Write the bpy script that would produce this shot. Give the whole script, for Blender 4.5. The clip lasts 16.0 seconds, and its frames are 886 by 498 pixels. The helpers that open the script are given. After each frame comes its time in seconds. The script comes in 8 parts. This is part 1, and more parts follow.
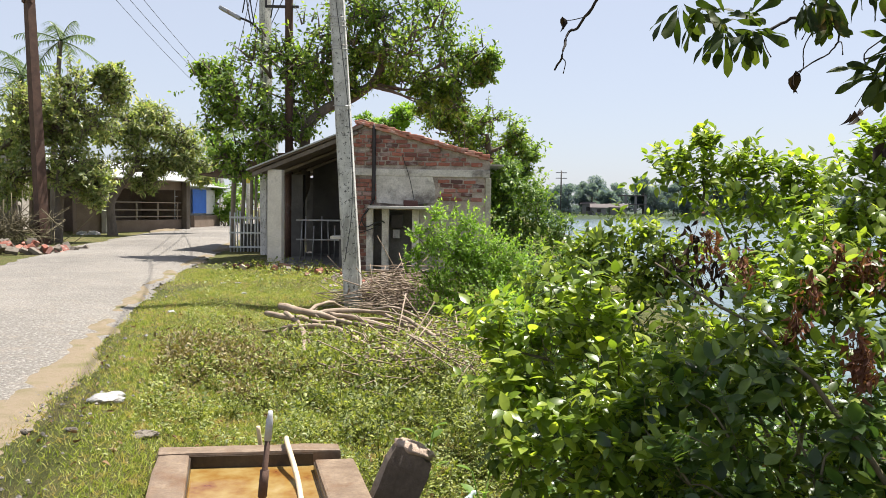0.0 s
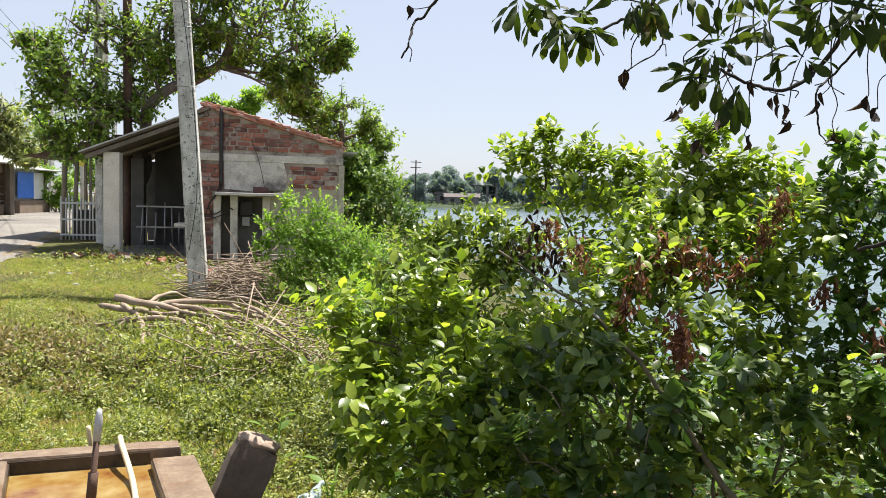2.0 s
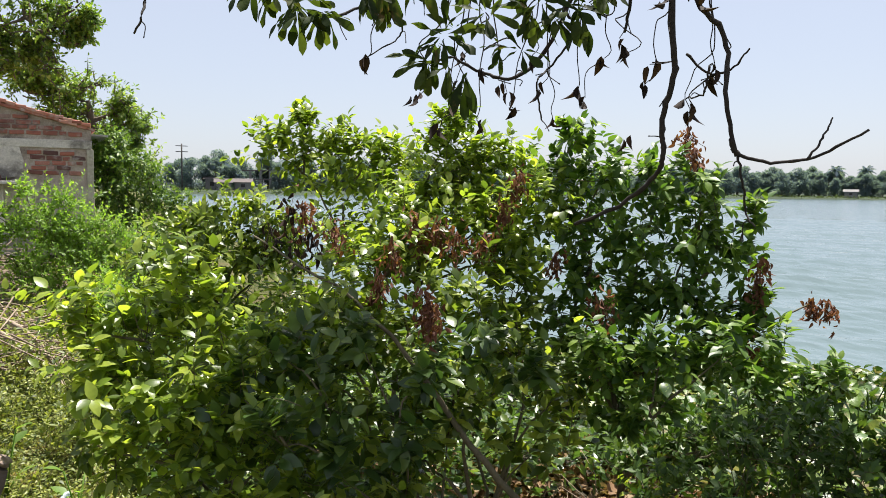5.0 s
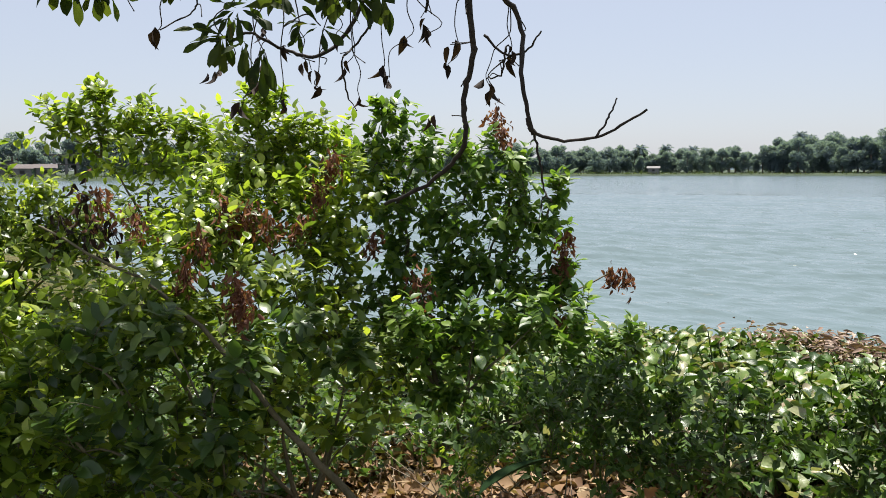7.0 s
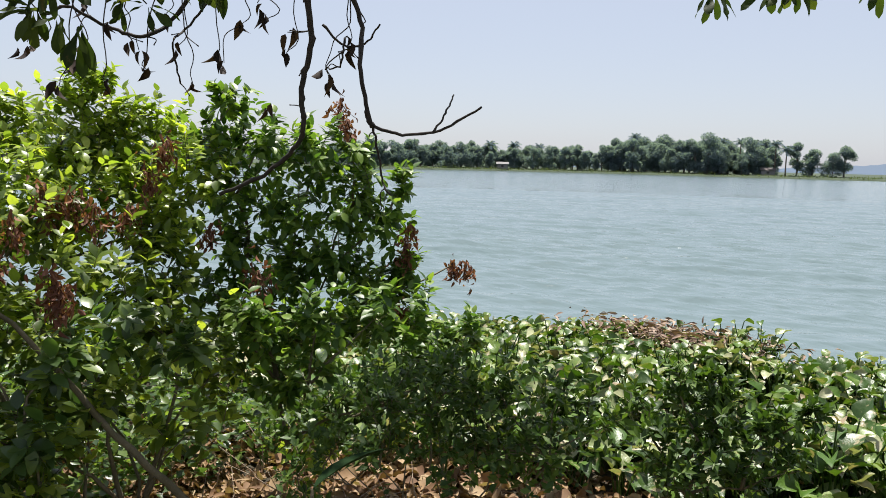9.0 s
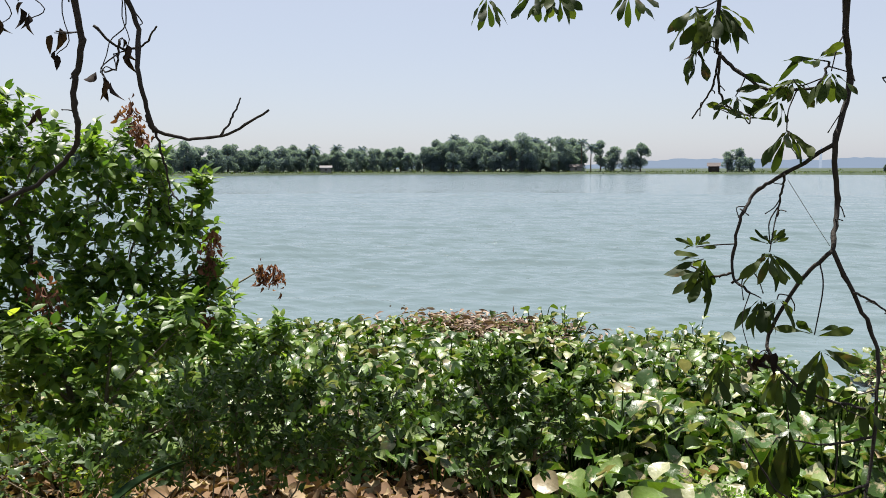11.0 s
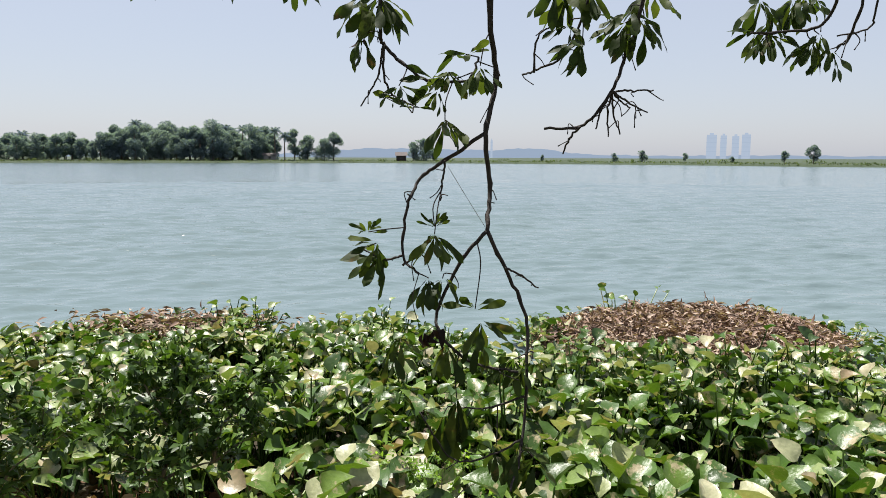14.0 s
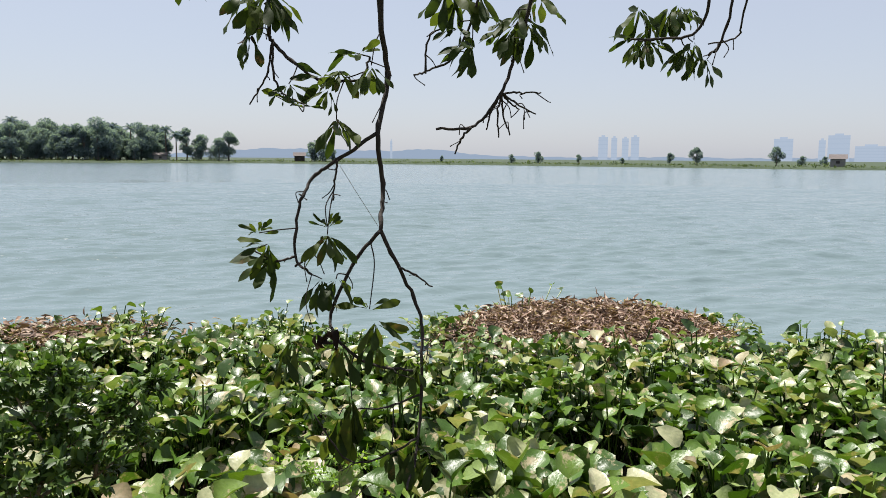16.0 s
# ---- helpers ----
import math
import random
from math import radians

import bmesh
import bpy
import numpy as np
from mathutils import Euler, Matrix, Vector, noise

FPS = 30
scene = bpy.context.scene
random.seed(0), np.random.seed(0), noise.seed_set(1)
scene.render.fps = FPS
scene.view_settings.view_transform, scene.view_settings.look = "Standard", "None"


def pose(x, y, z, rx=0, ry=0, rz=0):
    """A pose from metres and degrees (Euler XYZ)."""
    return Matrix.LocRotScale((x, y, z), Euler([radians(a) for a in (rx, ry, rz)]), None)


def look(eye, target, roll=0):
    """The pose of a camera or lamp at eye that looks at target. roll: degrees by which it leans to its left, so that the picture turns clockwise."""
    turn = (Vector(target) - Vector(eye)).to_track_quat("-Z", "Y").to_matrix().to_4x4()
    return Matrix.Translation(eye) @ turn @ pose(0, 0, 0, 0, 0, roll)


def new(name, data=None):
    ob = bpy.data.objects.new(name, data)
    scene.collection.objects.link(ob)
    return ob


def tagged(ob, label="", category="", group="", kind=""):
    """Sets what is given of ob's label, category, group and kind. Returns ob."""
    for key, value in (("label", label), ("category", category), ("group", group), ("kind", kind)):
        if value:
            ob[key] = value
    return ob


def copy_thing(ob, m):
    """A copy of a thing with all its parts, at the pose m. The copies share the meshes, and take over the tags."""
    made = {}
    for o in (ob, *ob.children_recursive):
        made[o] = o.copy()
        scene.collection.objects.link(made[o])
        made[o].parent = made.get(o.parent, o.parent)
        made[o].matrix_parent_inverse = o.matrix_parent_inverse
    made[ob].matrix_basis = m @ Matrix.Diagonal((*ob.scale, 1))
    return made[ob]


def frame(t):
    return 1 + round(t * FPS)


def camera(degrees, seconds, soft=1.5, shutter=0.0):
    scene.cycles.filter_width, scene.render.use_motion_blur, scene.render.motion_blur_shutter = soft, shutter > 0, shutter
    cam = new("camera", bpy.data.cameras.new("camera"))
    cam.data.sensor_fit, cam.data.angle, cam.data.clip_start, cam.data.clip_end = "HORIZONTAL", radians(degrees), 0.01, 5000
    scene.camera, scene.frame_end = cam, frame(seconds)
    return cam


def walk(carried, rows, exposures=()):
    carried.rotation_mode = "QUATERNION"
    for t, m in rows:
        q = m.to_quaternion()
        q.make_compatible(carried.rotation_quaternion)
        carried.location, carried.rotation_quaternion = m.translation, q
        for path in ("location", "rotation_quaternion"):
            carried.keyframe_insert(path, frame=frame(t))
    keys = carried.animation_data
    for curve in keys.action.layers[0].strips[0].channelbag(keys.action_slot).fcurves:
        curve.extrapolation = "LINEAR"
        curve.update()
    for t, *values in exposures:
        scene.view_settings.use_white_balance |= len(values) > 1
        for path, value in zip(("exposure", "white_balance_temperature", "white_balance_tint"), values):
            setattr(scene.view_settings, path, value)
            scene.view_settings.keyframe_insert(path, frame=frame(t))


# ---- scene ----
cam = camera(61.3, 16.0, soft=0.2)
PATH = [
    (0, (-0.436, -0.439, 1.958), (-0.436, 1.558, 1.845), 0.9),
    (0.5, (-0.43, -0.44, 1.957), (-0.33, 1.554, 1.846), 1.4),
    (1, (-0.425, -0.437, 1.955), (-0.241, 1.551, 1.833), 1.4),
    (1.5, (-0.414, -0.442, 1.954), (-0.151, 1.536, 1.829), 1.4),
    (2, (-0.399, -0.432, 1.954), (-0.015, 1.526, 1.819), 1.6),
    (2.5, (-0.388, -0.443, 1.951), (0.067, 1.5, 1.81), 1.6),
    (3, (-0.375, -0.452, 1.953), (0.181, 1.464, 1.814), 1.8),
    (3.5, (-0.361, -0.46, 1.951), (0.307, 1.42, 1.816), 1.8),
    (4, (-0.347, -0.467, 1.954), (0.409, 1.379, 1.817), 1.8),
    (4.2, (-0.336, -0.485, 1.953), (0.458, 1.346, 1.812), 1.6),
    (6.3, (-0.242, -0.499, 1.947), (0.949, 1.093, 1.737), 0.3),
    (6.5, (-0.227, -0.5, 1.946), (1.008, 1.059, 1.731), 0.3),
    (7, (-0.221, -0.52, 1.947), (1.081, 0.984, 1.736), -0.1),
    (7.5, (-0.198, -0.518, 1.951), (1.17, 0.926, 1.744), 0.1),
    (8, (-0.206, -0.532, 1.954), (1.23, 0.846, 1.756), 0.4),
    (8.5, (-0.199, -0.544, 1.953), (1.308, 0.755, 1.747), 0.9),
    (8.7, (-0.189, -0.549, 1.95), (1.344, 0.717, 1.735), 1.2),
    (10.8, (-0.182, -0.691, 1.948), (1.596, 0.196, 1.726), 0.0),
    (11, (-0.182, -0.7, 1.943), (1.625, 0.13, 1.729), -0.1),
    (11.5, (-0.166, -0.725, 1.94), (1.71, -0.072, 1.705), 0.5),
    (12, (-0.138, -0.73, 1.94), (1.778, -0.21, 1.697), 0.3),
    (12.5, (-0.118, -0.739, 1.943), (1.836, -0.386, 1.706), 0.5),
    (13, (-0.119, -0.75, 1.941), (1.853, -0.517, 1.706), 0.5),
    (13.5, (-0.105, -0.768, 1.933), (1.875, -0.627, 1.694), 0.4),
    (14, (-0.101, -0.77, 1.933), (1.883, -0.712, 1.69), 0.2),
    (14.5, (-0.096, -0.764, 1.932), (1.889, -0.772, 1.691), 0.3),
    (15, (-0.095, -0.784, 1.935), (1.89, -0.856, 1.695), 0.1),
    (15.5, (-0.104, -0.79, 1.933), (1.878, -0.919, 1.702), 0.4),
    (16, (-0.106, -0.799, 1.93), (1.869, -1.005, 1.69), 0.4),
]
walk(cam, [(t, look(eye, target, roll)) for t, eye, target, roll in PATH], exposures=[(0, 1.17), (2, 1.22), (4, 1.2), (7, 0.99), (11, 0.97), (16, 0.92)])

# ---- daylight: high sun over the lake, hazy sky ----
SUN_EL, SUN_AZ = 70.0, 38.0          # degrees up, and from +x towards +y
world = bpy.data.worlds.new("hazy_sky")
scene.world = world
world.use_nodes = True
wn = world.node_tree
wn.nodes.clear()
sky = wn.nodes.new("ShaderNodeTexSky")
sky.sky_type = 'NISHITA'
sky.sun_disc = False
sky.sun_elevation = radians(SUN_EL)
sky.sun_rotation = radians(90 - SUN_AZ)
sky.altitude = 0
sky.air_density, sky.dust_density, sky.ozone_density = 1.0, 1.2, 1.5
bgd = wn.nodes.new("ShaderNodeBackground")
bgd.inputs["Strength"].default_value = 0.12
haze_mix = wn.nodes.new("ShaderNodeMix")          # thin even haze over the whole sky
haze_mix.data_type = 'RGBA'
haze_mix.inputs["Factor"].default_value = 0.8
haze_mix.inputs[7].default_value = (2.32, 2.43, 2.82, 1)
wout = wn.nodes.new("ShaderNodeOutputWorld")
wn.links.new(sky.outputs[0], haze_mix.inputs[6])
wn.links.new(haze_mix.outputs[2], bgd.inputs["Color"])
wn.links.new(bgd.outputs[0], wout.inputs["Surface"])

sun = new("sun", bpy.data.lights.new("sun", 'SUN'))
sun.data.energy = 5.0
sun.data.angle = radians(0.6)
sun.data.color = (1.0, 0.955, 0.88)
ce = math.cos(radians(SUN_EL))
SUN_DIR = Vector((ce * math.cos(radians(SUN_AZ)), ce * math.sin(radians(SUN_AZ)), math.sin(radians(SUN_EL))))
sun.matrix_world = look(SUN_DIR * 50, (0, 0, 0))

# ---- materials ----


class Mat:
    """A node material in the making."""

    def __init__(self, name):
        self.m = bpy.data.materials.new(name)
        self.m.use_nodes = True
        self.t = self.m.node_tree
        self.t.nodes.clear()
        self.out = self.t.nodes.new("ShaderNodeOutputMaterial")
        self.co = self.t.nodes.new("ShaderNodeTexCoord").outputs["Object"]
        self.geo = self.t.nodes.new("ShaderNodeNewGeometry")
        self.oi = self.t.nodes.new("ShaderNodeObjectInfo")

    def link(self, a, b):
        self.t.links.new(a, b)

    def put(self, sock, v):
        if isinstance(v, bpy.types.NodeSocket):
            self.link(v, sock)
        elif isinstance(v, tuple) and len(v) == 3:
            sock.default_value = (*v, 1) if sock.type == 'RGBA' else v
        else:
            sock.default_value = v

    def noise(self, scale, detail=4.0, rough=0.55, co=None, stretch=None):
        n = self.t.nodes.new("ShaderNodeTexNoise")
        co = co or self.geo.outputs["Position"]
        if stretch:
            mp = self.t.nodes.new("ShaderNodeMapping")
            mp.inputs["Scale"].default_value = stretch
            self.link(co, mp.inputs[0])
            co = mp.outputs[0]
        self.link(co, n.inputs["Vector"])
        n.inputs["Scale"].default_value, n.inputs["Detail"].default_value, n.inputs["Roughness"].default_value = scale, detail, rough
        return n.outputs["Fac"]

    def voronoi(self, scale, feature='F1', co=None):
        n = self.t.nodes.new("ShaderNodeTexVoronoi")
        n.feature = feature
        self.link(co or self.geo.outputs["Position"], n.inputs["Vector"])
        n.inputs["Scale"].default_value = scale
        return n.outputs["Distance"]

    def ramp(self, fac, *stops):
        r = self.t.nodes.new("ShaderNodeValToRGB")
        e = r.color_ramp.elements
        while len(e) < len(stops):
            e.new(0.5)
        for k, (p, c) in zip(e, stops):
            k.position = p
            k.color = (*c, 1) if isinstance(c, tuple) else (c, c, c, 1)
        self.link(fac, r.inputs[0])
        return r.outputs[0]

    def mix(self, fac, a, b, mode='MIX'):
        n = self.t.nodes.new("ShaderNodeMix")
        n.data_type, n.blend_type = 'RGBA', mode
        self.put(n.inputs["Factor"], fac)
        self.put(n.inputs[6], a)
        self.put(n.inputs[7], b)
        return n.outputs[2]

    def math(self, op, a, b=0.0):
        n = self.t.nodes.new("ShaderNodeMath")
        n.operation = op
        self.put(n.inputs[0], a)
        self.put(n.inputs[1], b)
        return n.outputs[0]

    def rand(self):
        return self.math('FRACT', self.math('ADD', self.geo.outputs["Random Per Island"], self.oi.outputs["Random"]))

    def bump(self, height, strength=0.3, dist=0.01):
        b = self.t.nodes.new("ShaderNodeBump")
        b.inputs["Strength"].default_value, b.inputs["Distance"].default_value = strength, dist
        self.link(height, b.inputs["Height"])
        return b.outputs[0]

    def surface(self, color, rough=0.8, normal=None, metal=0.0, spec=0.5, translucent=None, tfac=0.35, **more):
        p = self.t.nodes.new("ShaderNodeBsdfPrincipled")
        self.put(p.inputs["Base Color"], color)
        self.put(p.inputs["Roughness"], rough)
        self.put(p.inputs["Metallic"], metal)
        self.put(p.inputs["Specular IOR Level"], spec)
        for k, v in more.items():
            self.put(p.inputs[k], v)
        if normal:
            self.link(normal, p.inputs["Normal"])
        last = p.outputs[0]
        if translucent is not None:
            tr = self.t.nodes.new("ShaderNodeBsdfTranslucent")
            self.put(tr.inputs["Color"], translucent)
            mx = self.t.nodes.new("ShaderNodeMixShader")
            mx.inputs[0].default_value = tfac
            self.link(last, mx.inputs[1])
            self.link(tr.outputs[0], mx.inputs[2])
            last = mx.outputs[0]
        self.link(last, self.out.inputs["Surface"])
        return self.m


def leaf_mat(name, dark, mid, light, rough=0.42, tfac=0.32, spec=0.5, spots=0.0, spot_color=(0.25, 0.16, 0.06)):
    m = Mat(name)
    c = m.ramp(m.rand(), (0.0, dark), (0.5, mid), (1.0, light))
    n = m.noise(30, 3)
    c = m.mix(m.ramp(n, (0.3, 0.0), (0.75, 0.45)), c, tuple(v * 0.6 for v in mid))
    if spots:
        s = m.noise(9, 5, 0.7)
        c = m.mix(m.ramp(s, (0.62 - 0.12 * spots, 0.0), (0.72 - 0.1 * spots, 1.0)), c, spot_color)
    t = m.mix(1.0, c, (1.6, 1.65, 0.75), 'MULTIPLY')
    return m.surface(c, rough, m.bump(m.noise(60, 3), 0.15, 0.004), spec=spec, translucent=t, tfac=tfac)


def plain_mat(name, a, b, scale=8.0, rough=0.85, bump=0.3, fine=60.0, metal=0.0, dist=0.01, spec=0.4, stretch=None, stain=None, stain_at=0.6):
    m = Mat(name)
    n = m.noise(scale, 6, 0.6, stretch=stretch)
    c = m.mix(m.ramp(n, (0.3, 0.0), (0.7, 1.0)), a, b)
    f = m.noise(fine, 5, 0.65, stretch=stretch)
    c = m.mix(m.ramp(f, (0.35, 0.0), (0.7, 0.5)), c, tuple(v * 0.55 for v in a))
    if stain:
        s = m.noise(scale * 0.35, 7, 0.7)
        c = m.mix(m.ramp(s, (stain_at - 0.06, 0.0), (stain_at + 0.08, 0.85)), c, stain)
    return m.surface(c, rough, m.bump(m.math('ADD', f, n), bump, dist), metal=metal, spec=spec)


LEAF_BUSH = leaf_mat("bush_leaf", (0.062, 0.105, 0.016), (0.2, 0.285, 0.035), (0.44, 0.5, 0.078), 0.34, 0.5, 0.55)
# darker copies of the bush leaf, with shade put into their colour
LEAF_SHADE = leaf_mat("shaded_bush_leaf", (0.04, 0.072, 0.014), (0.145, 0.21, 0.032), (0.41, 0.475, 0.072), 0.34, 0.48, 0.55)
LEAF_DEEP_SHADE = leaf_mat("deep_shade_leaf", (0.032, 0.066, 0.02), (0.075, 0.135, 0.032), (0.18, 0.25, 0.055), 0.33, 0.45, 0.55)
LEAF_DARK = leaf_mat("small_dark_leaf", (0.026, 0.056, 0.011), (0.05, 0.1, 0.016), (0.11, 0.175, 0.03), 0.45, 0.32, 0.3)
LEAF_TREE = leaf_mat("tree_leaf", (0.05, 0.1, 0.018), (0.15, 0.24, 0.04), (0.32, 0.4, 0.09), 0.42, 0.5, 0.45)
LEAF_MANGO = leaf_mat("mango_leaf", (0.1, 0.14, 0.055), (0.23, 0.28, 0.11), (0.46, 0.43, 0.25), 0.42, 0.55)
LEAF_FEATHER = leaf_mat("feathery_leaf", (0.11, 0.19, 0.03), (0.19, 0.32, 0.05), (0.3, 0.42, 0.08), 0.5, 0.55)
LEAF_CLIMB = leaf_mat("climber_leaf", (0.035, 0.085, 0.015), (0.1, 0.18, 0.03), (0.24, 0.34, 0.06), 0.42, 0.42, 0.45)
LEAF_HANG = leaf_mat("leathery_leaf", (0.02, 0.034, 0.008), (0.033, 0.054, 0.011), (0.075, 0.098, 0.018), 0.55, 0.42, 0.16, spots=0.2, spot_color=(0.1, 0.065, 0.025))


def hyacinth_mat():
    m = Mat("hyacinth_leaf")
    c = m.ramp(m.rand(), (0.0, (0.016, 0.042, 0.004)), (0.45, (0.055, 0.12, 0.01)), (0.68, (0.12, 0.195, 0.025)), (0.84, (0.22, 0.28, 0.1)), (0.97, (0.42, 0.4, 0.26)), (1.0, (0.27, 0.18, 0.11)))
    s = m.noise(9, 5, 0.7)
    c = m.mix(m.ramp(s, (0.56, 0.0), (0.63, 0.85)), c, (0.44, 0.35, 0.23))
    v = m.noise(45, 3)
    c = m.mix(m.ramp(v, (0.35, 0.0), (0.75, 0.4)), c, (0.05, 0.09, 0.02))
    t = m.mix(1.0, c, (1.4, 1.5, 0.6), 'MULTIPLY')
    return m.surface(c, 0.4, m.bump(m.noise(50, 3), 0.4, 0.008), spec=0.5, translucent=t, tfac=0.2)


LEAF_HYA = hyacinth_mat()
LEAF_WEED = leaf_mat("weed_leaf", (0.07, 0.1, 0.022), (0.19, 0.23, 0.048), (0.42, 0.43, 0.13), 0.5, 0.4, spots=0.4, spot_color=(0.26, 0.17, 0.08))
LEAF_TUFT = leaf_mat("tuft_leaf", (0.05, 0.08, 0.018), (0.16, 0.2, 0.042), (0.4, 0.42, 0.11), 0.5, 0.4, spots=0.4, spot_color=(0.2, 0.15, 0.07))
TUFT_DRY = leaf_mat("dry_tuft_leaf", (0.09, 0.075, 0.03), (0.2, 0.155, 0.065), (0.34, 0.28, 0.13), 0.6, 0.25)
GRASS = leaf_mat("grass_blade", (0.09, 0.135, 0.025), (0.26, 0.32, 0.055), (0.55, 0.52, 0.18), 0.5, 0.42, spots=1.0, spot_color=(0.44, 0.33, 0.16))
LEAF_DEAD = leaf_mat("dead_leaf", (0.08, 0.032, 0.018), (0.17, 0.065, 0.035), (0.28, 0.13, 0.075), 0.7, 0.25, 0.3)
LEAF_BROWN = leaf_mat("dark_dead_leaf", (0.014, 0.009, 0.007), (0.026, 0.016, 0.012), (0.05, 0.029, 0.019), 0.8, 0.12, 0.2)
STRAW = leaf_mat("dry_hyacinth", (0.05, 0.03, 0.022), (0.235, 0.15, 0.112), (0.54, 0.43, 0.35), 0.75, 0.15, 0.3)
LITTERLEAF = leaf_mat("dry_leaf_litter", (0.1, 0.05, 0.026), (0.24, 0.145, 0.075), (0.43, 0.33, 0.2), 0.75, 0.15, 0.3)
# distance haze is mixed into this leaf colour as pale blue-grey
FAR_LEAF_HAZED = leaf_mat("haze_tinted_foliage", (0.122, 0.17, 0.222), (0.152, 0.203, 0.258), (0.185, 0.235, 0.28), 0.9, 0.5, 0.0)
PALM_LEAF = leaf_mat("palm_leaf", (0.05, 0.09, 0.02), (0.08, 0.13, 0.03), (0.14, 0.2, 0.05), 0.4, 0.3)
BARK = plain_mat("bark", (0.11, 0.087, 0.065), (0.21, 0.175, 0.14), 6, 0.9, 0.8, 40, stretch=(1, 1, 0.3))
BARK_DARK = plain_mat("dark_twig_bark", (0.022, 0.017, 0.014), (0.045, 0.035, 0.029), 14, 0.85, 0.6, 90)
STEM = plain_mat("green_brown_stem", (0.10, 0.085, 0.045), (0.17, 0.14, 0.08), 14, 0.8, 0.4, 90)
WOOD_DRY = plain_mat("dry_branch_wood", (0.21, 0.15, 0.105), (0.44, 0.35, 0.265), 9, 0.85, 0.6, 60, stretch=(1, 1, 1))
CONCRETE = plain_mat("weathered_concrete", (0.46, 0.43, 0.385), (0.58, 0.55, 0.5), 5, 0.9, 0.35, 70, stain=(0.16, 0.15, 0.14), stain_at=0.66)
COLUMN = plain_mat("tan_concrete", (0.6, 0.55, 0.47), (0.76, 0.7, 0.61), 4, 0.92, 0.4, 40, stain=(0.16, 0.14, 0.12), stain_at=0.62)
PLASTER = plain_mat("grey_cement_plaster", (0.48, 0.44, 0.375), (0.74, 0.69, 0.61), 4.5, 0.92, 0.8, 30, stain=(0.13, 0.11, 0.095), stain_at=0.57)
# dark plaster colour that holds the shade of porch, niche and stall
PLASTER_DARK = plain_mat("shaded_plaster", (0.1, 0.093, 0.085), (0.18, 0.17, 0.16), 2.2, 0.92, 0.3, 40, stain=(0.08, 0.075, 0.07), stain_at=0.55)
GRIMY = plain_mat("grimy_plaster", (0.34, 0.31, 0.235), (0.54, 0.5, 0.4), 3.5, 0.95, 0.8, 25, stain=(0.13, 0.12, 0.1), stain_at=0.54)
MORTAR = plain_mat("old_mortar", (0.34, 0.275, 0.22), (0.56, 0.48, 0.41), 6, 0.95, 0.9, 40, stain=(0.1, 0.075, 0.06), stain_at=0.54)
SHEET = plain_mat("weathered_roof_sheet", (0.14, 0.11, 0.085), (0.24, 0.19, 0.15), 4, 0.9, 0.3, 40)
MUDWALL = plain_mat("mud_brown_wall", (0.17, 0.125, 0.09), (0.25, 0.19, 0.145), 2, 0.95, 0.3, 30)
WET_CEMENT = plain_mat("wet_brown_cement", (0.15, 0.102, 0.068), (0.26, 0.192, 0.132), 9, 0.42, 0.3, 50, stain=(0.13, 0.07, 0.035), stain_at=0.6)
RUST = plain_mat("rusty_steel", (0.075, 0.045, 0.034), (0.15, 0.085, 0.06), 5, 0.75, 0.3, 50, metal=0.3, stain=(0.2, 0.18, 0.165), stain_at=0.66)
DARK_STEEL = plain_mat("dark_steel", (0.035, 0.032, 0.032), (0.07, 0.06, 0.058), 6, 0.6, 0.2, 50, metal=0.5)
GALV = plain_mat("galvanised_pipe", (0.3, 0.3, 0.3), (0.42, 0.42, 0.41), 20, 0.45, 0.2, 80, metal=0.7, stain=(0.22, 0.12, 0.06), stain_at=0.6)
TIN = plain_mat("corrugated_tin", (0.42, 0.42, 0.42), (0.55, 0.55, 0.54), 3, 0.5, 0.1, 40, metal=0.35, stain=(0.25, 0.16, 0.1), stain_at=0.62)
BLUE = plain_mat("blue_tarpaulin", (0.03, 0.13, 0.55), (0.06, 0.2, 0.68), 3, 0.5, 0.3, 20)
WHITE_PAINT = plain_mat("pale_whitewash", (0.62, 0.62, 0.6), (0.75, 0.75, 0.74), 4, 0.85, 0.2, 40)
WHITE_PLASTIC = plain_mat("white_plastic", (0.27, 0.26, 0.245), (0.42, 0.41, 0.39), 12, 0.4, 0.3, 50)
STONE = plain_mat("field_stone", (0.13, 0.11, 0.09), (0.24, 0.205, 0.165), 14, 0.9, 0.6, 60)
PINK_PLASTIC = plain_mat("faded_wrapper", (0.28, 0.19, 0.17), (0.4, 0.36, 0.33), 14, 0.5, 0.3, 50)
PIPE_END = plain_mat("pale_plastic", (0.4, 0.41, 0.43), (0.52, 0.53, 0.55), 14, 0.5, 0.2, 60)
HOSE = plain_mat("cream_hose", (0.6, 0.48, 0.3), (0.7, 0.58, 0.4), 20, 0.45, 0.1, 60)
CABLE = plain_mat("black_cable", (0.02, 0.02, 0.02), (0.035, 0.035, 0.035), 20, 0.6, 0.1, 60)
YELLOW = plain_mat("yellow_board", (0.6, 0.45, 0.06), (0.7, 0.55, 0.1), 10, 0.6, 0.1, 60)
BAMBOO = plain_mat("grey_bamboo", (0.22, 0.18, 0.13), (0.32, 0.275, 0.215), 10, 0.8, 0.3, 60)
FAR_WALL = plain_mat("far_wall", (0.18, 0.175, 0.175), (0.25, 0.24, 0.235), 0.6, 0.9, 0.1, 4)
FAR_ROOF = plain_mat("far_roof", (0.115, 0.1, 0.098), (0.16, 0.135, 0.13), 0.6, 0.9, 0.1, 4)


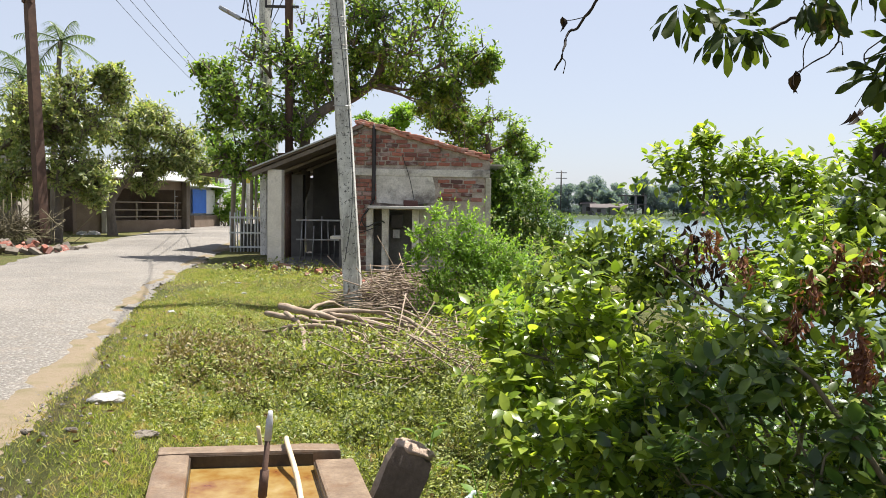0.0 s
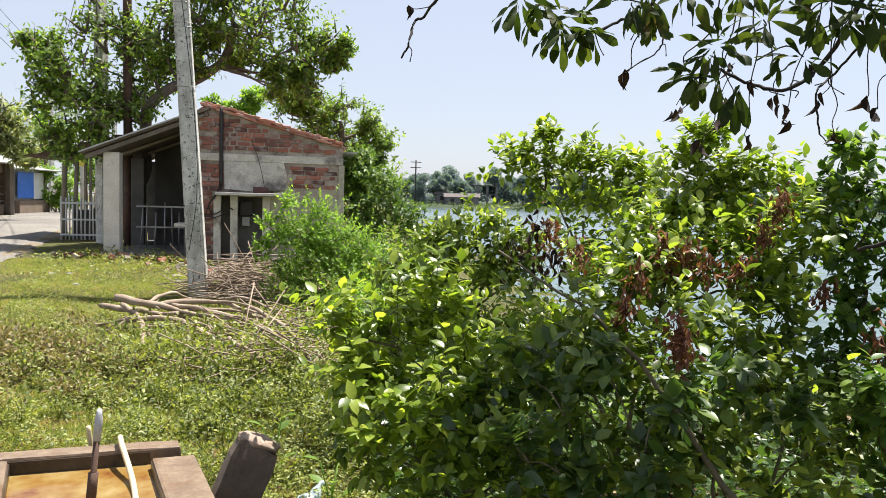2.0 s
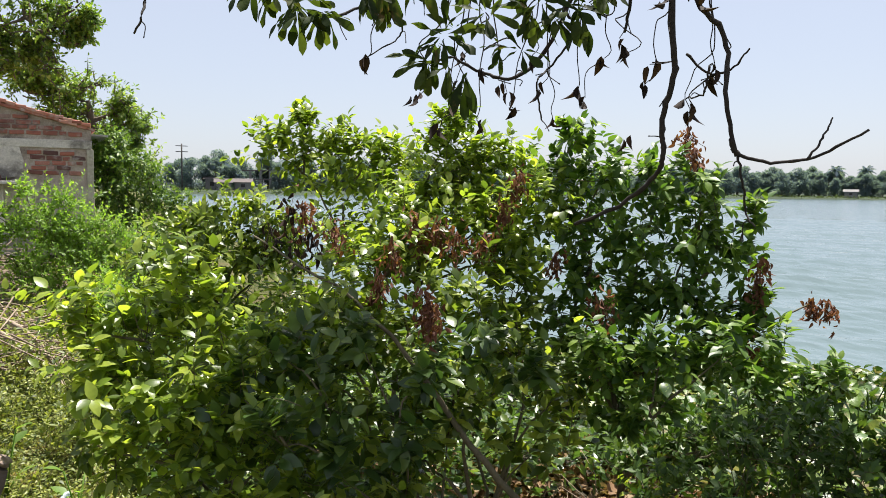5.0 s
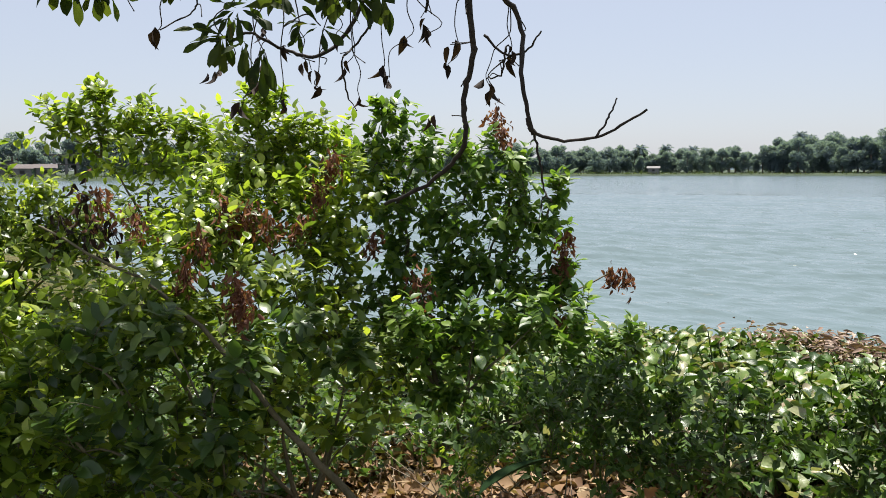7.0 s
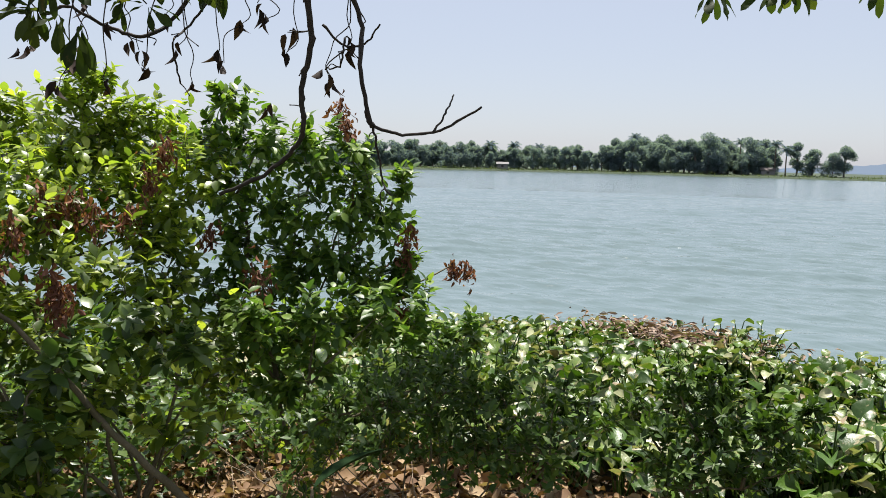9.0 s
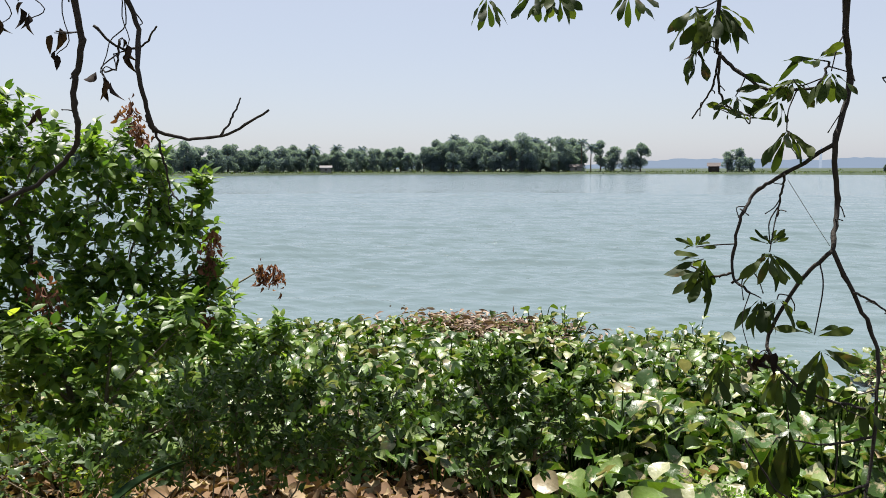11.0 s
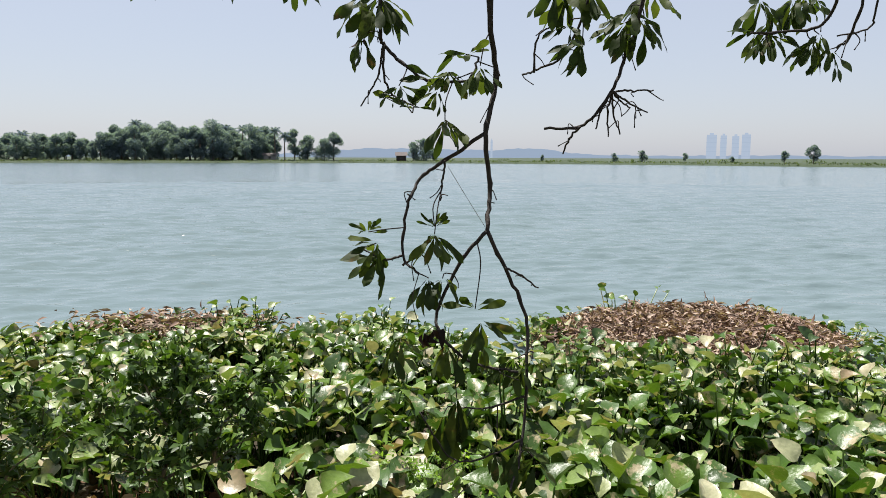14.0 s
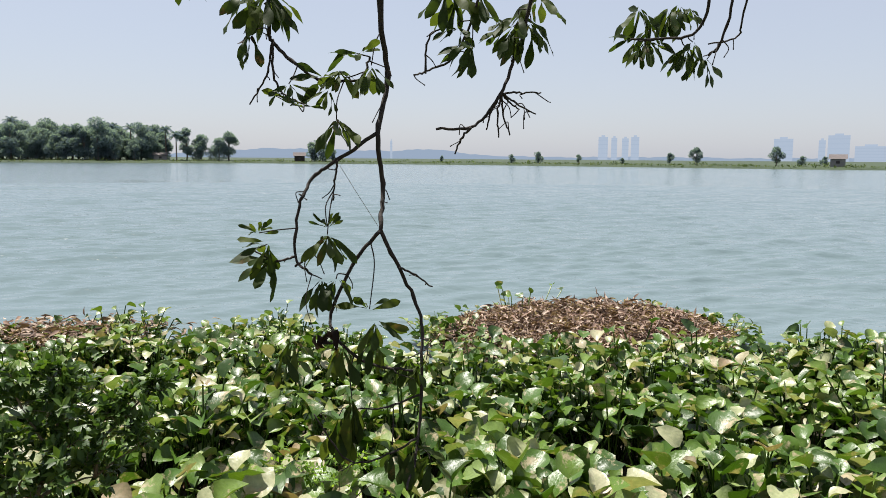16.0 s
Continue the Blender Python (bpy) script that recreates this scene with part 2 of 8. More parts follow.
def brick_mat():
    m = Mat("old_red_brick")
    c = m.ramp(m.oi.outputs["Random"], (0.0, (0.09, 0.05, 0.045)), (0.22, (0.27, 0.1, 0.075)), (0.6, (0.43, 0.155, 0.105)), (0.85, (0.5, 0.24, 0.175)), (1.0, (0.36, 0.29, 0.26)))
    n = m.noise(5, 6, 0.65)
    c = m.mix(m.ramp(n, (0.53, 0.0), (0.66, 0.85)), c, (0.42, 0.37, 0.33))
    soot = m.noise(1.7, 6, 0.7)
    c = m.mix(m.ramp(soot, (0.5, 0.0), (0.66, 0.75)), c, (0.09, 0.065, 0.055))
    f = m.noise(70, 5, 0.7)
    c = m.mix(m.ramp(f, (0.3, 0.0), (0.75, 0.55)), c, (0.12, 0.07, 0.06))
    return m.surface(c, 0.92, m.bump(f, 0.7, 0.01), spec=0.2)


BRICK = brick_mat()


def pole_mat():
    m = Mat("mottled_pole_concrete")
    c = m.mix(m.ramp(m.noise(5, 6, 0.65), (0.35, 0.0), (0.65, 1.0)), (0.4, 0.385, 0.345), (0.66, 0.645, 0.6))
    run = m.noise(6, 5, 0.7, stretch=(1, 1, 0.25))
    c = m.mix(m.ramp(run, (0.52, 0.0), (0.66, 0.75)), c, (0.24, 0.23, 0.205))
    spot = m.noise(26, 4, 0.7)
    c = m.mix(m.ramp(spot, (0.57, 0.0), (0.63, 0.9)), c, (0.075, 0.072, 0.068))
    return m.surface(c, 0.92, m.bump(m.math('ADD', spot, run), 0.6, 0.012), spec=0.3)


POLE_CONC = pole_mat()


def tile_mat():
    m = Mat("clay_roof_tile")
    c = m.ramp(m.rand(), (0.0, (0.26, 0.1, 0.065)), (0.5, (0.44, 0.18, 0.12)), (1.0, (0.5, 0.28, 0.2)))
    n = m.noise(6, 6, 0.65)
    c = m.mix(m.ramp(n, (0.5, 0.0), (0.68, 0.7)), c, (0.4, 0.36, 0.32))
    return m.surface(c, 0.9, m.bump(m.noise(60, 4), 0.5, 0.01), spec=0.2)


TILE = tile_mat()


def road_mat():
    m = Mat("worn_asphalt")
    big = m.noise(0.5, 6, 0.6)
    c = m.mix(m.ramp(big, (0.35, 0.0), (0.7, 1.0)), (0.148, 0.134, 0.119), (0.25, 0.228, 0.2))
    v = m.voronoi(30)
    c = m.mix(m.ramp(v, (0.12, 0.75), (0.5, 0.0)), c, (0.38, 0.36, 0.33))
    v2 = m.voronoi(75)
    c = m.mix(m.ramp(v2, (0.1, 0.75), (0.45, 0.0)), c, (0.07, 0.066, 0.062))
    st = m.noise(7, 6, 0.7)
    c = m.mix(m.ramp(st, (0.52, 0.0), (0.68, 0.7)), c, (0.25, 0.215, 0.175))
    return m.surface(c, 0.9, m.bump(m.math('ADD', m.noise(90, 4), v), 0.9, 0.02), spec=0.3)


def ground_mat():
    m = Mat("bank_earth")
    a = m.noise(1.1, 6, 0.6)
    c = m.ramp(a, (0.3, (0.075, 0.1, 0.025)), (0.45, (0.13, 0.145, 0.04)), (0.58, (0.19, 0.16, 0.07)), (0.72, (0.25, 0.19, 0.11)))
    f = m.noise(28, 6, 0.7)
    c = m.mix(m.ramp(f, (0.35, 0.0), (0.7, 0.6)), c, (0.06, 0.05, 0.025))
    g = m.noise(150, 4, 0.7, stretch=(1, 1, 0.2))
    c = m.mix(m.ramp(g, (0.45, 0.0), (0.6, 0.7)), c, (0.16, 0.155, 0.05))
    c = m.mix(m.ramp(m.noise(240, 3, 0.7), (0.52, 0.0), (0.64, 0.8)), c, (0.035, 0.045, 0.015))
    return m.surface(c, 0.95, m.bump(m.math('ADD', f, g), 1.0, 0.035), spec=0.2)


def shoulder_mat():
    m = Mat("dusty_road_shoulder")
    a = m.noise(2.5, 6, 0.65)
    c = m.ramp(a, (0.3, (0.13, 0.115, 0.055)), (0.5, (0.21, 0.165, 0.115)), (0.66, (0.12, 0.115, 0.045)))
    f = m.noise(45, 6, 0.7)
    c = m.mix(m.ramp(f, (0.4, 0.0), (0.7, 0.5)), c, (0.2, 0.155, 0.11))
    return m.surface(c, 0.95, m.bump(f, 0.7, 0.02), spec=0.2)


def water_mat():
    m = Mat("lake_water")

    w3 = m.noise(0.07, 4, 0.6)
    swell = m.math('MULTIPLY', m.noise(0.5, 2, 0.5, stretch=(1.2, 0.7, 1)), 0.25)
    ripple = m.math('MULTIPLY', m.noise(2.4, 2, 0.55, stretch=(1.35, 0.6, 1)), 0.2)
    fine = m.math('MULTIPLY', m.noise(9, 2, 0.6, stretch=(1.3, 0.7, 1)), 0.03)
    h = m.math('ADD', m.math('ADD', swell, ripple), fine)
    h = m.math('MULTIPLY', h, m.ramp(w3, (0.3, 0.75), (0.62, 1.1)))       # cat's paws and calmer lanes
    far = m.t.nodes.new("ShaderNodeVectorMath")                           # constant lean of the normal toward the bank, to reflect higher sky
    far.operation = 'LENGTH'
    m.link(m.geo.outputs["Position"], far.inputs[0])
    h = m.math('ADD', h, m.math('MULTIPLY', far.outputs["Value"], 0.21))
    c = m.mix(w3, (0.1, 0.14, 0.149), (0.121, 0.161, 0.169))
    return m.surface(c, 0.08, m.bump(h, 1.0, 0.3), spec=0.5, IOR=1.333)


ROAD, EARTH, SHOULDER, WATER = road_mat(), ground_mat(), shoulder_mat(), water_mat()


def puddle_mat():
    m = Mat("rusty_puddle")
    n = m.noise(4, 5, 0.6)
    c = m.ramp(n, (0.32, (0.12, 0.035, 0.012)), (0.42, (0.19, 0.1, 0.025)), (0.55, (0.24, 0.16, 0.055)), (0.7, (0.3, 0.23, 0.11)))
    return m.surface(c, 0.12, m.bump(m.noise(14, 2), 0.08, 0.01), spec=0.4)


PUDDLE = puddle_mat()

# ---- geometry tools ----
RNG = np.random.default_rng(7)


def np_mesh(name, verts, faces, mat, smooth=True):
    """A mesh from an array of points and a list of face arrays (each n x 3 or n x 4)."""
    me = bpy.data.meshes.new(name)
    verts = np.asarray(verts, dtype=np.float32)
    faces = [np.asarray(f, dtype=np.int32) for f in faces if len(f)]
    me.vertices.add(len(verts))
    me.vertices.foreach_set("co", verts.ravel())
    sizes = np.concatenate([np.full(len(f), f.shape[1], dtype=np.int32) for f in faces])
    flat = np.concatenate([f.ravel() for f in faces])
    me.loops.add(len(flat))
    me.loops.foreach_set("vertex_index", flat)
    me.polygons.add(len(sizes))
    starts = np.concatenate([[0], np.cumsum(sizes)[:-1]]).astype(np.int32)
    me.polygons.foreach_set("loop_start", starts)
    me.polygons.foreach_set("use_smooth", np.full(len(sizes), smooth))
    me.materials.append(mat)
    me.update(calc_edges=True)
    return me


class Soup:
    """Points and faces gathered for one mesh."""

    def __init__(self):
        self.v, self.t, self.q, self.n = [], [], [], 0

    def add(self, v, tris=None, quads=None):
        v = np.asarray(v, dtype=np.float32)
        if tris is not None and len(tris):
            self.t.append(np.asarray(tris) + self.n)
        if quads is not None and len(quads):
            self.q.append(np.asarray(quads) + self.n)
        self.v.append(v)
        self.n += len(v)

    def mesh(self, name, mat, smooth=True):
        return np_mesh(name, np.concatenate(self.v), [np.concatenate(x) for x in (self.t, self.q) if x], mat, smooth)

    def tube(self, pts, radii, sides=6):
        pts = np.asarray(pts, dtype=float)
        radii = np.broadcast_to(np.asarray(radii, dtype=float), (len(pts),))
        d = np.gradient(pts, axis=0)
        d /= np.linalg.norm(d, axis=1)[:, None] + 1e-9
        ref = np.array([0.31, 0.17, 0.93]) if abs(d[0][2]) < 0.85 else np.array([0.95, 0.2, 0.1])
        u = np.cross(d, ref)
        u /= np.linalg.norm(u, axis=1)[:, None] + 1e-9
        w = np.cross(d, u)
        a = np.linspace(0, 2 * np.pi, sides, endpoint=False)
        ring = np.cos(a)[None, :, None] * u[:, None] + np.sin(a)[None, :, None] * w[:, None]
        v = (pts[:, None] + ring * radii[:, None, None]).reshape(-1, 3)
        k, s = len(pts), sides
        i, j = np.meshgrid(np.arange(k - 1), np.arange(s), indexing="ij")
        i, j = i.ravel(), j.ravel()
        jn = (j + 1) % s
        quads = np.stack([i * s + j, i * s + jn, (i + 1) * s + jn, (i + 1) * s + j], 1)
        v = np.concatenate([v, pts[:1], pts[-1:]])
        j = np.arange(s)
        jn = (j + 1) % s
        tris = np.concatenate([np.stack([np.full(s, k * s), jn, j], 1), np.stack([np.full(s, k * s + 1), (k - 1) * s + j, (k - 1) * s + jn], 1)])
        self.add(v, tris, quads)


def curve_pts(pts, n=8, wobble=0.0):
    """A smooth line (Catmull-Rom) through a few points."""
    p = np.asarray(pts, dtype=float)
    p = np.concatenate([[2 * p[0] - p[1]], p, [2 * p[-1] - p[-2]]])
    out = []
    for a, b, c, d in zip(p[:-3], p[1:-2], p[2:-1], p[3:]):
        for t in np.linspace(0, 1, n, endpoint=False):
            out.append(0.5 * (2 * b + (c - a) * t + (2 * a - 5 * b + 4 * c - d) * t * t + (3 * b - a - 3 * c + d) * t ** 3))
    out.append(p[-2])
    out = np.array(out)
    if wobble:
        out[1:-1] += RNG.normal(0, wobble, (len(out) - 2, 3))
    return out


def root(name, loc, label, category, group="", kind=""):
    ob = new(name)
    ob.location = loc
    ob.empty_display_size = 0.1
    return tagged(ob, label, category, group, kind)


def where(ob):
    m = Matrix.Translation(ob.location)
    return where(ob.parent) @ ob.matrix_parent_inverse @ m if ob.parent else m


def part(name, me, parent, label="", kind=""):
    """Links a mesh, given in world places, as a part of a thing."""
    ob = new(name, me)
    ob.parent = parent
    ob.matrix_parent_inverse = where(parent).inverted()
    return tagged(ob, label, kind=kind)


def thing(name, me, label, category, group="", kind="", at=None):
    ob = new(name, me)
    if at is not None:
        me.transform(Matrix.Translation(-Vector(at)))
        ob.location = at
    return tagged(ob, label, category, group, kind)


def bm_mesh(name, bm, mat, smooth=False):
    me = bpy.data.meshes.new(name)
    bm.normal_update()
    bm.to_mesh(me)
    bm.free()
    me.materials.append(mat)
    if smooth:
        me.polygons.foreach_set("use_smooth", np.full(len(me.polygons), True))
    return me


def worn_box(name, lo, hi, mat, bevel=0.01, rough=0.0, cuts=0, m=None):
    """A block with rounded, slightly uneven edges."""
    bm = bmesh.new()
    bmesh.ops.create_cube(bm, size=1)
    lo, hi = Vector(lo), Vector(hi)
    for v in bm.verts:
        v.co = Vector([lo[i] + (v.co[i] + 0.5) * (hi[i] - lo[i]) for i in range(3)])
    if cuts:
        bmesh.ops.subdivide_edges(bm, edges=bm.edges[:], cuts=cuts, use_grid_fill=True)
    if bevel:
        sharp = [e for e in bm.edges if len(e.link_faces) == 2 and e.calc_face_angle() > 0.5]
        bmesh.ops.bevel(bm, geom=sharp, offset=bevel, segments=2, affect='EDGES', profile=0.6)
    if rough:
        for v in bm.verts:
            v.co += Vector(noise.noise_vector(v.co * 9.0)) * rough
    if m is not None:
        bm.transform(m)
    return bm_mesh(name, bm, mat)


def slab(name, outline, lo, hi, mat, axis=1):
    """A flat outline in x and z (axis 1) or x and y (axis 2), given thickness along the axis."""
    bm = bmesh.new()

    def at(p, d):
        return (p[0], d, p[1]) if axis == 1 else ((d, p[0], p[1]) if axis == 0 else (p[0], p[1], d))
    a = [bm.verts.new(at(p, lo)) for p in outline]
    b = [bm.verts.new(at(p, hi)) for p in outline]
    bm.faces.new(a)
    bm.faces.new(b[::-1])
    for i in range(len(a)):
        j = (i + 1) % len(a)
        bm.faces.new((a[j], a[i], b[i], b[j]))
    bmesh.ops.recalc_face_normals(bm, faces=bm.faces[:])
    return bm_mesh(name, bm, mat)


# ---- leaves ----
def leaf_shape(width=0.5, rows=4, fold=0.12, droop=0.15, tip=1.0, stalk=0.0, peak=0.42, cup=0.0):
    """A leaf of length 1 along +y with its face up: points and triangles."""
    s = np.linspace(0, 1, rows + 1)
    w = np.where(s < peak, np.sin(np.minimum(s / peak, 1) * np.pi / 2) ** 0.8, np.cos(np.maximum(s - peak, 0) / (1 - peak) * np.pi / 2.001) ** tip) * width / 2
    w = np.maximum(w, 0.0)
    v, tris = [], []
    for i, (a, h) in enumerate(zip(s, w)):
        z = -droop * a * a
        y = stalk + a * (1 - stalk)
        if i in (0, rows):
            v.append((0, y, z))
        else:
            v += [(-h, y, z + fold * h * 2 + cup * h), (0, y, z), (h, y, z + fold * h * 2 + cup * h)]
    idx = lambda i: 1 + 3 * (i - 1)
    a = idx(1)
    tris += [(0, a + 1, a), (0, a + 2, a + 1)]
    for i in range(1, rows - 1):
        a, b = idx(i), idx(i + 1)
        tris += [(a, a + 1, b + 1), (a, b + 1, b), (a + 1, a + 2, b + 2), (a + 1, b + 2, b + 1)]
    a, e = idx(rows - 1), len(v) - 1
    tris += [(a, a + 1, e), (a + 1, a + 2, e)]
    return np.array(v, dtype=float), np.array(tris)


def frames(d, up):
    """Rotations whose y runs along d and whose z is as near to up as it can be."""
    d = d / (np.linalg.norm(d, axis=1)[:, None] + 1e-9)
    x = np.cross(d, up)
    x /= np.linalg.norm(x, axis=1)[:, None] + 1e-9
    z = np.cross(x, d)
    return np.stack([x, d, z], axis=2)


def strew(soup, shape, loc, rot, size):
    """Adds a copy of a small shape at every place."""
    v, tris = shape
    n, k = len(loc), len(v)
    if not n:
        return
    size = np.asarray(size, dtype=float)
    size = size[:, None, None] if size.ndim == 1 else size[:, None, :]
    pts = np.einsum("nij,nkj->nki", rot, v[None] * size) + loc[:, None]
    soup.add(pts.reshape(-1, 3), (tris[None] + (np.arange(n) * k)[:, None, None]).reshape(-1, 3))


OVATE = leaf_shape(0.56, 5, 0.1, 0.25, tip=0.85)
OVATE_LIGHT = leaf_shape(0.5, 3, 0.14, 0.18)
SMALL = leaf_shape(0.5, 2, 0.15, 0.1, peak=0.5)
STRAWBIT = leaf_shape(0.26, 3, 0.3, 0.3, peak=0.4)
LONG = leaf_shape(0.26, 4, 0.1, 0.3, peak=0.45)
SPATULA = leaf_shape(0.24, 9, 0.08, 0.2, peak=0.74, tip=0.4)
SPATULA[0][:, 0] *= np.clip(0.2 + 1.25 * SPATULA[0][:, 1], 0, 1)
ROUND_FOLDED = leaf_shape(0.85, 6, 0.42, 0.45, peak=0.42, tip=0.6, cup=0.2)
ROUND = leaf_shape(0.86, 6, 0.14, 0.3, peak=0.42, tip=0.6, cup=0.25)
for v in (ROUND[0], ROUND_FOLDED[0]):         # wavy, slightly rolled margins
    v[:, 2] += 0.05 * np.sin(v[:, 1] * 8.0) * np.sign(v[:, 0]) + 0.05 * (np.abs(v[:, 0]) > 0.3) * np.cos(v[:, 1] * 5.0)
BLADE = (np.array([(-0.5, 0, 0), (0.5, 0, 0), (0.32, 0.55, -0.05), (-0.32, 0.55, -0.05), (0, 1, -0.2)]), np.array([(0, 1, 2), (0, 2, 3), (3, 2, 4)]))
SPIKE = (np.array([(-0.5, 0, 0), (0.5, 0, 0), (0, 1, -0.15)]), np.array([(0, 1, 2)]))
CURL = leaf_shape(0.45, 4, 0.5, 0.5)


def unit(v):
    return v / (np.linalg.norm(v, axis=-1, keepdims=True) + 1e-9)


def leaf_objects(parent, shape, mat, loc, rot, size, name="leaf", variants=4, bend=0.12, fold=0.0):
    """Single leaves as objects of their own, on a few shared meshes."""
    meshes = []
    for k in range(variants):
        v = shape[0].copy()
        v[:, 2] += bend * (k - variants / 2) * v[:, 1] ** 2
        v[:, 0] *= 0.9 + 0.08 * k
        v[:, 2] += 0.04 * np.sin(v[:, 1] * 9 + k) * np.sign(v[:, 0])
        v[:, 2] += fold * (k % 3) * np.abs(v[:, 0])
        meshes.append(np_mesh(name, v, [shape[1]], mat))
    inv = where(parent).inverted()
    for i in range(len(loc)):
        ob = new(name, meshes[i % variants])
        ob.parent = parent
        ob.matrix_parent_inverse = inv
        ob.matrix_basis = Matrix.LocRotScale(Vector(loc[i]), Matrix(rot[i].tolist()).to_quaternion(), Vector((size[i],) * 3))


def ground_z(x, y):
    """The height of the bank: from the lake up to the road."""
    x, y = np.asarray(x, dtype=float), np.asarray(y, dtype=float)
    shore = 3.1 + 0.01 * (y + 2) ** 2 * (y > -2) * (y < 10) + (y >= 10) * (1.44 + (y - 10) * 0.1)
    u = (shore - x) / 9.0
    s = np.clip(u, 0, 1)
    z = 0.74 * s * s * (3 - 2 * s)
    return np.where(u < 0, np.maximum(u * 9.0 * 0.28, -1.6), z)

# ---- the setting: bank, road, lake, far shore ----
ROAD_R = [(-1.9, -12), (-2.2, -4), (-2.45, 2), (-3.12, 5), (-3.6, 6.7), (-4.24, 9.1), (-5.1, 12.8), (-5.6, 15.6), (-6.3, 19.8), (-8.0, 28), (-9.6, 38), (-11.5, 60), (-16, 120)]
RX, RY = np.array([p[0] for p in ROAD_R]), np.array([p[1] for p in ROAD_R])
ROAD_Z = 0.745


def road_edge(y):
    return np.interp(y, RY, RX)


def road_width(y):
    return np.interp(y, [0, 13, 20, 40], [3.5, 3.5, 4.2, 4.0])


def land_z(x, y):
    """Bank and verge, drawn level with the road beside it."""
    z = ground_z(x, y)
    d = np.asarray(x) - road_edge(y)
    near = np.clip(1 - d / 1.6, 0, 1)
    z = z + (ROAD_Z - 0.03 - z) * near * near * (3 - 2 * near)
    inside = (d < 0) & (d > -road_width(y))
    bumps = 0.035 * (np.sin(x * 2.3 + y * 1.1) + np.sin(y * 2.9 - x * 1.7)) * np.clip(d / 1.5, 0, 1)
    z = np.where(inside, ROAD_Z - 0.06, z + np.where(z > 0.1, bumps, 0))
    return np.where((x + 0.287 * (y - 3.5) > -1.9) & (x + 0.287 * (y - 3.5) < -1.0) & (y > 1.9) & (y < 3.5), np.minimum(z, 0.4), z)      # hollow of the basin


gx = np.concatenate([[-900, -300, -120, -60, -40], np.arange(-30, -8, 1.0), np.arange(-8, 6, 0.16), [6.5, 7.5, 9, 12, 20, 60]])
gy = np.concatenate([[-900, -300, -100, -40], np.arange(-20, -3, 1.0), np.arange(-3, 16, 0.16), np.arange(16, 60, 1.0), [80, 110, 146]])
GX, GY = np.meshgrid(gx, gy, indexing="ij")
GZ = land_z(GX, GY)
rows_n, cols_n = GX.shape
ii, jj = np.meshgrid(np.arange(rows_n - 1), np.arange(cols_n - 1), indexing="ij")
ii, jj = ii.ravel(), jj.ravel()
quads = np.stack([ii * cols_n + jj, (ii + 1) * cols_n + jj, (ii + 1) * cols_n + jj + 1, ii * cols_n + jj + 1], 1)
thing("ground", np_mesh("ground", np.stack([GX.ravel(), GY.ravel(), GZ.ravel()], 1), [quads], EARTH), "grassy earthen bank sloping from the road to the lake", "ground", kind="structure")

# road: worn surface with a crumbling edge, and a dusty strip beside it
ry = np.concatenate([np.arange(-12, 22, 0.12), np.arange(22, 120, 1.0)])
wander = np.array([noise.fractal(Vector((0.0, y * 0.9, 3.0)), 0.6, 2.0, 5) for y in ry])
edge = road_edge(ry) + 0.16 * wander + RNG.normal(0, 0.012, len(ry))
ts = np.linspace(0, 1, 9)
rv = np.stack([edge[:, None] - road_width(ry)[:, None] * ts, np.repeat(ry[:, None], 9, 1), ROAD_Z + 0.02 + 0.03 * np.sin(ts * np.pi)[None] + RNG.normal(0, 0.002, (len(ry), 9))], 2)
rv[:, 0, 2] -= 0.05
rv[:, -1, 2] -= 0.05
a, b = np.meshgrid(np.arange(len(ry) - 1), np.arange(8), indexing="ij")
a, b = a.ravel(), b.ravel()
thing("road", np_mesh("road", rv.reshape(-1, 3), [np.stack([a * 9 + b + 1, a * 9 + b, (a + 1) * 9 + b, (a + 1) * 9 + b + 1], 1)], ROAD), "worn pale asphalt lane with a crumbling edge", "road", kind="structure")
sy = ry[ry < 40]
out = road_edge(sy) + np.interp(sy, [2, 3.8, 5.2, 7, 12], [0.5, 0.36, 0.05, -0.06, -0.08]) + 0.42 * np.array([noise.fractal(Vector((7.0, y * 0.7, 1.0)), 0.6, 2.0, 5) for y in sy])
inn = road_edge(sy) - 0.25
ts = np.linspace(0, 1, 5)
sx = inn[:, None] + (out - inn)[:, None] * ts
sv = np.stack([sx, np.repeat(sy[:, None], 5, 1), land_z(sx + 0.3, np.repeat(sy[:, None], 5, 1)) + 0.03 - 0.06 * (ts[None] > 0.9)], 2)
a, b = np.meshgrid(np.arange(len(sy) - 1), np.arange(4), indexing="ij")
a, b = a.ravel(), b.ravel()
thing("road_shoulder", np_mesh("road_shoulder", sv.reshape(-1, 3), [np.stack([a * 5 + b, a * 5 + b + 1, (a + 1) * 5 + b + 1, (a + 1) * 5 + b], 1)], SHOULDER), "dusty earth shoulder along the lane", "shoulder", kind="structure")

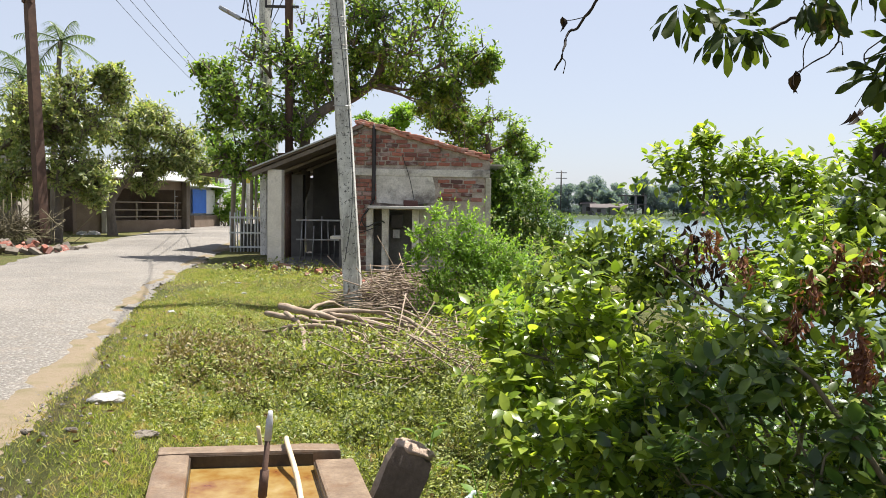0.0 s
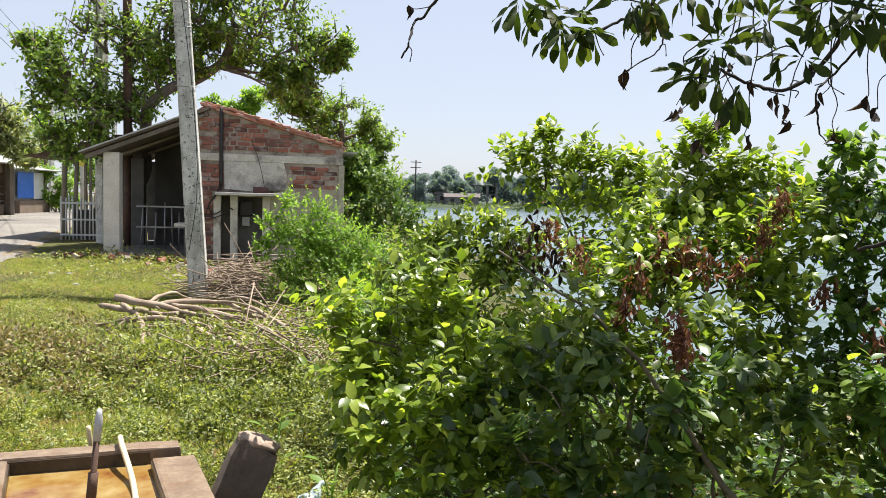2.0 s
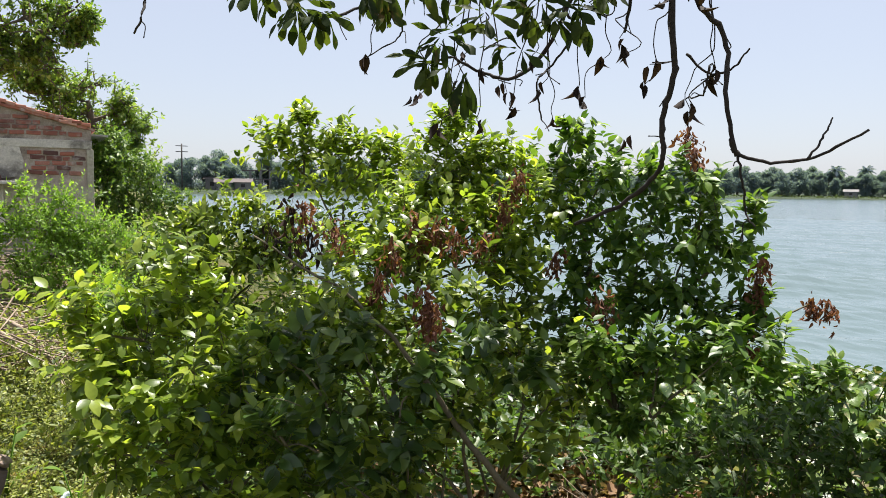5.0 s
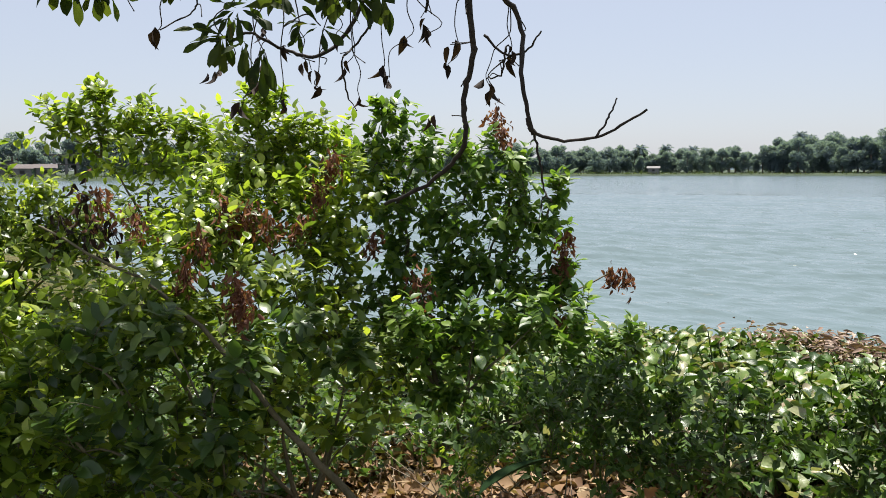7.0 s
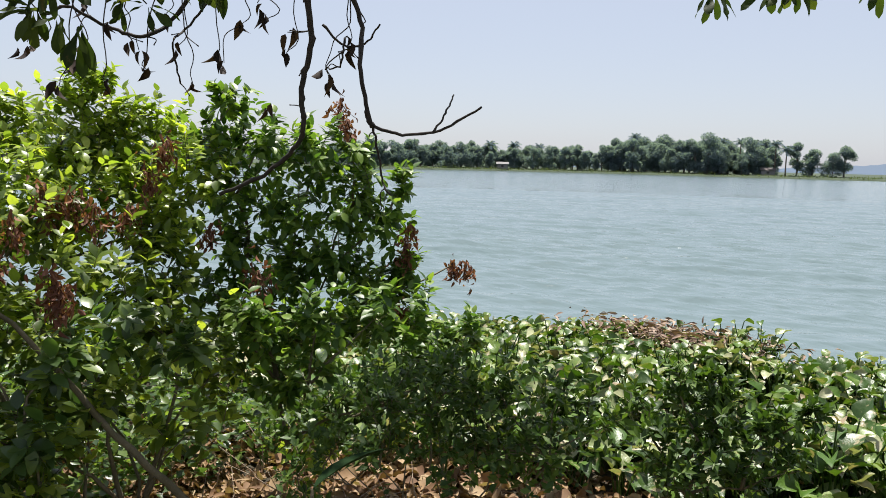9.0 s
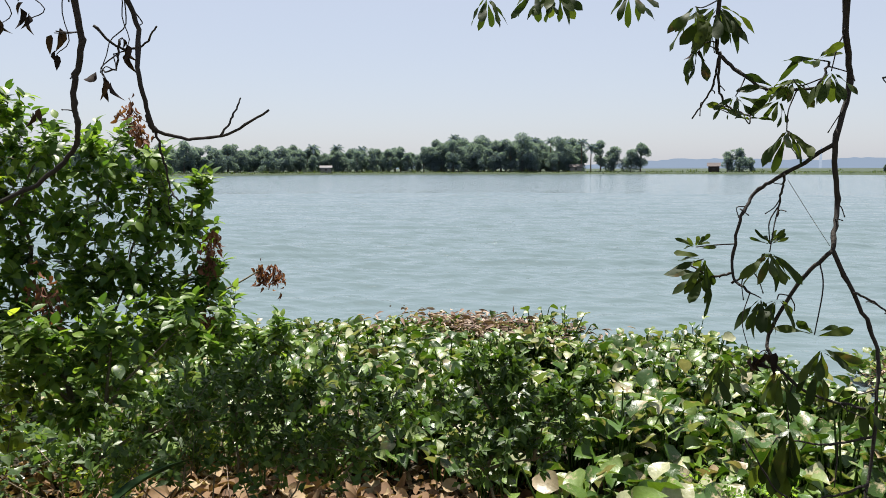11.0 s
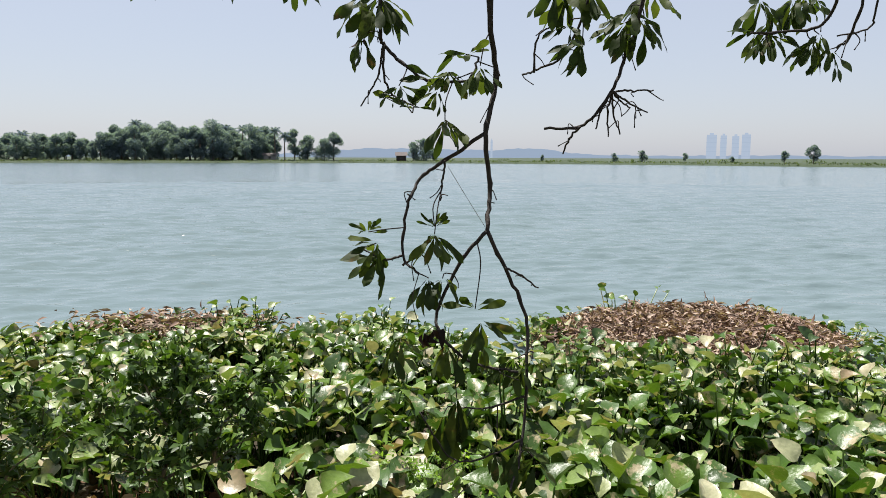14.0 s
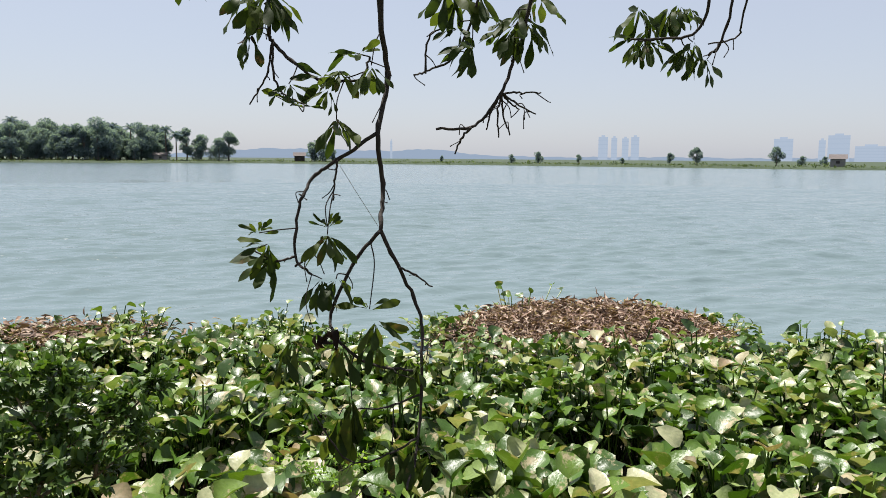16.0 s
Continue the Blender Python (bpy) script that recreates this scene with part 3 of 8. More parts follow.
# lake
wb = np.radians(np.concatenate([np.arange(0, 22, 4.0), np.arange(22, 142, 0.26), np.arange(142, 181, 4.0)]))
wr = np.concatenate([[2.3, 3.6, 4.6], 5.2 * 1.0055 ** np.arange(445), [72, 86, 110, 150, 220, 400, 900, 2600]])
WB, WR = np.meshgrid(wb, wr, indexing="ij")
WX, WY = WR * np.sin(WB), WR * np.cos(WB)
WZ = np.zeros_like(WX)
for k in range(17):
    length = 0.34 * 1.125 ** k
    way = radians(RNG.normal(72, 18))                     # the breeze comes in over the lake
    a = (0.138 if length < 0.9 else 0.055) * length / (2 * np.pi) * RNG.uniform(0.8, 1.3)
    gust = 0.6 + 0.4 * np.sin(WX * 0.31 + k) * np.sin(WY * 0.23 - 1.7 * k)
    phase = (WX * math.sin(way) + WY * math.cos(way)) * 2 * np.pi / length + RNG.uniform(0, 6) + 0.8 * np.sin(WX * 0.9 - WY * 0.7 + k)
    crest = np.sin(phase) - 0.28 * np.cos(2 * phase)
    WZ += a * gust * crest * np.clip(WR / 16, 0.5, 1) * np.clip(1.7 - 3.4 * WR * 0.0055 / length, 0, 1)
i, j = np.meshgrid(np.arange(len(wb) - 1), np.arange(len(wr) - 1), indexing="ij")
i, j = i.ravel(), j.ravel()
k = len(wr)
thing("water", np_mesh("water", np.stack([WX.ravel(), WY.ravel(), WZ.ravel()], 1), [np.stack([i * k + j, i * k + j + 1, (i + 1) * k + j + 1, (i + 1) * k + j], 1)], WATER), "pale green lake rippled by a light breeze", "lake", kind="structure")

# far shore: low land beyond the lake
FAR = [(8, 150), (45, 149), (100, 152), (170, 146), (209, 134), (229, 100), (246, 42), (247, -5), (226, -45), (186, -84), (150, -128), (120, -200)]
fs = curve_pts([(x, y, 0) for x, y in FAR], 12)
fs[1:-1, :2] += RNG.normal(0, 0.7, (len(fs) - 2, 2))
dirs = unit(fs * np.array([1, 1, 0]))
rings = [fs + dirs * d + np.array([0, 0, z]) for d, z in ((-0.6, -0.3), (0.6, 0.35), (4, 0.6), (15, 0.9), (120, 1.0), (2600, 1.0))]
fv = np.concatenate(rings)
n = len(fs)
fq = [(k * n + i, k * n + i + 1, (k + 1) * n + i + 1, (k + 1) * n + i) for k in range(5) for i in range(n - 1)]
FIELD = plain_mat("far_field_grass", (0.03, 0.048, 0.024), (0.048, 0.068, 0.033), 0.08, 0.95, 0.2, 0.7)
thing("far_bank", np_mesh("far_bank", fv, [np.array(fq)], FIELD), "low grassy far shore of the lake", "shore", kind="structure")

# ---- the brick hut by the road ----
HY = 14.0
hut = root("brick_hut", (-1.5, HY, 0.72), "small old brick hut with patchy cement plaster and a lean-to porch", "hut")
GZ0 = 0.7


def roof_z(x):
    return 3.50 + (x + 2.05) * (2.84 - 3.50) / (0.44 + 2.05) if x > -2.05 else 3.50 + (x + 2.05) * 0.44


front = slab("front_wall", [(-2.2, GZ0), (-1.8, GZ0), (-1.8, 1.88), (-0.98, 1.88), (-0.98, GZ0), (0.44, GZ0), (0.44, roof_z(0.44)), (-2.05, 3.5), (-2.2, 3.44)], HY, HY + 0.2, MORTAR)
fw = part("front_wall", front, hut, "old brickwork with wide mortar joints")
part("side_wall", worn_box("side_wall", (0.24, HY + 0.2, GZ0), (0.44, 18, 2.8), PLASTER, 0.01), hut)
part("back_wall", worn_box("back_wall", (-2.2, 17.8, GZ0), (0.24, 18, 2.8), PLASTER, 0.01), hut)
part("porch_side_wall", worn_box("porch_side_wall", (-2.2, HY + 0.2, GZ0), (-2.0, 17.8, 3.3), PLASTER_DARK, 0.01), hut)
part("recessed_wall", worn_box("recessed_wall", (-3.55, 17.35, GZ0), (-2.2, 17.5, 3.1), PLASTER_DARK, 0.01), hut, "dark plaster wall inside the porch, shade in its colour")
part("plaster_band", worn_box("plaster_band", (-2.19, HY - 0.03, 2.53), (0.445, HY + 0.05, 2.67), PLASTER, 0.008, 0.008, 3), hut, "horizontal cement band")


def patch(name, outline, y=HY - 0.022, mat=PLASTER, label="uneven grey cement plaster"):
    return part(name, slab(name, outline, y, HY + 0.05, mat), hut, label)


patch("plaster_patch", [(-1.73, 2.02), (-1.2, 1.98), (-0.62, 2.03), (-0.6, 2.3), (-0.66, 2.53), (-1.74, 2.53)])
patch("lower_plaster", [(-0.97, GZ0), (0.44, GZ0), (0.44, 1.86), (0.1, 1.9), (-0.3, 1.86), (-0.62, 2.02), (-0.97, 1.92)], mat=GRIMY, label="grimy olive-grey plaster")
part("corner_post", worn_box("corner_post", (0.36, HY - 0.04, GZ0), (0.47, HY + 0.14, 2.52), GRIMY, 0.012, 0.006, 2), hut)
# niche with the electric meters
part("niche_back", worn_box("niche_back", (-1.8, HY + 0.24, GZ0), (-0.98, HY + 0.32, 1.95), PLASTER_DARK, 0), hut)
for x in (-1.92, -1.62, -1.04):
    part("niche_pillar", worn_box("niche_pillar", (x, HY - 0.06, GZ0), (x + 0.13, HY + 0.1, 1.9), PLASTER, 0.012, 0.01, 3), hut)
part("ledge", worn_box("ledge", (-1.86, HY - 0.42, 1.905), (-0.70, HY + 0.05, 1.955), CONCRETE, 0.008, 0.008, 3, pose(0, 0, 0)), hut, "thin pale concrete ledge over the niche")
part("ledge_bricks", worn_box("ledge_bricks", (-1.2, HY - 0.2, 1.957), (-0.93, HY - 0.06, 2.07), BRICK, 0.01, 0.008, 1), hut, "loose bricks lying on the ledge")
part("meter_box", worn_box("meter_box", (-1.46, HY + 0.08, 1.53), (-1.22, HY + 0.24, 1.8), DARK_STEEL, 0.015), hut, "dark steel meter box")
part("meter", worn_box("meter", (-1.42, HY + 0.13, 1.33), (-1.28, HY + 0.24, 1.5), WHITE_PLASTIC, 0.012), hut, "white electric meter")
so = Soup()
so.tube(curve_pts([(-1.79, HY - 0.05, 3.52), (-1.785, HY - 0.05, 2.7), (-1.79, HY - 0.05, 2.06)], 6), 0.036, 8)
part("service_pipe", so.mesh("service_pipe", DARK_STEEL), hut, "dark upright cable pipe")
so = Soup()
so.tube(curve_pts([(-1.79, HY - 0.05, 2.06), (-1.9, HY - 0.09, 1.85), (-2.0, HY - 0.1, 1.72), (-1.93, HY - 0.09, 1.55), (-1.75, HY - 0.1, 1.62), (-1.6, HY - 0.08, 1.66), (-1.5, HY + 0.05, 1.5)], 6), 0.012, 5)
so.tube(curve_pts([(-1.79, HY - 0.06, 2.06), (-1.98, HY - 0.1, 1.75), (-2.05, HY - 0.09, 1.45), (-1.8, HY - 0.1, 1.52), (-1.62, HY - 0.08, 1.6)], 6), 0.01, 5)
so.tube(curve_pts([(-1.25, HY - 0.03, 2.95), (-1.1, HY - 0.05, 2.5), (-0.98, HY - 0.2, 1.98)], 5), 0.006, 4)
part("cable", so.mesh("cable", CABLE), hut)
# lean-to porch
roofing = slab("porch_roof", [(-4.14, 2.575), (-2.0, 3.45), (-2.0, 3.51), (-4.16, 2.635)], HY - 0.12, 18.2, SHEET)
part("porch_roof", roofing, hut, "lean-to sheet roof")
for y in (HY - 0.06, 15.4, 16.8, 18.0):
    so = Soup()
    so.tube([(-4.08, y, 2.54), (-2.1, y, 3.35)], 0.035, 6)
    part("rafter", so.mesh("rafter", BAMBOO), hut)
part("porch_fascia", slab("porch_fascia", [(-4.1, 2.475), (-2.3, 3.215), (-2.3, 3.29), (-4.1, 2.55)], HY - 0.14, HY - 0.1, BARK), hut, "weathered dark bargeboard")
part("sheet_edge", slab("sheet_edge", [(-4.2, 2.585), (-2.25, 3.385), (-2.25, 3.41), (-4.2, 2.61)], HY - 0.2, HY - 0.122, TIN), hut, "pale edge of the roof sheet")
# columns behind the front one get the plaster with shade in its colour
for y, w in ((HY - 0.08, 0.275), (16.2, 0.26), (18.0, 0.26)):
    part("porch_column", worn_box("porch_column", (-3.82, y, GZ0), (-3.82 + w, y + 0.28, 2.62), COLUMN if y < 15 else PLASTER_DARK, 0.015, 0.006, 3), hut, "square concrete column")
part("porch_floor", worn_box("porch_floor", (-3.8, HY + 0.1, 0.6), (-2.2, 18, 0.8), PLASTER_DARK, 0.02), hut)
part("counter", worn_box("counter", (-2.62, HY - 0.02, 1.3), (-2.2, HY + 0.5, 1.36), PLASTER, 0.01), hut, "small cement counter slab")
part("counter_leg", worn_box("counter_leg", (-2.45, HY + 0.02, GZ0), (-2.22, HY + 0.4, 1.3), PLASTER_DARK, 0.01), hut)
rail = part("porch_railing", worn_box("porch_railing", (-3.48, 15.0, 1.62), (-2.5, 15.04, 1.655), GALV, 0.004), hut, "pale painted bar railing")
part("bottom_rail", worn_box("bottom_rail", (-3.48, 15.0, 1.22), (-2.5, 15.04, 1.25), GALV, 0.004), rail)
for k in range(7):
    so = Soup()
    x = -3.42 + k * 0.15 + RNG.uniform(-0.03, 0.03)
    so.tube([(x, 15.02, 0.75), (x + RNG.uniform(-0.03, 0.05), 15.02, 1.62 + RNG.uniform(-0.1, 0.12))], 0.014, 5)
    part("bar", so.mesh("bar", GALV), rail)
# clay tiles laid along the sloping top of the wall
body = slab("roof_slab", [(-2.25, 3.42), (-2.05, 3.51), (0.5, roof_z(0.5) + 0.01), (0.5, roof_z(0.5) + 0.05), (-2.05, 3.56)], HY - 0.02, 18.1, TILE)
rs = part("roof", body, hut, "clay tiled roof with mortared edge")
dx, dz = 2.6, roof_z(0.55) - 3.5
for r in range(2):
    for k in range(18):
        t = (k + 0.5 * r + 0.1) / 18.6
        x, z = -2.1 + t * dx, 3.535 + t * dz + 0.055 * r
        me = worn_box("roof_tile", (-0.075, -0.09, -0.028), (0.075, 0.1, 0.03), TILE, 0.014, 0.012, 1)
        ob = new("roof_tile", me)
        ob.parent = rs
        ob.matrix_parent_inverse = where(rs).inverted()
        ob.matrix_basis = pose(x, HY + 0.0 + RNG.uniform(-0.015, 0.02), z + RNG.uniform(-0.008, 0.008), RNG.uniform(-5, 5), 14.5 + RNG.uniform(-6, 6), RNG.uniform(-5, 5))
part("eave_sheet", worn_box("eave_sheet", (0.44, HY + 0.1, 2.76), (0.72, 18, 2.79), TIN, 0.0), hut)
# single bricks of the front wall
bricks = [worn_box("brick", (-0.115, -0.014, -0.034), (0.115, 0.05, 0.034), BRICK, 0.008, 0.006, 1) for k in range(5)]
half = [worn_box("brick", (-0.055, -0.014, -0.034), (0.055, 0.05, 0.034), BRICK, 0.008, 0.006, 1) for k in range(3)]
inv = where(fw).inverted()


def brick_at(x, z, small):
    ob = new("brick", (half if small else bricks)[int(RNG.integers(3))])
    ob.parent = fw
    ob.matrix_parent_inverse = inv
    ob.matrix_basis = pose(x, HY + RNG.uniform(-0.016, 0.004), z + RNG.uniform(-0.008, 0.008), RNG.uniform(-5, 5), RNG.uniform(-3.5, 3.5), RNG.uniform(-6, 6)) @ Matrix.Diagonal((RNG.uniform(0.93, 1.03), 1, RNG.uniform(0.9, 1.1), 1))


for row in range(33):
    z = GZ0 + 0.06 + row * 0.084
    if 2.48 < z < 2.72:
        continue
    x = -2.2 + 0.06 * (row % 2)
    while x < 0.4:
        small = RNG.random() < 0.3
        w = 0.125 if small else 0.243
        c = x + w / 2
        if c + w / 2 < 0.43 and z < roof_z(c + w / 2) - 0.05 and (z < roof_z(c - w / 2) - 0.05):
            left_strip = c < -1.86 or (c < -1.75 and z > 1.95)
            upper = z > 2.7
            right_panel = 2.03 < z < 2.5 and c > -0.52 and c + w / 2 < 0.36
            if (left_strip or upper or right_panel) and RNG.random() > 0.012:
                brick_at(c, z, small)
        x += w + 0.006
rubble = root("rubble_heap", (-1.9, 13.3, 0.68), "broken bricks and rubble lying at the foot of the hut", "rubble")
chunk = [worn_box("brick_piece", (-0.07, -0.05, -0.035), (0.07, 0.05, 0.035), mt, 0.012, 0.014, 1) for mt in (BRICK, STONE, BRICK, MORTAR)]
for k in range(90):
    t = RNG.random()
    x, y = (RNG.normal(-1.9, 0.35), RNG.normal(12.3, 0.5)) if t < 0.5 else (RNG.uniform(-4.6, -2.2), RNG.normal(13.5, 0.25))
    ob = new("brick_piece", chunk[k % 4])
    ob.parent = rubble
    ob.matrix_parent_inverse = where(rubble).inverted()
    ob.matrix_basis = pose(x, y, float(ground_z(x, y)) + 0.04 + RNG.uniform(0, 0.04), RNG.uniform(-40, 40), RNG.uniform(-40, 40), RNG.uniform(0, 360)) @ Matrix.Diagonal((*RNG.uniform(0.5, 1.2, 3), 1))
# ---- second shed behind the porch ----
shed2 = root("roadside_stall", (-4.6, 19.5, 0.72), "open roadside stall with thin posts and a rusty sheet roof", "stall")
for k in range(6):
    x0 = -6.3 + k * 0.38
    me = worn_box("roof_sheet", (-0.24, -1.9, -0.012), (0.24, 1.9, 0.012), RUST, 0.003, 0.03, 3, pose(x0, 20.1, 2.72 + 0.1 * k, RNG.uniform(-1, 1), -14 + RNG.uniform(-4, 4), RNG.uniform(-3, 3)))
    part("roof_sheet", me, shed2, "ragged rusty roof sheet")
for x, y, r in ((-5.78, 18.6, 0.06), (-5.55, 18.6, 0.05), (-5.33, 18.6, 0.04), (-5.2, 18.6, 0.035), (-5.6, 21.6, 0.05), (-4.6, 21.6, 0.05), (-5.25, 20.2, 0.05)):
    so = Soup()
    so.tube([(x, y, 0.7), (x + RNG.uniform(-0.04, 0.04), y, 1.8), (x + RNG.uniform(-0.04, 0.06), y, 2.85)], r, 7)
    part("post", so.mesh("post", BAMBOO), shed2)
gate = part("grille", worn_box("grille", (-5.85, 18.45, 1.58), (-4.85, 18.49, 1.63), WHITE_PAINT, 0.004), shed2, "pale vertical bar grille")
for z in (1.2, 0.84):
    part("cross_bar", worn_box("cross_bar", (-5.85, 18.45, z), (-4.85, 18.49, z + 0.04), WHITE_PAINT, 0.004), gate)
# added dark panel that fills the space behind the bars
part("backing_board", worn_box("backing_board", (-5.6, 18.55, 0.75), (-4.9, 18.58, 1.45), PLASTER_DARK, 0.004), gate, "dark panel behind the bars")
for k in range(12):
    so = Soup()
    x = -5.83 + k * 0.088 + RNG.uniform(-0.015, 0.015)
    so.tube([(x, 18.47, 0.72), (x + RNG.uniform(-0.02, 0.02), 18.47, 1.72 + RNG.uniform(-0.08, 0.08))], 0.02, 5)
    part("bar", so.mesh("bar", WHITE_PAINT), gate)
# added wall, its dark colour standing for the stall's shaded inside
part("back_wall", worn_box("back_wall", (-5.5, 21.8, 0.7), (-4.2, 21.95, 2.75), PLASTER_DARK, 0.01), shed2)
part("counter", worn_box("counter", (-5.3, 19.2, 0.72), (-4.4, 20.0, 1.5), MUDWALL, 0.02, 0.01, 2), shed2)

# ---- poles and wires ----


def pole(name, base, top, r0, r1, mat, label, cat="pole", square=True, sides=4):
    ob = root(name, base, label, cat)
    so = Soup()
    p = np.array([base, top], dtype=float)
    pts = p[0] + (p[1] - p[0]) * np.linspace(0, 1, 9)[:, None]
    so.tube(pts, np.linspace(r0, r1, 9), sides)
    part("shaft", so.mesh("shaft", mat, smooth=sides > 5), ob)
    return ob


near_pole = root("concrete_utility_pole", (-1.64, 9.75, 0.55), "leaning weathered concrete utility pole standing in brushwood", "utility pole")
bm = bmesh.new()
bmesh.ops.create_cube(bm, size=1)
bmesh.ops.subdivide_edges(bm, edges=[e for e in bm.edges if abs(e.verts[0].co.z - e.verts[1].co.z) > 0.5], cuts=16)
sharp = [e for e in bm.edges if e.calc_face_angle(0) > 0.5 and abs(e.verts[0].co.z - e.verts[1].co.z) > 0.01]
bmesh.ops.bevel(bm, geom=sharp, offset=0.12, segments=2, affect='EDGES')
for v in bm.verts:
    t = v.co.z + 0.5
    v.co = Vector((-1.64 - 0.46 * t + v.co.x * (0.24 - 0.10 * t), 9.75 + v.co.y * (0.26 - 0.1 * t), 0.45 + 7.3 * t)) + Vector(noise.noise_vector(v.co * 12)) * 0.003
part("shaft", bm_mesh("shaft", bm, POLE_CONC), near_pole)
so = Soup()
for z in (4.35, 4.4, 4.47, 4.05, 4.1, 3.3):
    t = (z - 0.45) / 7.3
    a = np.linspace(0, 2 * np.pi, 13)
    r = 0.105 - 0.04 * t
    so.tube(np.stack([-1.64 - 0.46 * t + r * 1.35 * np.cos(a) / np.maximum(abs(np.cos(a)), abs(np.sin(a))), 9.75 + r * 1.4 * np.sin(a) / np.maximum(abs(np.cos(a)), abs(np.sin(a))), z + 0.02 * np.sin(a)], 1), 0.004, 4)
part("tie_wire", so.mesh("tie_wire", GALV), near_pole, "thin wire wound round the shaft")
so = Soup()
so.tube(curve_pts([(-1.97, 9.6, 5.2), (-1.72, 9.58, 3.2), (-1.66, 9.58, 2.0), (-1.75, 9.56, 1.2)], 8), 0.005, 4)
part("hanging_cable", so.mesh("hanging_cable", CABLE), near_pole)

rear_pole = pole("street_lamp_pole", (-4.55, 17.0, 0.7), (-4.62, 17.0, 8.5), 0.15, 0.13, POLE_CONC, "concrete pole with a street lamp behind the tree", "street lamp")
so = Soup()
so.tube(curve_pts([(-4.6, 17, 5.75), (-4.85, 16.9, 6.05), (-5.2, 16.8, 6.2)], 6), 0.025, 6)
part("lamp_arm", so.mesh("lamp_arm", DARK_STEEL), rear_pole)
part("lamp_head", worn_box("lamp_head", (-0.27, -0.08, -0.045), (0.27, 0.08, 0.045), GALV, 0.03, 0, 0, pose(-5.35, 16.8, 6.27, 0, 28, 0)), rear_pole, "grey street lamp head")
so = Soup()
for p in ([(-4.8, 17, 8.2), (-4.9, 16.9, 7.4), (-5.1, 16.9, 6.3)], [(-4.7, 16.9, 8.3), (-4.95, 16.9, 7.0), (-4.75, 16.9, 5.6)], [(-4.5, 16.9, 7.6), (-4.35, 16.9, 7.0), (-4.45, 16.9, 6.2)], [(-4.7, 16.9, 7.3), (-5.0, 16.9, 6.8), (-4.9, 16.9, 6.0)]):
    so.tube(curve_pts(p, 6), 0.014, 4)
part("cable", so.mesh("cable", CABLE), rear_pole)
iron = pole("steel_pole", (-3.95, 16.6, 0.7), (-3.98, 16.6, 8.6), 0.09, 0.09, RUST, "dark rusty steel pole with crossarms", "utility pole", sides=8)
for z in (6.35, 6.8):
    part("crossarm", worn_box("crossarm", (-4.5, 16.55, z), (-3.75, 16.62, z + 0.05), DARK_STEEL, 0.005), iron)
part("brace", worn_box("brace", (-4.5, 16.55, 6.35), (-4.46, 16.6, 6.85), DARK_STEEL, 0.005), iron)

far_left = root("rusty_steel_pole", (-11.7, 20.6, 0.7), "tall rusty built-up steel pole beside the lane", "utility pole")
so = Soup()
so.tube([(-11.7, 20.6, 0.6), (-11.95, 20.6, 6.4), (-12.0, 20.6, 7.6)], [0.2, 0.16, 0.15], 4)
part("lower_shaft", so.mesh("lower_shaft", RUST, False), far_left)
for dx in (-0.12, 0.08):
    part("channel", worn_box("channel", (-12.04 + dx, 20.5, 7.4), (-11.96 + dx, 20.7, 11.0), RUST, 0.005), far_left)
for z in (7.6, 9.0, 10.4):
    part("batten", worn_box("batten", (-12.16, 20.46, z), (-11.84, 20.5, z + 0.14), RUST, 0.005), far_left)
for b, t, r in (((-12.9, 41.5, 0.7), (-12.9, 41.5, 8.3), 0.14), ((-10.6, 45, 0.7), (-10.6, 45, 7.6), 0.14)):
    p = pole("concrete_utility_pole", b, t, r, r * 0.8, POLE_CONC, "far concrete utility pole beside the lane", "utility pole")
    part("crossarm", worn_box("crossarm", (b[0] - 0.6, b[1] - 0.05, t[2] - 0.5), (b[0] + 0.6, b[1] + 0.05, t[2] - 0.42), DARK_STEEL, 0.005), p)
wires = root("overhead_line", (-6, 20, 7), "thin overhead wires strung between the poles", "wires")
for a, b, sag in (((-12.9, 41.5, 7.9), (-9.6, 14, 9.5), 0.3), ((-12.4, 41.5, 7.9), (-9.0, 14, 9.3), 0.3), ((-13.3, 41.5, 7.6), (-11.8, 20.6, 10.0), 0.2), ((-12.9, 41.5, 7.7), (-4.6, 17, 8.4), 0.7), ((-12.5, 41.5, 7.4), (-4.6, 17, 7.6), 0.8), ((-13.3, 41.5, 7.8), (-3.95, 16.6, 6.9), 0.8), ((-2.0, 9.75, 7.6), (-4.6, 17, 8.0), 0.2), ((-2.05, 9.75, 7.5), (2.2, -4, 7.5), 0.3), ((-2.2, 9.75, 7.4), (2.0, -4, 7.3), 0.3), ((-3.95, 16.6, 8.3), (-3.3, 15, 9.4), 0.0)):
    t = np.linspace(0, 1, 16)[:, None]
    p = np.array(a) * (1 - t) + np.array(b) * t
    p[:, 2] -= sag * 4 * (t * (1 - t))[:, 0]
    so = Soup()
    so.tube(p, 0.01, 4)
    part("wire", so.mesh("wire", CABLE), wires)

# ---- plants ----
UP = np.array([0.0, 0.0, 1.0])
STAND = np.array([0.0, 0.3, 1.2])     # the trodden spot on the bank from which the nearest leaves are counted


def sphere_dirs(n, up=0.25):
    d = RNG.normal(size=(n, 3))
    d[:, 2] += up
    return unit(d)


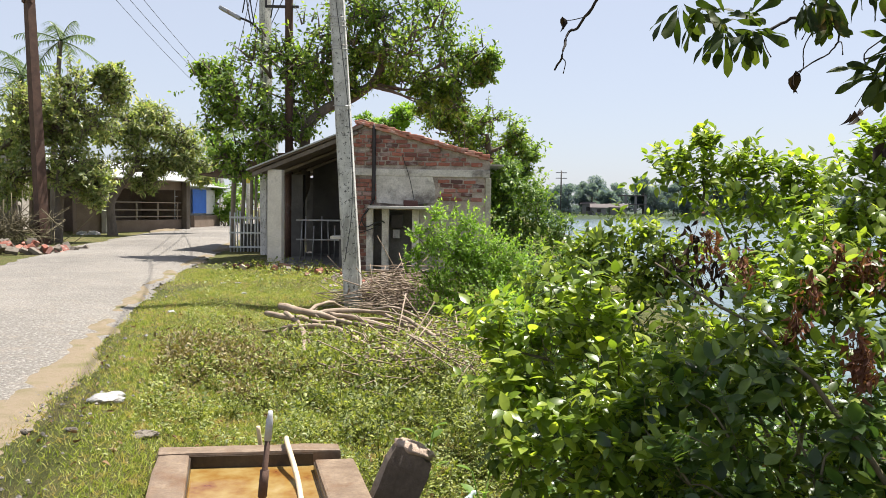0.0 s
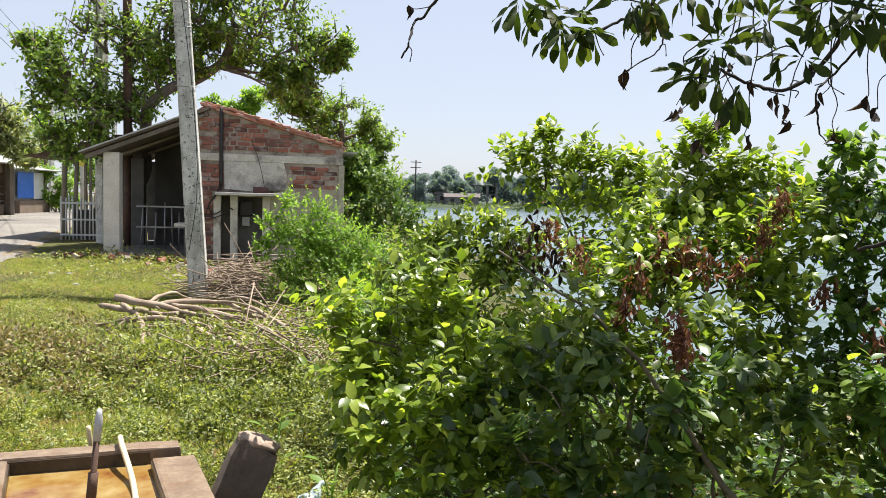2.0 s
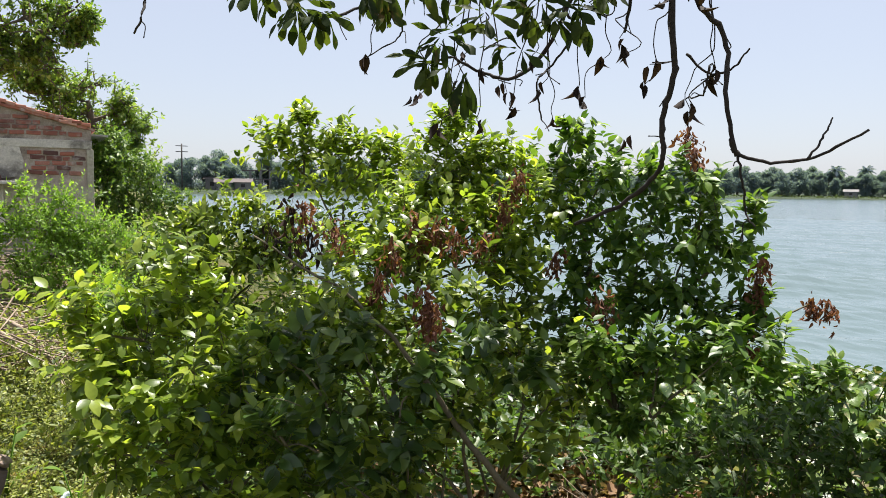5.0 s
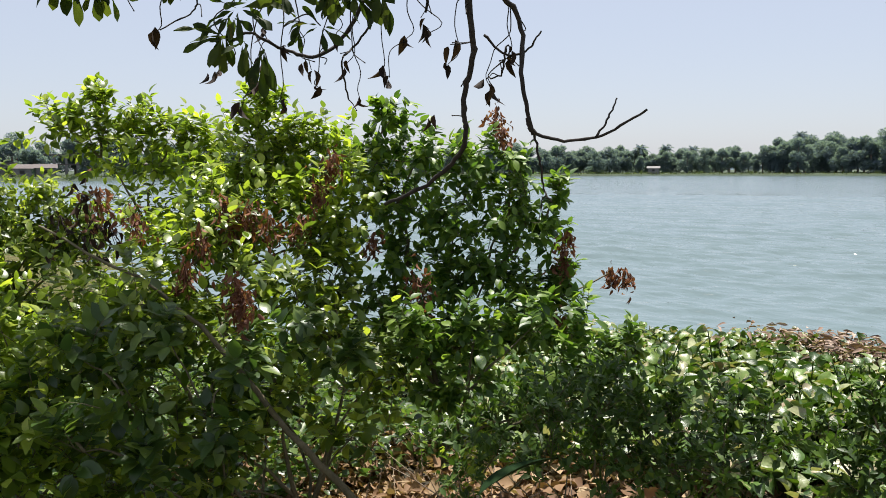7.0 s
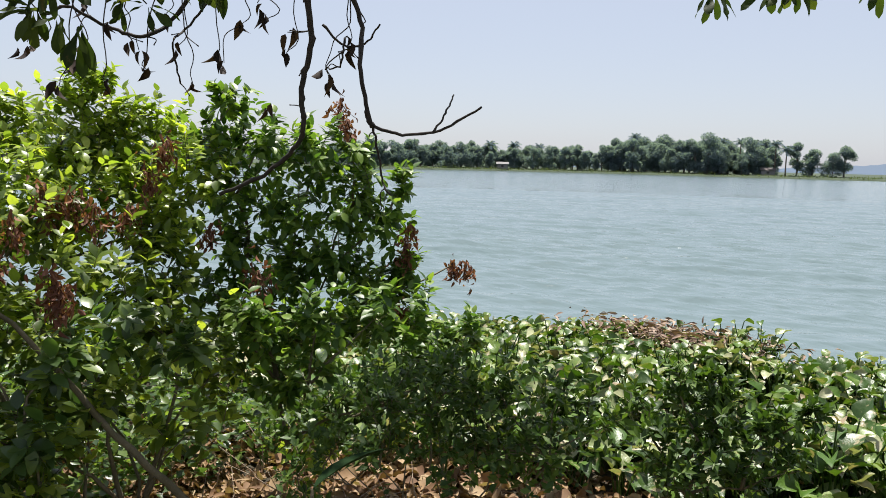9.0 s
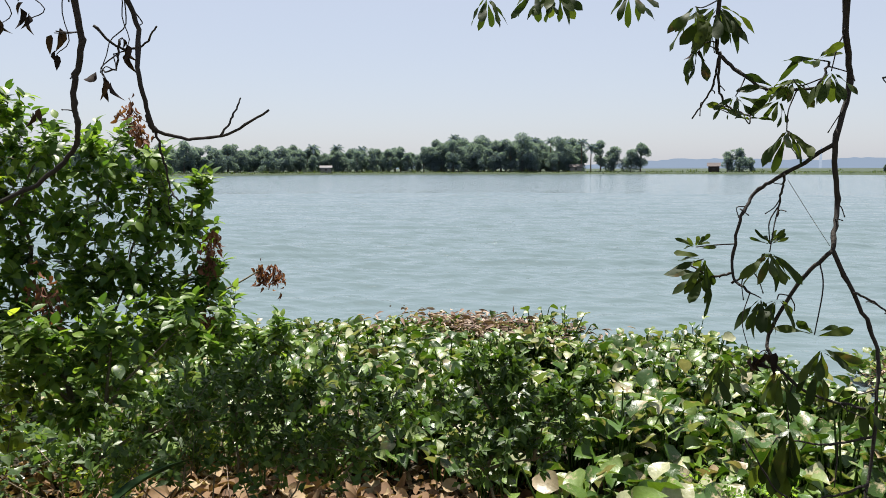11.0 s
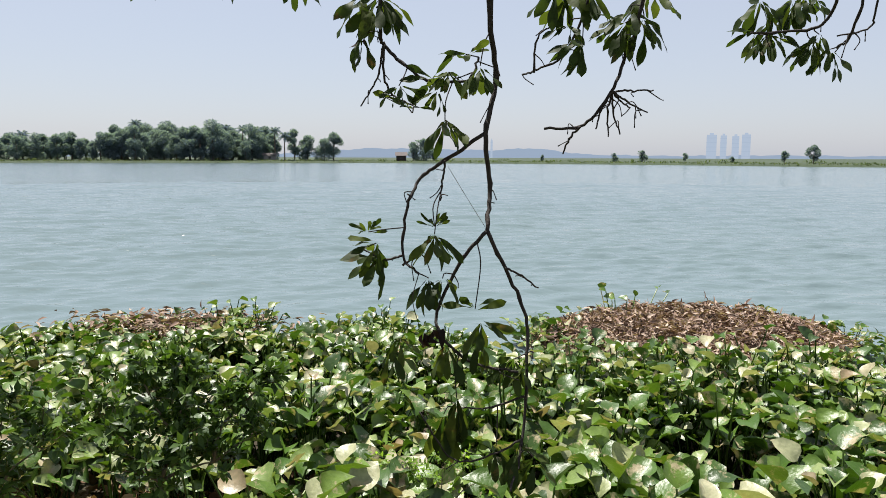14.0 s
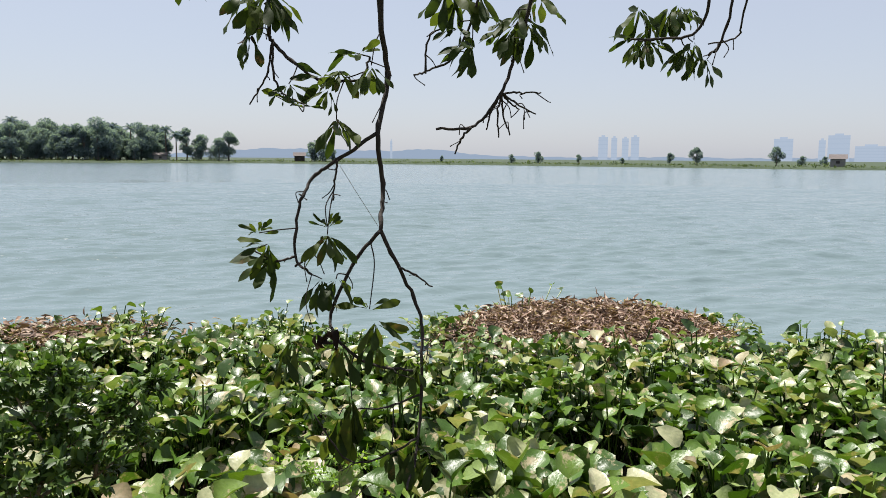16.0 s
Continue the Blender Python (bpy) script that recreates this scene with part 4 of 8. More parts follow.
def twig_leaves(starts, ends, per, size, spread=0.8, lift=0.15, first=0.3, flat=0.5):
    """Leaves set along twigs: places, turns and sizes."""
    n = len(starts)
    t = np.tile(np.linspace(first, 1.0, per), (n, 1)) + RNG.uniform(-0.05, 0.05, (n, per))
    p = starts[:, None] + (ends - starts)[:, None] * t[:, :, None]
    d = unit(ends - starts)[:, None]
    side = RNG.normal(size=(n, per, 3))
    side -= (side * d).sum(2, keepdims=True) * d
    side = unit(side)
    way = unit(d * (0.25 + 0.9 * (t[:, :, None] > 0.93)) + side * spread + UP * lift + RNG.normal(0, 0.12, (n, per, 3)))
    up = unit(UP * flat * 2 + unit(ends - starts)[:, None] * 0.65 + RNG.normal(0, 0.38, (n, per, 3)))
    s = size * RNG.uniform(0.6, 1.2, (n, per))
    return p.reshape(-1, 3), frames(way.reshape(-1, 3), up.reshape(-1, 3)), s.ravel()


def limb_line(a, b, bow=0.12, n=7):
    a, b = np.asarray(a, float), np.asarray(b, float)
    length = np.linalg.norm(b - a)
    t = np.linspace(0, 1, n)[:, None]
    p = a + (b - a) * t
    p += np.sin(t * np.pi) * RNG.normal(0, bow, 3) * length * 0.6 + np.array([0, 0, 1]) * np.sin(t * np.pi) * length * 0.06
    p[1:-1] += RNG.normal(0, 0.012, (n - 2, 3)) * length
    return p


def plant(name, label, category, base, clumps, leaf, mat, size, twigs=50, per=9, bark=STEM, r0=0.03, trunk=None, single=0, squash=0.85, up=0.25, lift=0.15, spread=0.8, flat=0.5, inner=0.15, group="", grow=1.0, shoots=0, limb_r=1.0):
    """A shrub or tree: stem, limbs to each clump of the crown, twigs, and leaves along the twigs. clumps: x, y, z, radius."""
    ob = root(name, base, label, category, group)
    base = np.asarray(base, float)
    fork = base
    if trunk is not None:
        line = curve_pts(trunk, 10)
        line[1:-1] += np.stack([np.sin(np.arange(len(line) - 2) * w) for w in (0.31, 0.23, 0.41)], 1) * r0 * 0.12
        so = Soup()
        so.tube(line, np.linspace(r0, r0 * 0.6, len(line)) * (1 + 0.5 * np.exp(-np.arange(len(line)) / 1.5)), 9)
        part("trunk", so.mesh("trunk", bark), ob)
    if trunk is not None:
        small, mother = [], {}
        for x, y, z, r in clumps:
            for k in range(4):
                d = sphere_dirs(1, 0.1)[0] * r * 0.62
                small.append((x + d[0], y + d[1], z + d[2] * 0.8, r * RNG.uniform(0.5, 0.75)))
                mother[small[-1]] = np.array([x, y, z])
        clumps = small
        twigs = twigs // 4 + 2
    starts, ends, tw = [], [], Soup()
    stems = {}
    if trunk is None:                       # every limb forks from the lower one that it reaches the shortest way
        clumps = sorted(clumps, key=lambda c: c[2])
        nodes, way, mother_of = [base], [0.0], [None]
        for c in clumps:
            q = np.array(c[:3])
            k = int(np.argmin([np.linalg.norm(q - p) + 0.7 * l for p, l in zip(nodes, way)]))
            mother_of.append(k)
            way.append(way[k] + float(np.linalg.norm(q - nodes[k])))
            nodes.append(q)
        load = [1] * len(nodes)
        for k in range(len(nodes) - 1, 0, -1):
            load[mother_of[k]] += load[k]
        stems = {c: (nodes[mother_of[k + 1]], load[k + 1]) for k, c in enumerate(clumps)}
    for x, y, z, r in clumps:
        c = np.array([x, y, z])
        key = (x, y, z, r)
        r = r * grow
        if trunk is not None:
            k = np.argmin(np.linalg.norm(line - c, axis=1) + 0.4 * np.maximum(line[:, 2] - z, 0))
            fork = line[max(k - 2, len(line) // 3)]
            fork = mother[key] if RNG.random() < 0.85 else fork
        ra = limb_r * r0 * (0.55 if trunk is not None else 1.0)
        if trunk is None:
            fork, bear_up = stems[key]
            ra *= 0.55 + 0.35 * math.sqrt(bear_up)
        p = limb_line(fork, c)
        so = Soup()
        so.tube(p, np.linspace(ra, ra * 0.3, len(p)), 6)
        part("limb", so.mesh("limb", bark), ob)
        k = max(6, int(twigs * (r / 0.4) ** 2)) if trunk is None else twigs
        d = sphere_dirs(k, up)
        e = c + d * np.array([1, 1, squash]) * r * (RNG.uniform(0.25, 1.0, (k, 1)) ** 0.45) * (0.85 + 0.35 * RNG.random((k, 1)))
        s = c + (e - c) * RNG.uniform(inner * 0.3, inner * 1.6, (k, 1)) + RNG.normal(0, r * 0.08, (k, 3))
        starts.append(s)
        ends.append(e)
        if shoots:
            d = unit(RNG.normal(0, 0.55, (shoots, 3)) + UP)
            s = c + d * r * 0.4 + RNG.normal(0, r * 0.3, (shoots, 3)) * [1, 1, 0.3]
            starts.append(s)
            ends.append(s + d * r * RNG.uniform(0.4, 1.0, (shoots, 1)))
    starts, ends = np.concatenate(starts), np.concatenate(ends)
    for s, e in zip(starts[::2], ends[::2]):
        mid = (s + e) / 2 + RNG.normal(0, 0.03, 3) * np.linalg.norm(e - s)
        tw.tube([s, mid, e], [r0 * 0.16 + 0.001, r0 * 0.1 + 0.001, 0.001], 3)
    part("twig_mass", tw.mesh("twig_mass", bark), ob, kind="stuff")
    p, rot, sz = twig_leaves(starts, ends, per, size, spread, lift, flat=flat)
    keep = np.ones(len(p), bool)
    if single:
        near = np.argsort(np.linalg.norm(p - STAND, axis=1))[:single]
        keep[near] = False
        leaf_objects(ob, leaf, mat, p[near], rot[near], sz[near])
    so = Soup()
    strew(so, leaf, p[keep], rot[keep], sz[keep])
    part("foliage", so.mesh("foliage", mat), ob, kind="stuff")
    return ob


def dead_cluster(parent, at, r, n=60, mat=None, size=0.042):
    """Dry curled leaves hanging from a dead twig."""
    c = np.array(at)
    p = c + RNG.normal(0, 1, (n, 3)) * np.array([0.5, 0.5, 0.8]) * r
    so = Soup()
    for q in p[:14]:
        so.tube([c + np.array([0, 0, r * 0.9]), (c + q) / 2 + np.array([0, 0, r * 0.2]), q], 0.0018, 3)
    d = unit(np.stack([RNG.normal(0, 0.5, n), RNG.normal(0, 0.5, n), -np.ones(n)], 1))
    strew(so, CURL, p, frames(d, unit(RNG.normal(size=(n, 3)))), size * RNG.uniform(0.5, 1.2, n))
    part("dead_leaf_spray", so.mesh("dead_leaf_spray", mat or LEAF_DEAD), parent, "dry reddish-brown dead leaves", "stuff")


# shrubs on the water's edge
front = plant("leafy_shrub", "broad-leaved green shrub, sunlit at the edge of the bank", "shrub", (0.45, 3.15, 0.35),
              [(x, y - 0.38 * max(0.0, 1.3 - z), z, r) for x, y, z, r in ((-0.14, 3.25, 1.30, 0.15), (0.09, 3.2, 1.22, 0.18), (0.35, 3.2, 1.32, 0.18), (0.25, 3.3, 1.46, 0.14), (-0.01, 3.11, 1.0, 0.17), (0.24, 3.0, 0.97, 0.18), (0.56, 3.03, 1.12, 0.18), (0.44, 2.9, 0.86, 0.17), (0.77, 2.99, 1.22, 0.17), (0.16, 3.01, 0.74, 0.15), (-0.14, 3.14, 1.10, 0.11), (0.59, 2.85, 0.72, 0.17), (-0.06, 3.06, 0.8, 0.13), (0.5, 3.5, 1.0, 0.2), (0.3, 2.8, 0.55, 0.15))],
              OVATE, LEAF_BUSH, 0.076, 62, 9, r0=0.01, single=290, grow=1.5, shoots=6, flat=0.9)
plant("vine_covered_shrub", "shrub smothered in climbing vines behind the leafy shrub", "shrub", (0.9, 4.9, 0.35),
             [(0.73, 4.72, 1.68, 0.18), (0.96, 4.67, 1.70, 0.18), (0.51, 4.75, 1.58, 0.16), (0.89, 4.67, 1.48, 0.22), (1.19, 4.60, 1.60, 0.18), (0.66, 4.71, 1.38, 0.20), (1.11, 4.60, 1.38, 0.20), (0.3, 4.9, 1.4, 0.18), (0.75, 4.7, 1.05, 0.25), (0.4, 4.8, 1.1, 0.22), (1.2, 4.4, 1.05, 0.25), (0.7, 4.5, 0.7, 0.25), (0.2, 4.8, 0.8, 0.2)],
             OVATE_LIGHT, LEAF_SHADE, 0.07, 74, 9, r0=0.01, grow=1.5, shoots=3)
plant("tall_leafy_shrub", "tall leafy shrub with bright young shoots at its top", "shrub", (1.6, 3.9, 0.35),
             [(1.19, 4.27, 2.30, 0.11), (1.02, 4.34, 2.15, 0.14), (1.37, 4.22, 2.16, 0.14), (1.58, 4.14, 2.11, 0.14), (1.20, 4.29, 2.02, 0.19), (1.79, 4.05, 2.05, 0.14), (1.49, 4.18, 1.92, 0.2), (1.77, 4.06, 1.82, 0.19), (1.88, 3.66, 2.15, 0.15), (1.91, 3.52, 2.30, 0.09), (1.93, 3.53, 1.97, 0.16), (1.76, 3.62, 1.73, 0.17), (2.02, 3.36, 2.08, 0.14), (2.00, 3.37, 1.78, 0.17), (2.09, 3.18, 1.55, 0.17), (1.4, 4.0, 1.55, 0.2), (1.7, 3.6, 1.35, 0.2), (1.982, 3.268, 1.759, 0.2), (2.191, 3.316, 1.992, 0.17), (1.719, 3.243, 1.598, 0.2), (1.566, 3.52, 1.739, 0.2), (1.991, 3.039, 1.586, 0.2), (1.301, 3.384, 1.489, 0.2), (1.833, 3.539, 1.843, 0.16), (2.103, 2.907, 1.782, 0.16)],
             OVATE, LEAF_BUSH, 0.067, 50, 9, r0=0.009, up=0.6, flat=0.8, grow=1.35, shoots=17)
mid = plant("shaded_shrub", "leafy shrub with dead brown leaf clusters, partly in shade", "shrub", (1.48, 2.4, 0.35),
            [(0.91, 2.75, 1.36, 0.15), (1.25, 3.06, 1.48, 0.16), (0.80, 2.73, 1.07, 0.15), (1.09, 2.74, 1.18, 0.16), (1.27, 2.61, 1.04, 0.15), (1.44, 2.84, 1.35, 0.14), (1.62, 2.70, 1.22, 0.17), (1.39, 2.39, 0.93, 0.13), (1.79, 2.54, 1.02, 0.16), (0.98, 2.58, 0.82, 0.15), (1.88, 2.81, 1.40, 0.17), (1.15, 2.47, 0.72, 0.13), (1.60, 2.21, 0.75, 0.12), (1.5, 3.2, 1.6, 0.17), (1.0, 2.4, 0.55, 0.14), (2.05, 2.6, 0.85, 0.14), (1.2, 3.3, 1.2, 0.2), (1.9, 3.0, 1.15, 0.2)],
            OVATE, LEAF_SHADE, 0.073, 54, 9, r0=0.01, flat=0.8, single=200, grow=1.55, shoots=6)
# the climber's darker leaf colour is used here in place of cast shade
right = plant("dense_dark_shrub", "dense dark-green shrub leaning over the water hyacinths", "shrub", (2.4, 2.5, 0.3),
              [(2.35, 2.91, 2.22, 0.10), (2.28, 2.98, 2.0, 0.14), (2.48, 2.82, 2.0, 0.16), (2.70, 2.63, 1.94, 0.17), (2.87, 2.47, 1.92, 0.14), (2.38, 2.90, 1.72, 0.18), (2.62, 2.69, 1.63, 0.20), (2.86, 2.47, 1.66, 0.18), (2.98, 2.32, 1.56, 0.14), (3.04, 2.26, 1.79, 0.07), (2.75, 2.53, 1.34, 0.20), (2.93, 2.32, 1.24, 0.15), (2.54, 2.70, 1.24, 0.20), (3.0, 2.2, 1.12, 0.12), (2.80, 2.40, 1.02, 0.16), (2.41, 2.84, 1.40, 0.16), (2.60, 2.57, 0.92, 0.15), (3.05, 2.18, 1.31, 0.07), (2.3, 2.6, 1.0, 0.13), (2.25, 2.8, 1.15, 0.15), (2.35, 2.5, 0.75, 0.14), (2.05, 2.3, 1.12, 0.12), (2.3, 2.15, 1.1, 0.13), (2.55, 2.0, 1.15, 0.12), (2.75, 1.9, 1.1, 0.13), (2.2, 2.1, 0.86, 0.1), (2.6, 1.75, 0.92, 0.12), (2.9, 1.7, 0.98, 0.12), (2.4, 1.8, 0.78, 0.1)],
              OVATE, LEAF_CLIMB, 0.071, 92, 9, r0=0.011, single=140, grow=1.35, shoots=7, flat=0.8)
for at in ((0.87, 3.24, 1.78), (0.98, 3.09, 1.69), (1.21, 2.87, 1.60), (1.40, 3.01, 1.74), (1.50, 2.96, 1.70), (1.59, 2.91, 1.66), (1.71, 2.83, 1.66), (1.12, 2.33, 1.45), (1.14, 2.31, 1.37), (1.92, 2.83, 1.98), (1.85, 2.87, 1.83), (1.06, 2.70, 1.48)):
    dead_cluster(mid, at, RNG.uniform(0.045, 0.075))
for at in ((2.88, 2.59, 2.23), (2.84, 2.49, 2.14), (2.99, 2.15, 1.53), (2.97, 2.16, 1.42), (3.37, 2.12, 1.32), (3.42, 2.05, 1.32), (2.84, 2.08, 1.11), (2.20, 2.47, 1.32), (1.87, 3.10, 1.58), (1.23, 2.50, 1.36), (2.09, 2.72, 1.56), (1.47, 3.10, 1.69)):
    dead_cluster(right, at, RNG.uniform(0.045, 0.08))
for at, r in (((0.805, 3.261, 1.774), 0.09), ((0.834, 3.238, 1.599), 0.1), ((0.736, 3.385, 1.676), 0.08), ((0.903, 3.218, 1.66), 0.07)):
    dead_cluster(mid, at, r * 0.8, 16, LEAF_BROWN, 0.055)
so = Soup()
so.tube(curve_pts([(2.95, 2.25, 1.2), (3.15, 2.15, 1.28), (3.37, 2.12, 1.35)], 5), 0.005, 5)
part("dead_twig", so.mesh("dead_twig", STEM), right)
so = Soup()
so.tube(curve_pts([(1.6, 2.0, 0.4), (1.3, 2.25, 0.85), (1.0, 2.6, 1.35), (0.6, 3.2, 1.7)], 6, 0.006), np.linspace(0.02, 0.005, 19), 6)
part("leaning_stem", so.mesh("leaning_stem", STEM), mid)

for b, cl in (((0.7, 2.3, 0.3), [(0.5, 2.45, 0.55, 0.18), (0.8, 2.25, 0.48, 0.15), (0.2, 2.7, 0.5, 0.16), (0.65, 2.6, 0.66, 0.16), (0.35, 2.3, 0.42, 0.14), (0.6, 2.0, 0.4, 0.12)]), ((1.5, 1.9, 0.3), [(1.25, 1.75, 0.42, 0.09), (1.75, 1.6, 0.4, 0.08)]), ((2.6, 2.2, 0.2), [(2.5, 2.3, 0.42, 0.1), (2.75, 2.05, 0.45, 0.1), (2.2, 2.1, 0.42, 0.08)])):
    plant("undergrowth_shrub", "straggling undergrowth beneath the larger shrubs", "shrub", b, cl, OVATE_LIGHT, LEAF_BUSH, 0.07, 55, 8, r0=0.005, grow=1.3, shoots=4, group="undergrowth on the bank")
plant("shade_shrub", "large-leaved shrub growing in the shade of the others, shade in its leaf colour", "shrub", (1.2, 2.35, 0.3),
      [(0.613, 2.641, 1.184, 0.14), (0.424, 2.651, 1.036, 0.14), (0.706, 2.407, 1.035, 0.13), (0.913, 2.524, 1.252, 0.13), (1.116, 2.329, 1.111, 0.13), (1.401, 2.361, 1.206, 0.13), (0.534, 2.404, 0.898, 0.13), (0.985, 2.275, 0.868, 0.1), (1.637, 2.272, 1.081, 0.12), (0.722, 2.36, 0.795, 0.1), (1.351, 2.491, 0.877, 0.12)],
      OVATE, LEAF_DEEP_SHADE, 0.088, 24, 8, r0=0.008, flat=0.7, grow=1.15, shoots=4)
# creeping cover on the slope behind the shrubs
n = 16000
x, y = RNG.uniform(0.1, 3.4, n), RNG.uniform(3.0, 8.4, n)
mound = 0.5 + 0.5 * np.sin(x * 2.7 + y * 1.3) * np.sin(y * 2.1 - x)
p = np.stack([x, y, ground_z(x, y) + 0.02 + (0.12 + 0.3 * mound) * RNG.random(n) ** 0.6], 1)
so = Soup()
strew(so, SMALL, p, frames(unit(RNG.normal(size=(n, 3)) * [1, 1, 0.5]), unit(UP + RNG.normal(0, 0.5, (n, 3)))), RNG.uniform(0.05, 0.11, n))
thing("creepers", so.mesh("creepers", LEAF_DEEP_SHADE), "tangled creepers covering the slope behind the shrubs", "creepers", kind="stuff")
# dry stalks between the stems
n = 130
x, y = RNG.uniform(0.6, 2.7, n), RNG.uniform(1.7, 3.0, n)
so = Soup()
for a, b in zip(x, y):
    z = float(ground_z(a, b))
    d = np.array([RNG.normal(0, 0.24), RNG.normal(0, 0.24), RNG.uniform(0.1, 0.42)])
    p0 = np.array([a, b, z])
    so.tube([p0, p0 + d * 0.5 + RNG.normal(0, 0.05, 3), p0 + d], [0.004, 0.003, 0.0015], 3)
thing("dry_stalks", so.mesh("dry_stalks", WOOD_DRY), "thin dry stalks standing between the shrub stems", "dry stalks", kind="stuff")

# feathery shrub before the hut, and the green mass beside it
plant("feathery_shrub", "light feathery green shrub with tiny leaflets", "shrub", (0.1, 9.2, 0.4),
      [(-0.32, 9.25, 1.40, 0.4), (0.19, 9.22, 1.28, 0.44), (-0.61, 9.24, 1.36, 0.2), (-0.11, 9.25, 1.68, 0.22), (0.13, 9.19, 0.92, 0.44), (-0.23, 9.0, 0.6, 0.44), (0.56, 9.18, 1.1, 0.37), (-0.53, 9.20, 0.83, 0.33), (0.42, 9.0, 0.6, 0.37), (-0.17, 9.22, 1.13, 0.44), (0.9, 9.0, 0.8, 0.4), (0.4, 8.2, 0.7, 0.4), (0.2, 7.4, 0.65, 0.35), (-0.78, 9.24, 1.55, 0.14), (-0.5, 9.24, 1.8, 0.14), (-0.85, 9.2, 1.2, 0.16)],
      SMALL, LEAF_FEATHER, 0.052, 70, 14, r0=0.01, up=0.7, lift=0.4, shoots=10, grow=1.25)
plant("climber_thicket", "thick mass of climbers against the hut", "thicket", (1.5, 15.6, 0.5),
      [(0.92, 15.30, 2.41, 0.66), (1.45, 15.25, 2.06, 0.60), (0.82, 15.31, 1.69, 0.66), (1.64, 15.22, 1.59, 0.54), (1.99, 15.16, 1.24, 0.48), (1.12, 15.27, 1.34, 0.72), (0.85, 15.4, 2.76, 0.45), (2.10, 15.15, 1.65, 0.3), (0.8, 15.33, 2.17, 0.48), (1.5, 14.6, 0.9, 0.6), (2.2, 14.6, 0.9, 0.5), (1.2, 13.6, 0.7, 0.5), (1.8, 12.6, 0.6, 0.5), (2.7, 15, 0.9, 0.5)],
      OVATE_LIGHT, LEAF_CLIMB, 0.085, 42, 11, r0=0.02, flat=0.4)
# leafy weeds between the sticks and the lawn
for x, y, h in ((-0.95, 5.5, 0.2), (-0.62, 5.0, 0.26), (-0.45, 5.7, 0.22), (-0.82, 4.55, 0.16), (-0.35, 4.5, 0.24), (-0.7, 6.3, 0.18), (-0.15, 5.2, 0.3)):
    z = float(ground_z(x, y))
    plant("leafy_weed", "low leafy green weed growing in the grass", "weed", (x, y, z), [(x + RNG.normal(0, 0.1), y + RNG.normal(0, 0.12), z + h * f, 0.13) for f in (0.5, 0.8, 1.0, 0.6)],
          OVATE_LIGHT, LEAF_TUFT, 0.04, 80, 9, r0=0.004, group="weeds in the grass", grow=1.1, shoots=5)
# low shrubs between the bank and the hyacinths
for n, (b, cl) in enumerate((((1.95, 1.75, 0.25), [(1.85, 1.8, 0.75, 0.12), (2.05, 1.7, 0.82, 0.12), (2.25, 1.75, 0.85, 0.12), (2.1, 1.5, 0.95, 0.12), (2.35, 1.35, 1.0, 0.12), (1.75, 1.6, 0.66, 0.1)]), ((2.05, 1.2, 0.25), [(2.06, 1.23, 0.98, 0.14), (1.96, 1.34, 0.97, 0.14), (2.15, 1.17, 1.1, 0.08), (2.17, 1.05, 0.95, 0.14), (2.01, 1.18, 0.78, 0.16), (2.19, 0.94, 0.82, 0.14), (1.88, 1.33, 0.77, 0.14), (1.9, 1.6, 0.75, 0.13), (2.3, 1.5, 0.8, 0.13)]),
                             ((2.3, 0.8, 0.25), [(2.20, 0.97, 1.0, 0.11), (2.33, 0.81, 1.06, 0.08), (2.36, 0.67, 0.93, 0.13), (2.25, 0.79, 0.82, 0.14), (2.12, 0.99, 0.84, 0.14), (2.4, 1.0, 0.8, 0.12)]),
                             ((2.5, 0.3, 0.25), [(2.48, 0.50, 0.98, 0.08), (2.54, 0.32, 0.93, 0.09), (2.61, 0.26, 1.08, 0.06), (2.46, 0.38, 0.82, 0.13), (2.64, 0.08, 0.98, 0.07), (2.55, 0.17, 0.81, 0.1), (2.492, 0.387, 1.164, 0.04), (2.545, 0.269, 1.152, 0.04), (2.49, 0.367, 1.075, 0.055), (2.539, 0.254, 1.053, 0.055), (2.626, 0.061, 1.03, 0.05), (2.672, -0.029, 1.074, 0.035), (2.578, 0.137, 0.931, 0.07), (2.511, 0.278, 0.909, 0.07), (2.441, 0.43, 0.909, 0.07), (2.551, 0.162, 0.798, 0.075), (2.468, 0.332, 0.754, 0.075), (2.62, 0.034, 0.875, 0.055)]))):
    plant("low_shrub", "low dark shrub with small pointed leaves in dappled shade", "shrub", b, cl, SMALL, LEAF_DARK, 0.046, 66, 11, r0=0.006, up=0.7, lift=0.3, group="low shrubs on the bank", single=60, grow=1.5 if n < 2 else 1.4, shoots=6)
plant("low_green_weed", "small bright green weed by the water", "weed", (3.36, -0.67, 0.2), [(3.36, -0.67, 0.42, 0.18), (3.46, -0.45, 0.4, 0.16), (3.36, -0.89, 0.38, 0.16)], SMALL, LEAF_FEATHER, 0.035, 90, 11, r0=0.005, up=0.7, lift=0.3)

